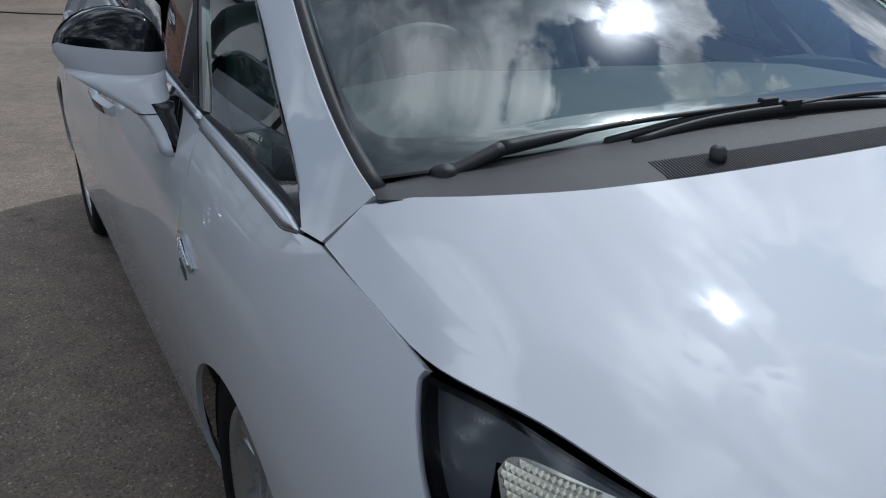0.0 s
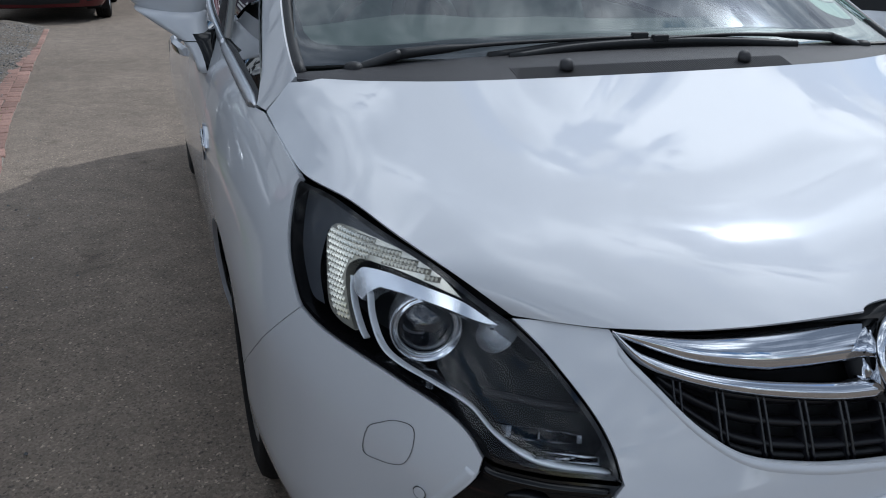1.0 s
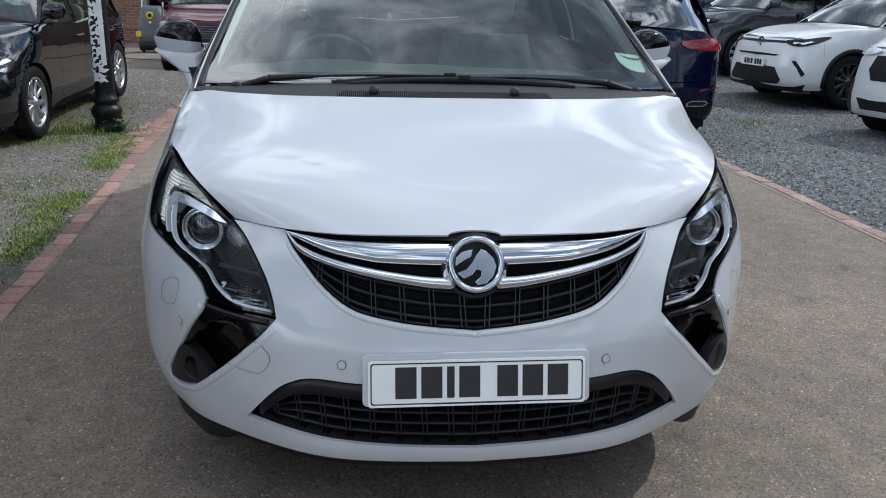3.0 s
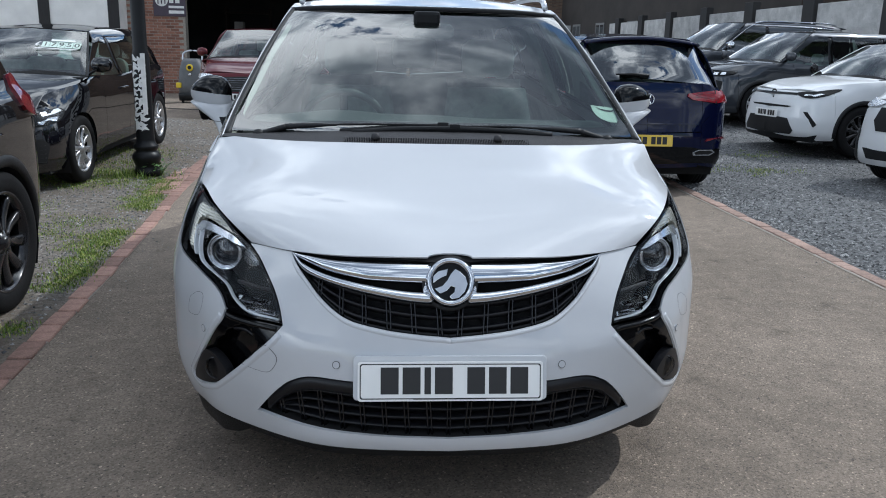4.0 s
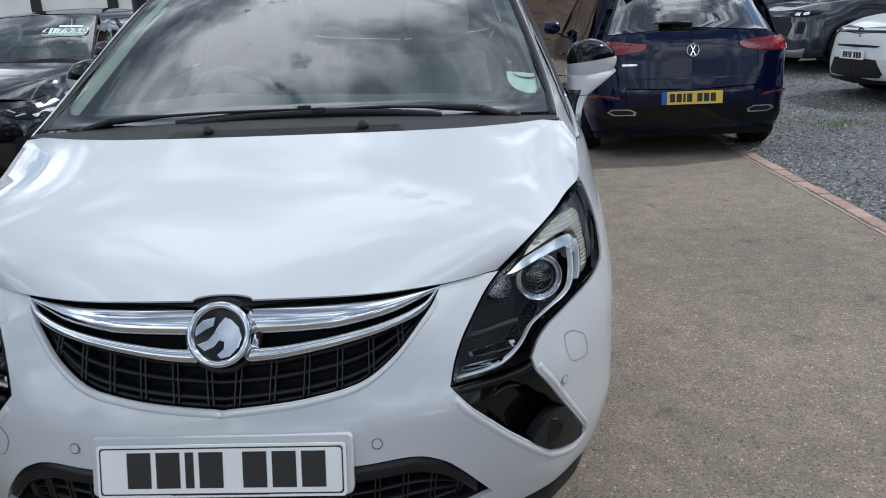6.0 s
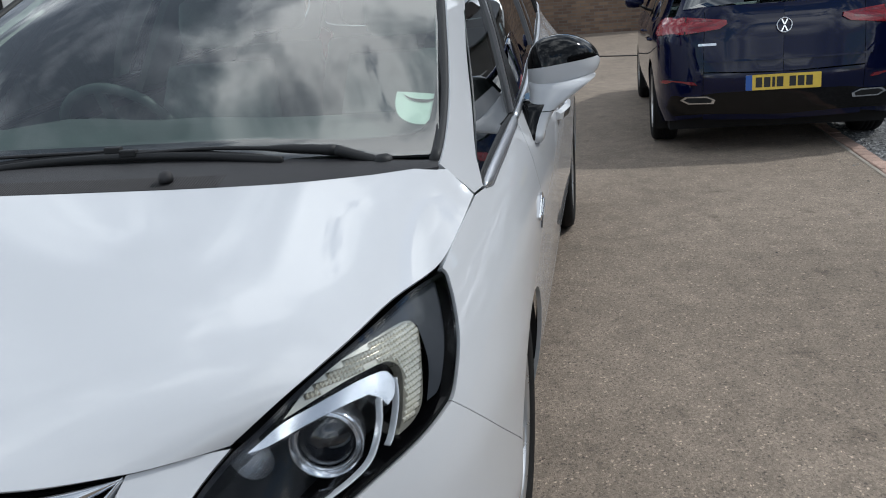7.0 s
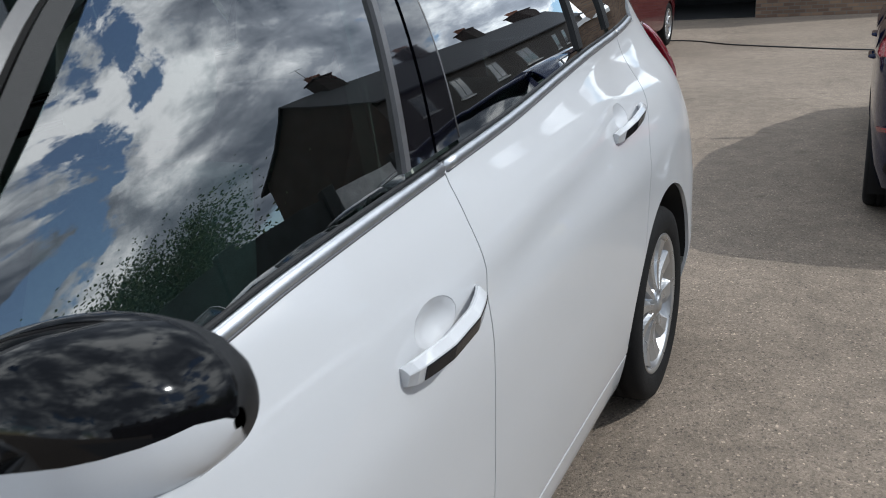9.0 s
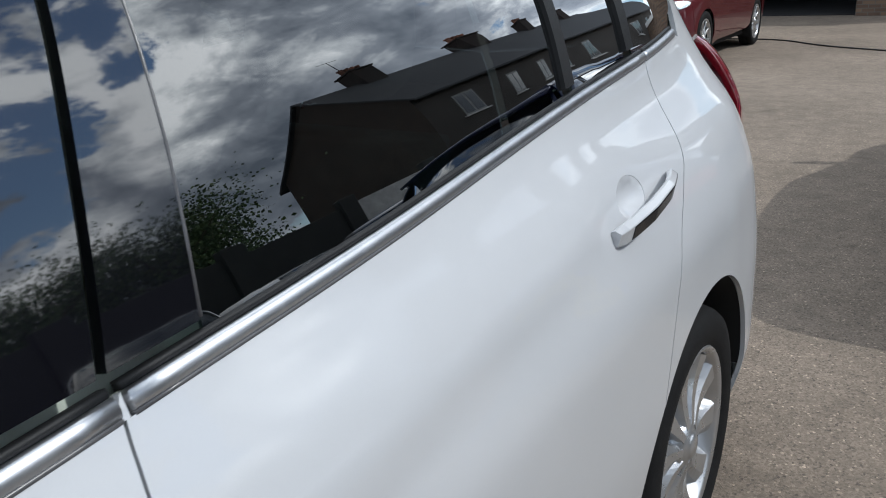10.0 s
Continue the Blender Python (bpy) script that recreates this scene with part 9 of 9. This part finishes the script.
# eastern boundary: concrete panels between black posts
EX, EZ = 10.0, 2.66
ys_ = [-2.4 + 3.32 * k for k in range(14)]
for y0, y1 in zip(ys_[:-1], ys_[1:]):
    # nearer panels get the black timber colour in place of shade on their west face
    dark = y0 < 13.0
    tagged(part("wall_panel", box_bm(EX, EX + 0.09, y0 + 0.16, y1 - 0.16, 0, EZ - 0.06 * abs(math.sin(y0)), 0.01), BLACK_TIMBER if dark else CONCRETE), "wall panel coloured near-black for its shaded face" if dark else "weathered pale concrete wall panel", "wall", kind="structure")
for y in ys_:
    tagged(part("wall_post", box_bm(EX - 0.10, EX + 0.12, y - 0.28, y + 0.28, 0, EZ + 0.16, 0.015), BLACK_TIMBER), "black boundary wall post", "post", kind="structure")
tagged(part("north_wall", box_bm(3.6, EX, 40.6, 40.8, 0, EZ), CONCRETE), "pale concrete end wall", "wall", kind="structure")
tagged(part("brick_outbuilding", box_bm(2.0, 9.4, 42.0, 48.0, 0, 4.6), TAN_BRICK), "brick outbuilding behind the wall", "building", kind="structure")
tagged(part("outbuilding_fascia", box_bm(1.8, 9.6, 41.8, 48.2, 4.6, 5.0), RENDER), "pale fascia of the outbuilding", "fascia", kind="structure")
tagged(part("west_hedge_wall", box_bm(-16.3, -16.0, -9, GY, 0, 2.2), CONCRETE), "concrete wall west of the yard", "wall", kind="structure")


# ---- terraced houses east of the yard ----
def terrace(m, length, depth, eaves, ridge, label, windows):
    h = thing("terraced_house", label, "house", m)
    wall = bmesh.new()
    prof = [(-depth / 2, 0), (depth / 2, 0), (depth / 2, eaves), (0, ridge), (-depth / 2, eaves)]
    vv = [[wall.verts.new((x, y, z)) for x, z in prof] for y in (0, length)]
    wall.faces.new(vv[0])
    wall.faces.new(vv[1][::-1])
    for i in range(5):
        wall.faces.new((vv[0][i], vv[1][i], vv[1][(i + 1) % 5], vv[0][(i + 1) % 5]))
    bmesh.ops.recalc_face_normals(wall, faces=wall.faces)
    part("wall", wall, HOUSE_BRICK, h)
    for sg in (1, -1):
        over, t = 0.35, 0.12
        dx, dz = depth / 2, ridge - eaves
        ln = math.hypot(dx, dz)
        r = bmesh.new()
        a = [(0, ridge + 0.02), (sg * (dx + over), eaves - dz / dx * over + 0.02), (sg * (dx + over), eaves - dz / dx * over + 0.02 + t), (0, ridge + 0.02 + t)]
        q = [[r.verts.new((x, y, z)) for x, z in a] for y in (-0.2, length + 0.2)]
        r.faces.new(q[0]); r.faces.new(q[1][::-1])
        for i in range(4):
            r.faces.new((q[0][i], q[1][i], q[1][(i + 1) % 4], q[0][(i + 1) % 4]))
        bmesh.ops.recalc_face_normals(r, faces=r.faces)
        part("roof", r, SLATE, h)
    for y in np.arange(3.8, length, 6.5):
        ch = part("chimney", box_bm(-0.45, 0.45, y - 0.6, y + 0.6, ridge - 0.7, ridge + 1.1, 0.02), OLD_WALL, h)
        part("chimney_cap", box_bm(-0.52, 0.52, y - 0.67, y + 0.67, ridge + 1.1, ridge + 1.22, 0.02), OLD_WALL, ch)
        for k in range(4):
            part("chimney_pot", turned([(0.13, 0.0), (0.12, 0.35), (0.15, 0.38), (0.15, 0.45), (0.09, 0.45), (0.09, 0.2)], 12, "Z"), BRICK, ch, "", pose(0, y - 0.45 + 0.3 * k, ridge + 1.2))
    for y, z in windows:
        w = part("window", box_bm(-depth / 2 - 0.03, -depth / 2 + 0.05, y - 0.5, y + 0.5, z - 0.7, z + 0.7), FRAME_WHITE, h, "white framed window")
        for yy in (-0.24, 0.24):
            part("pane", box_bm(-depth / 2 - 0.035, -depth / 2 - 0.028, y + yy - 0.19, y + yy + 0.19, z - 0.6, z + 0.6), DARK_GLASS_SOLID, w)
        part("sill", box_bm(-depth / 2 - 0.10, -depth / 2, y - 0.6, y + 0.6, z - 0.78, z - 0.7, 0.01), CONCRETE, w)
    return h


DARK_GLASS_SOLID = material("dark_window_pane", (0.03, 0.035, 0.04), 0.08, coat=0.5, vary=0.1)
terrace(pose(15.5, 22.4, 0, 0, 0, 8), 26.0, 7.2, 6.3, 9.9, "row of brick houses with slate roof and chimneys", [(y, z) for y in (2.0, 5.0, 8.5, 11.5, 15, 18, 21.5, 24) for z in (2.0, 4.8)])
aer = part("aerial", tube([(0, 3.4, 11.0), (0, 3.4, 12.6)], 0.02, 5), IRON, bpy.data.objects["terraced_house"])
part("aerial_arm", tube([(0, 2.8, 12.5), (0, 4.0, 12.6)], 0.012, 5), IRON, aer)
terrace(pose(24, -22, 0, 0, 0, 0), 30.0, 7.0, 5.6, 8.4, "row of brick houses south-east of the yard", [(y, z) for y in np.arange(2, 29, 3.4) for z in (1.9, 4.6)])

# ---- trees and shrubs along the eastern side ----
BARK = material("bark", (0.09, 0.065, 0.045), 0.95, vary=0.3, scale=9.0, bump=0.8, bump_scale=30.0)
FOLIAGE = material("foliage", (0.05, 0.09, 0.025), 0.7, vary=0.3, scale=2.0)
_nt = FOLIAGE.node_tree
_rnd = ramp(_nt, _nt.nodes.new("ShaderNodeNewGeometry").outputs["Random Per Island"], [(0.0, (0.025, 0.05, 0.012)), (0.6, (0.06, 0.11, 0.03)), (1.0, (0.12, 0.16, 0.05))])
_nt.links.new(_rnd, _nt.nodes["Principled BSDF"].inputs["Base Color"])


def tree(x, y, height, crown, n, seed, label):
    r = np.random.default_rng(seed)
    t = thing("tree", label, "tree", pose(x, y, 0))
    top = height * 0.62
    part("trunk", tube(through_points([(0, 0, 0), (0.06, -0.04, top * 0.4), (-0.05, 0.06, top * 0.8), (0.05, 0.0, height * 0.9)], 5), np.linspace(0.14, 0.02, 16), 8), BARK, t)
    tips = []
    for k in range(13):
        a, z0 = r.uniform(0, 6.28), r.uniform(0.25, 0.8) * height
        ln = crown * r.uniform(0.6, 1.1)
        p1 = np.array((ln * math.cos(a), ln * math.sin(a), z0 + r.uniform(0.1, 0.35) * height))
        part("limb", tube(through_points([(0, 0, z0), (p1[0] * 0.5, p1[1] * 0.5, z0 + (p1[2] - z0) * 0.35), tuple(p1)], 5), np.linspace(0.05, 0.008, 11), 6), BARK, t)
        tips += [p1 * q + [0, 0, z0 * (1 - q)] for q in (0.5, 0.75, 1.0)]
    tips = np.array(tips)
    c = tips[r.integers(0, len(tips), n)] + r.normal(0, 0.30 * crown, (n, 3)) * [1, 1, 0.8]
    c = c[c[:, 2] > 0.4]
    n = len(c)
    u, v = r.normal(0, 1, (n, 3)), r.normal(0, 1, (n, 3))
    u /= np.linalg.norm(u, axis=1)[:, None]
    v -= (v * u).sum(1)[:, None] * u
    v /= np.linalg.norm(v, axis=1)[:, None]
    s = r.uniform(0.03, 0.075, (n, 1))
    q = np.stack([c - u * s, c + v * s * 0.75, c + u * s, c - v * s * 0.75], 1).reshape(-1, 3)
    me = bpy.data.meshes.new("crown")
    me.from_pydata(q.tolist(), [], [(4 * i, 4 * i + 1, 4 * i + 2, 4 * i + 3) for i in range(n)])
    part("crown", me, FOLIAGE, t)


for k, (x, y, h, crown, label) in enumerate(((16.0, 15.4, 5.2, 1.4, "leafy young tree behind the boundary wall"), (18.5, 12.6, 6.0, 1.8, "leafy tree behind the boundary wall"),
                                              (20.0, 8.6, 6.4, 2.1, "leafy tree behind the boundary wall"), (19.0, 4.0, 6.8, 2.1, "leafy tree behind the boundary wall"), (14.6, 13.2, 4.6, 2.0, "dense shrub behind the boundary wall"),
                                              (15.2, 10.2, 4.7, 2.1, "dense shrub behind the boundary wall"), (15.8, 7.0, 4.7, 2.1, "dense shrub behind the boundary wall"))):
    tree(x, y, h, crown, 11000, k + 1, label)
tree(-18.5, 8.0, 7.0, 1.8, 2400, 5, "leafy tree west of the yard")

# ---- brick edging of the drive, and the bricks of the pier ----
edge_w = tagged(part("edging_west", mesh_of("bed", [(west_edge(y) + dx, y, z) for y in np.linspace(-4, 11.6, 30) for dx, z in ((-0.13, 0.004), (-0.002, 0.004))], [(2 * i, 2 * i + 1, 2 * i + 3, 2 * i + 2) for i in range(29)]), MORTAR), "red brick edging along the drive", "edging", kind="structure")
EDGE_BRICK = material("worn_edging_brick", (0.29, 0.175, 0.14), 0.9, vary=0.22, scale=18.0, fine=0.3, fine_scale=110.0, island=0.28, bump=0.5, bump_scale=90.0)
bm = box_bm(-0.0515, 0.0515, -0.1055, 0.1055, -0.03, 0.013, 0.006, 1)
EDGE_ME = bpy.data.meshes.new("edge_brick")
bm.to_mesh(EDGE_ME)
bm.free()
EDGE_ME.materials.append(EDGE_BRICK)
y = -3.9
while y < 11.4:
    slope = math.degrees(math.atan2(west_edge(y + 0.1) - west_edge(y - 0.1), 0.2))
    rows = (0.055,) if y < 5.2 else (0.055, 0.163, 0.271) if y < 7.2 else (0.055, 0.163)
    for k, off in enumerate(rows):
        part("brick", EDGE_ME, None, edge_w, m=pose(west_edge(y) - off + rng.normal(0, 0.003), y + (0.11 if k % 2 else 0), rng.normal(0, 0.002), rng.normal(0, 0.8), rng.normal(0, 0.8), -slope + rng.normal(0, 0.9)))
    y += 0.221
edge_e = tagged(part("edging_east", mesh_of("bed", [(x, y, 0.004) for y in (-4.0, 5.0, 14.0) for x in (2.85, 3.0)], [(0, 1, 3, 2), (2, 3, 5, 4)]), MORTAR), "worn brick edging beside the gravel", "edging", kind="structure")
EDGE_PALE = EDGE_ME.copy()
EDGE_PALE.materials[0] = material("dusty_edging_brick", (0.34, 0.235, 0.19), 0.95, vary=0.2, scale=18.0, fine=0.3, fine_scale=110.0, island=0.2, bump=0.5, bump_scale=90.0)
y = -3.9
while y < 13.8:
    part("brick", EDGE_PALE, None, edge_e, m=pose(2.925 + rng.normal(0, 0.004), y, -0.001 + rng.normal(0, 0.002), rng.normal(0, 0.8), rng.normal(0, 0.8), rng.normal(0, 1.0)))
    y += 0.221
row = 0
z = 0.0325
while z < 3.0:
    x = -6.94 + (0.1125 if row % 2 else 0.0)
    while x < -5.60:
        part("brick", BRICK_ME, None, garage, m=pose(x, GY + 0.048, z, 0, 0, 0))
        x += 0.225
    z += 0.075
    row += 1
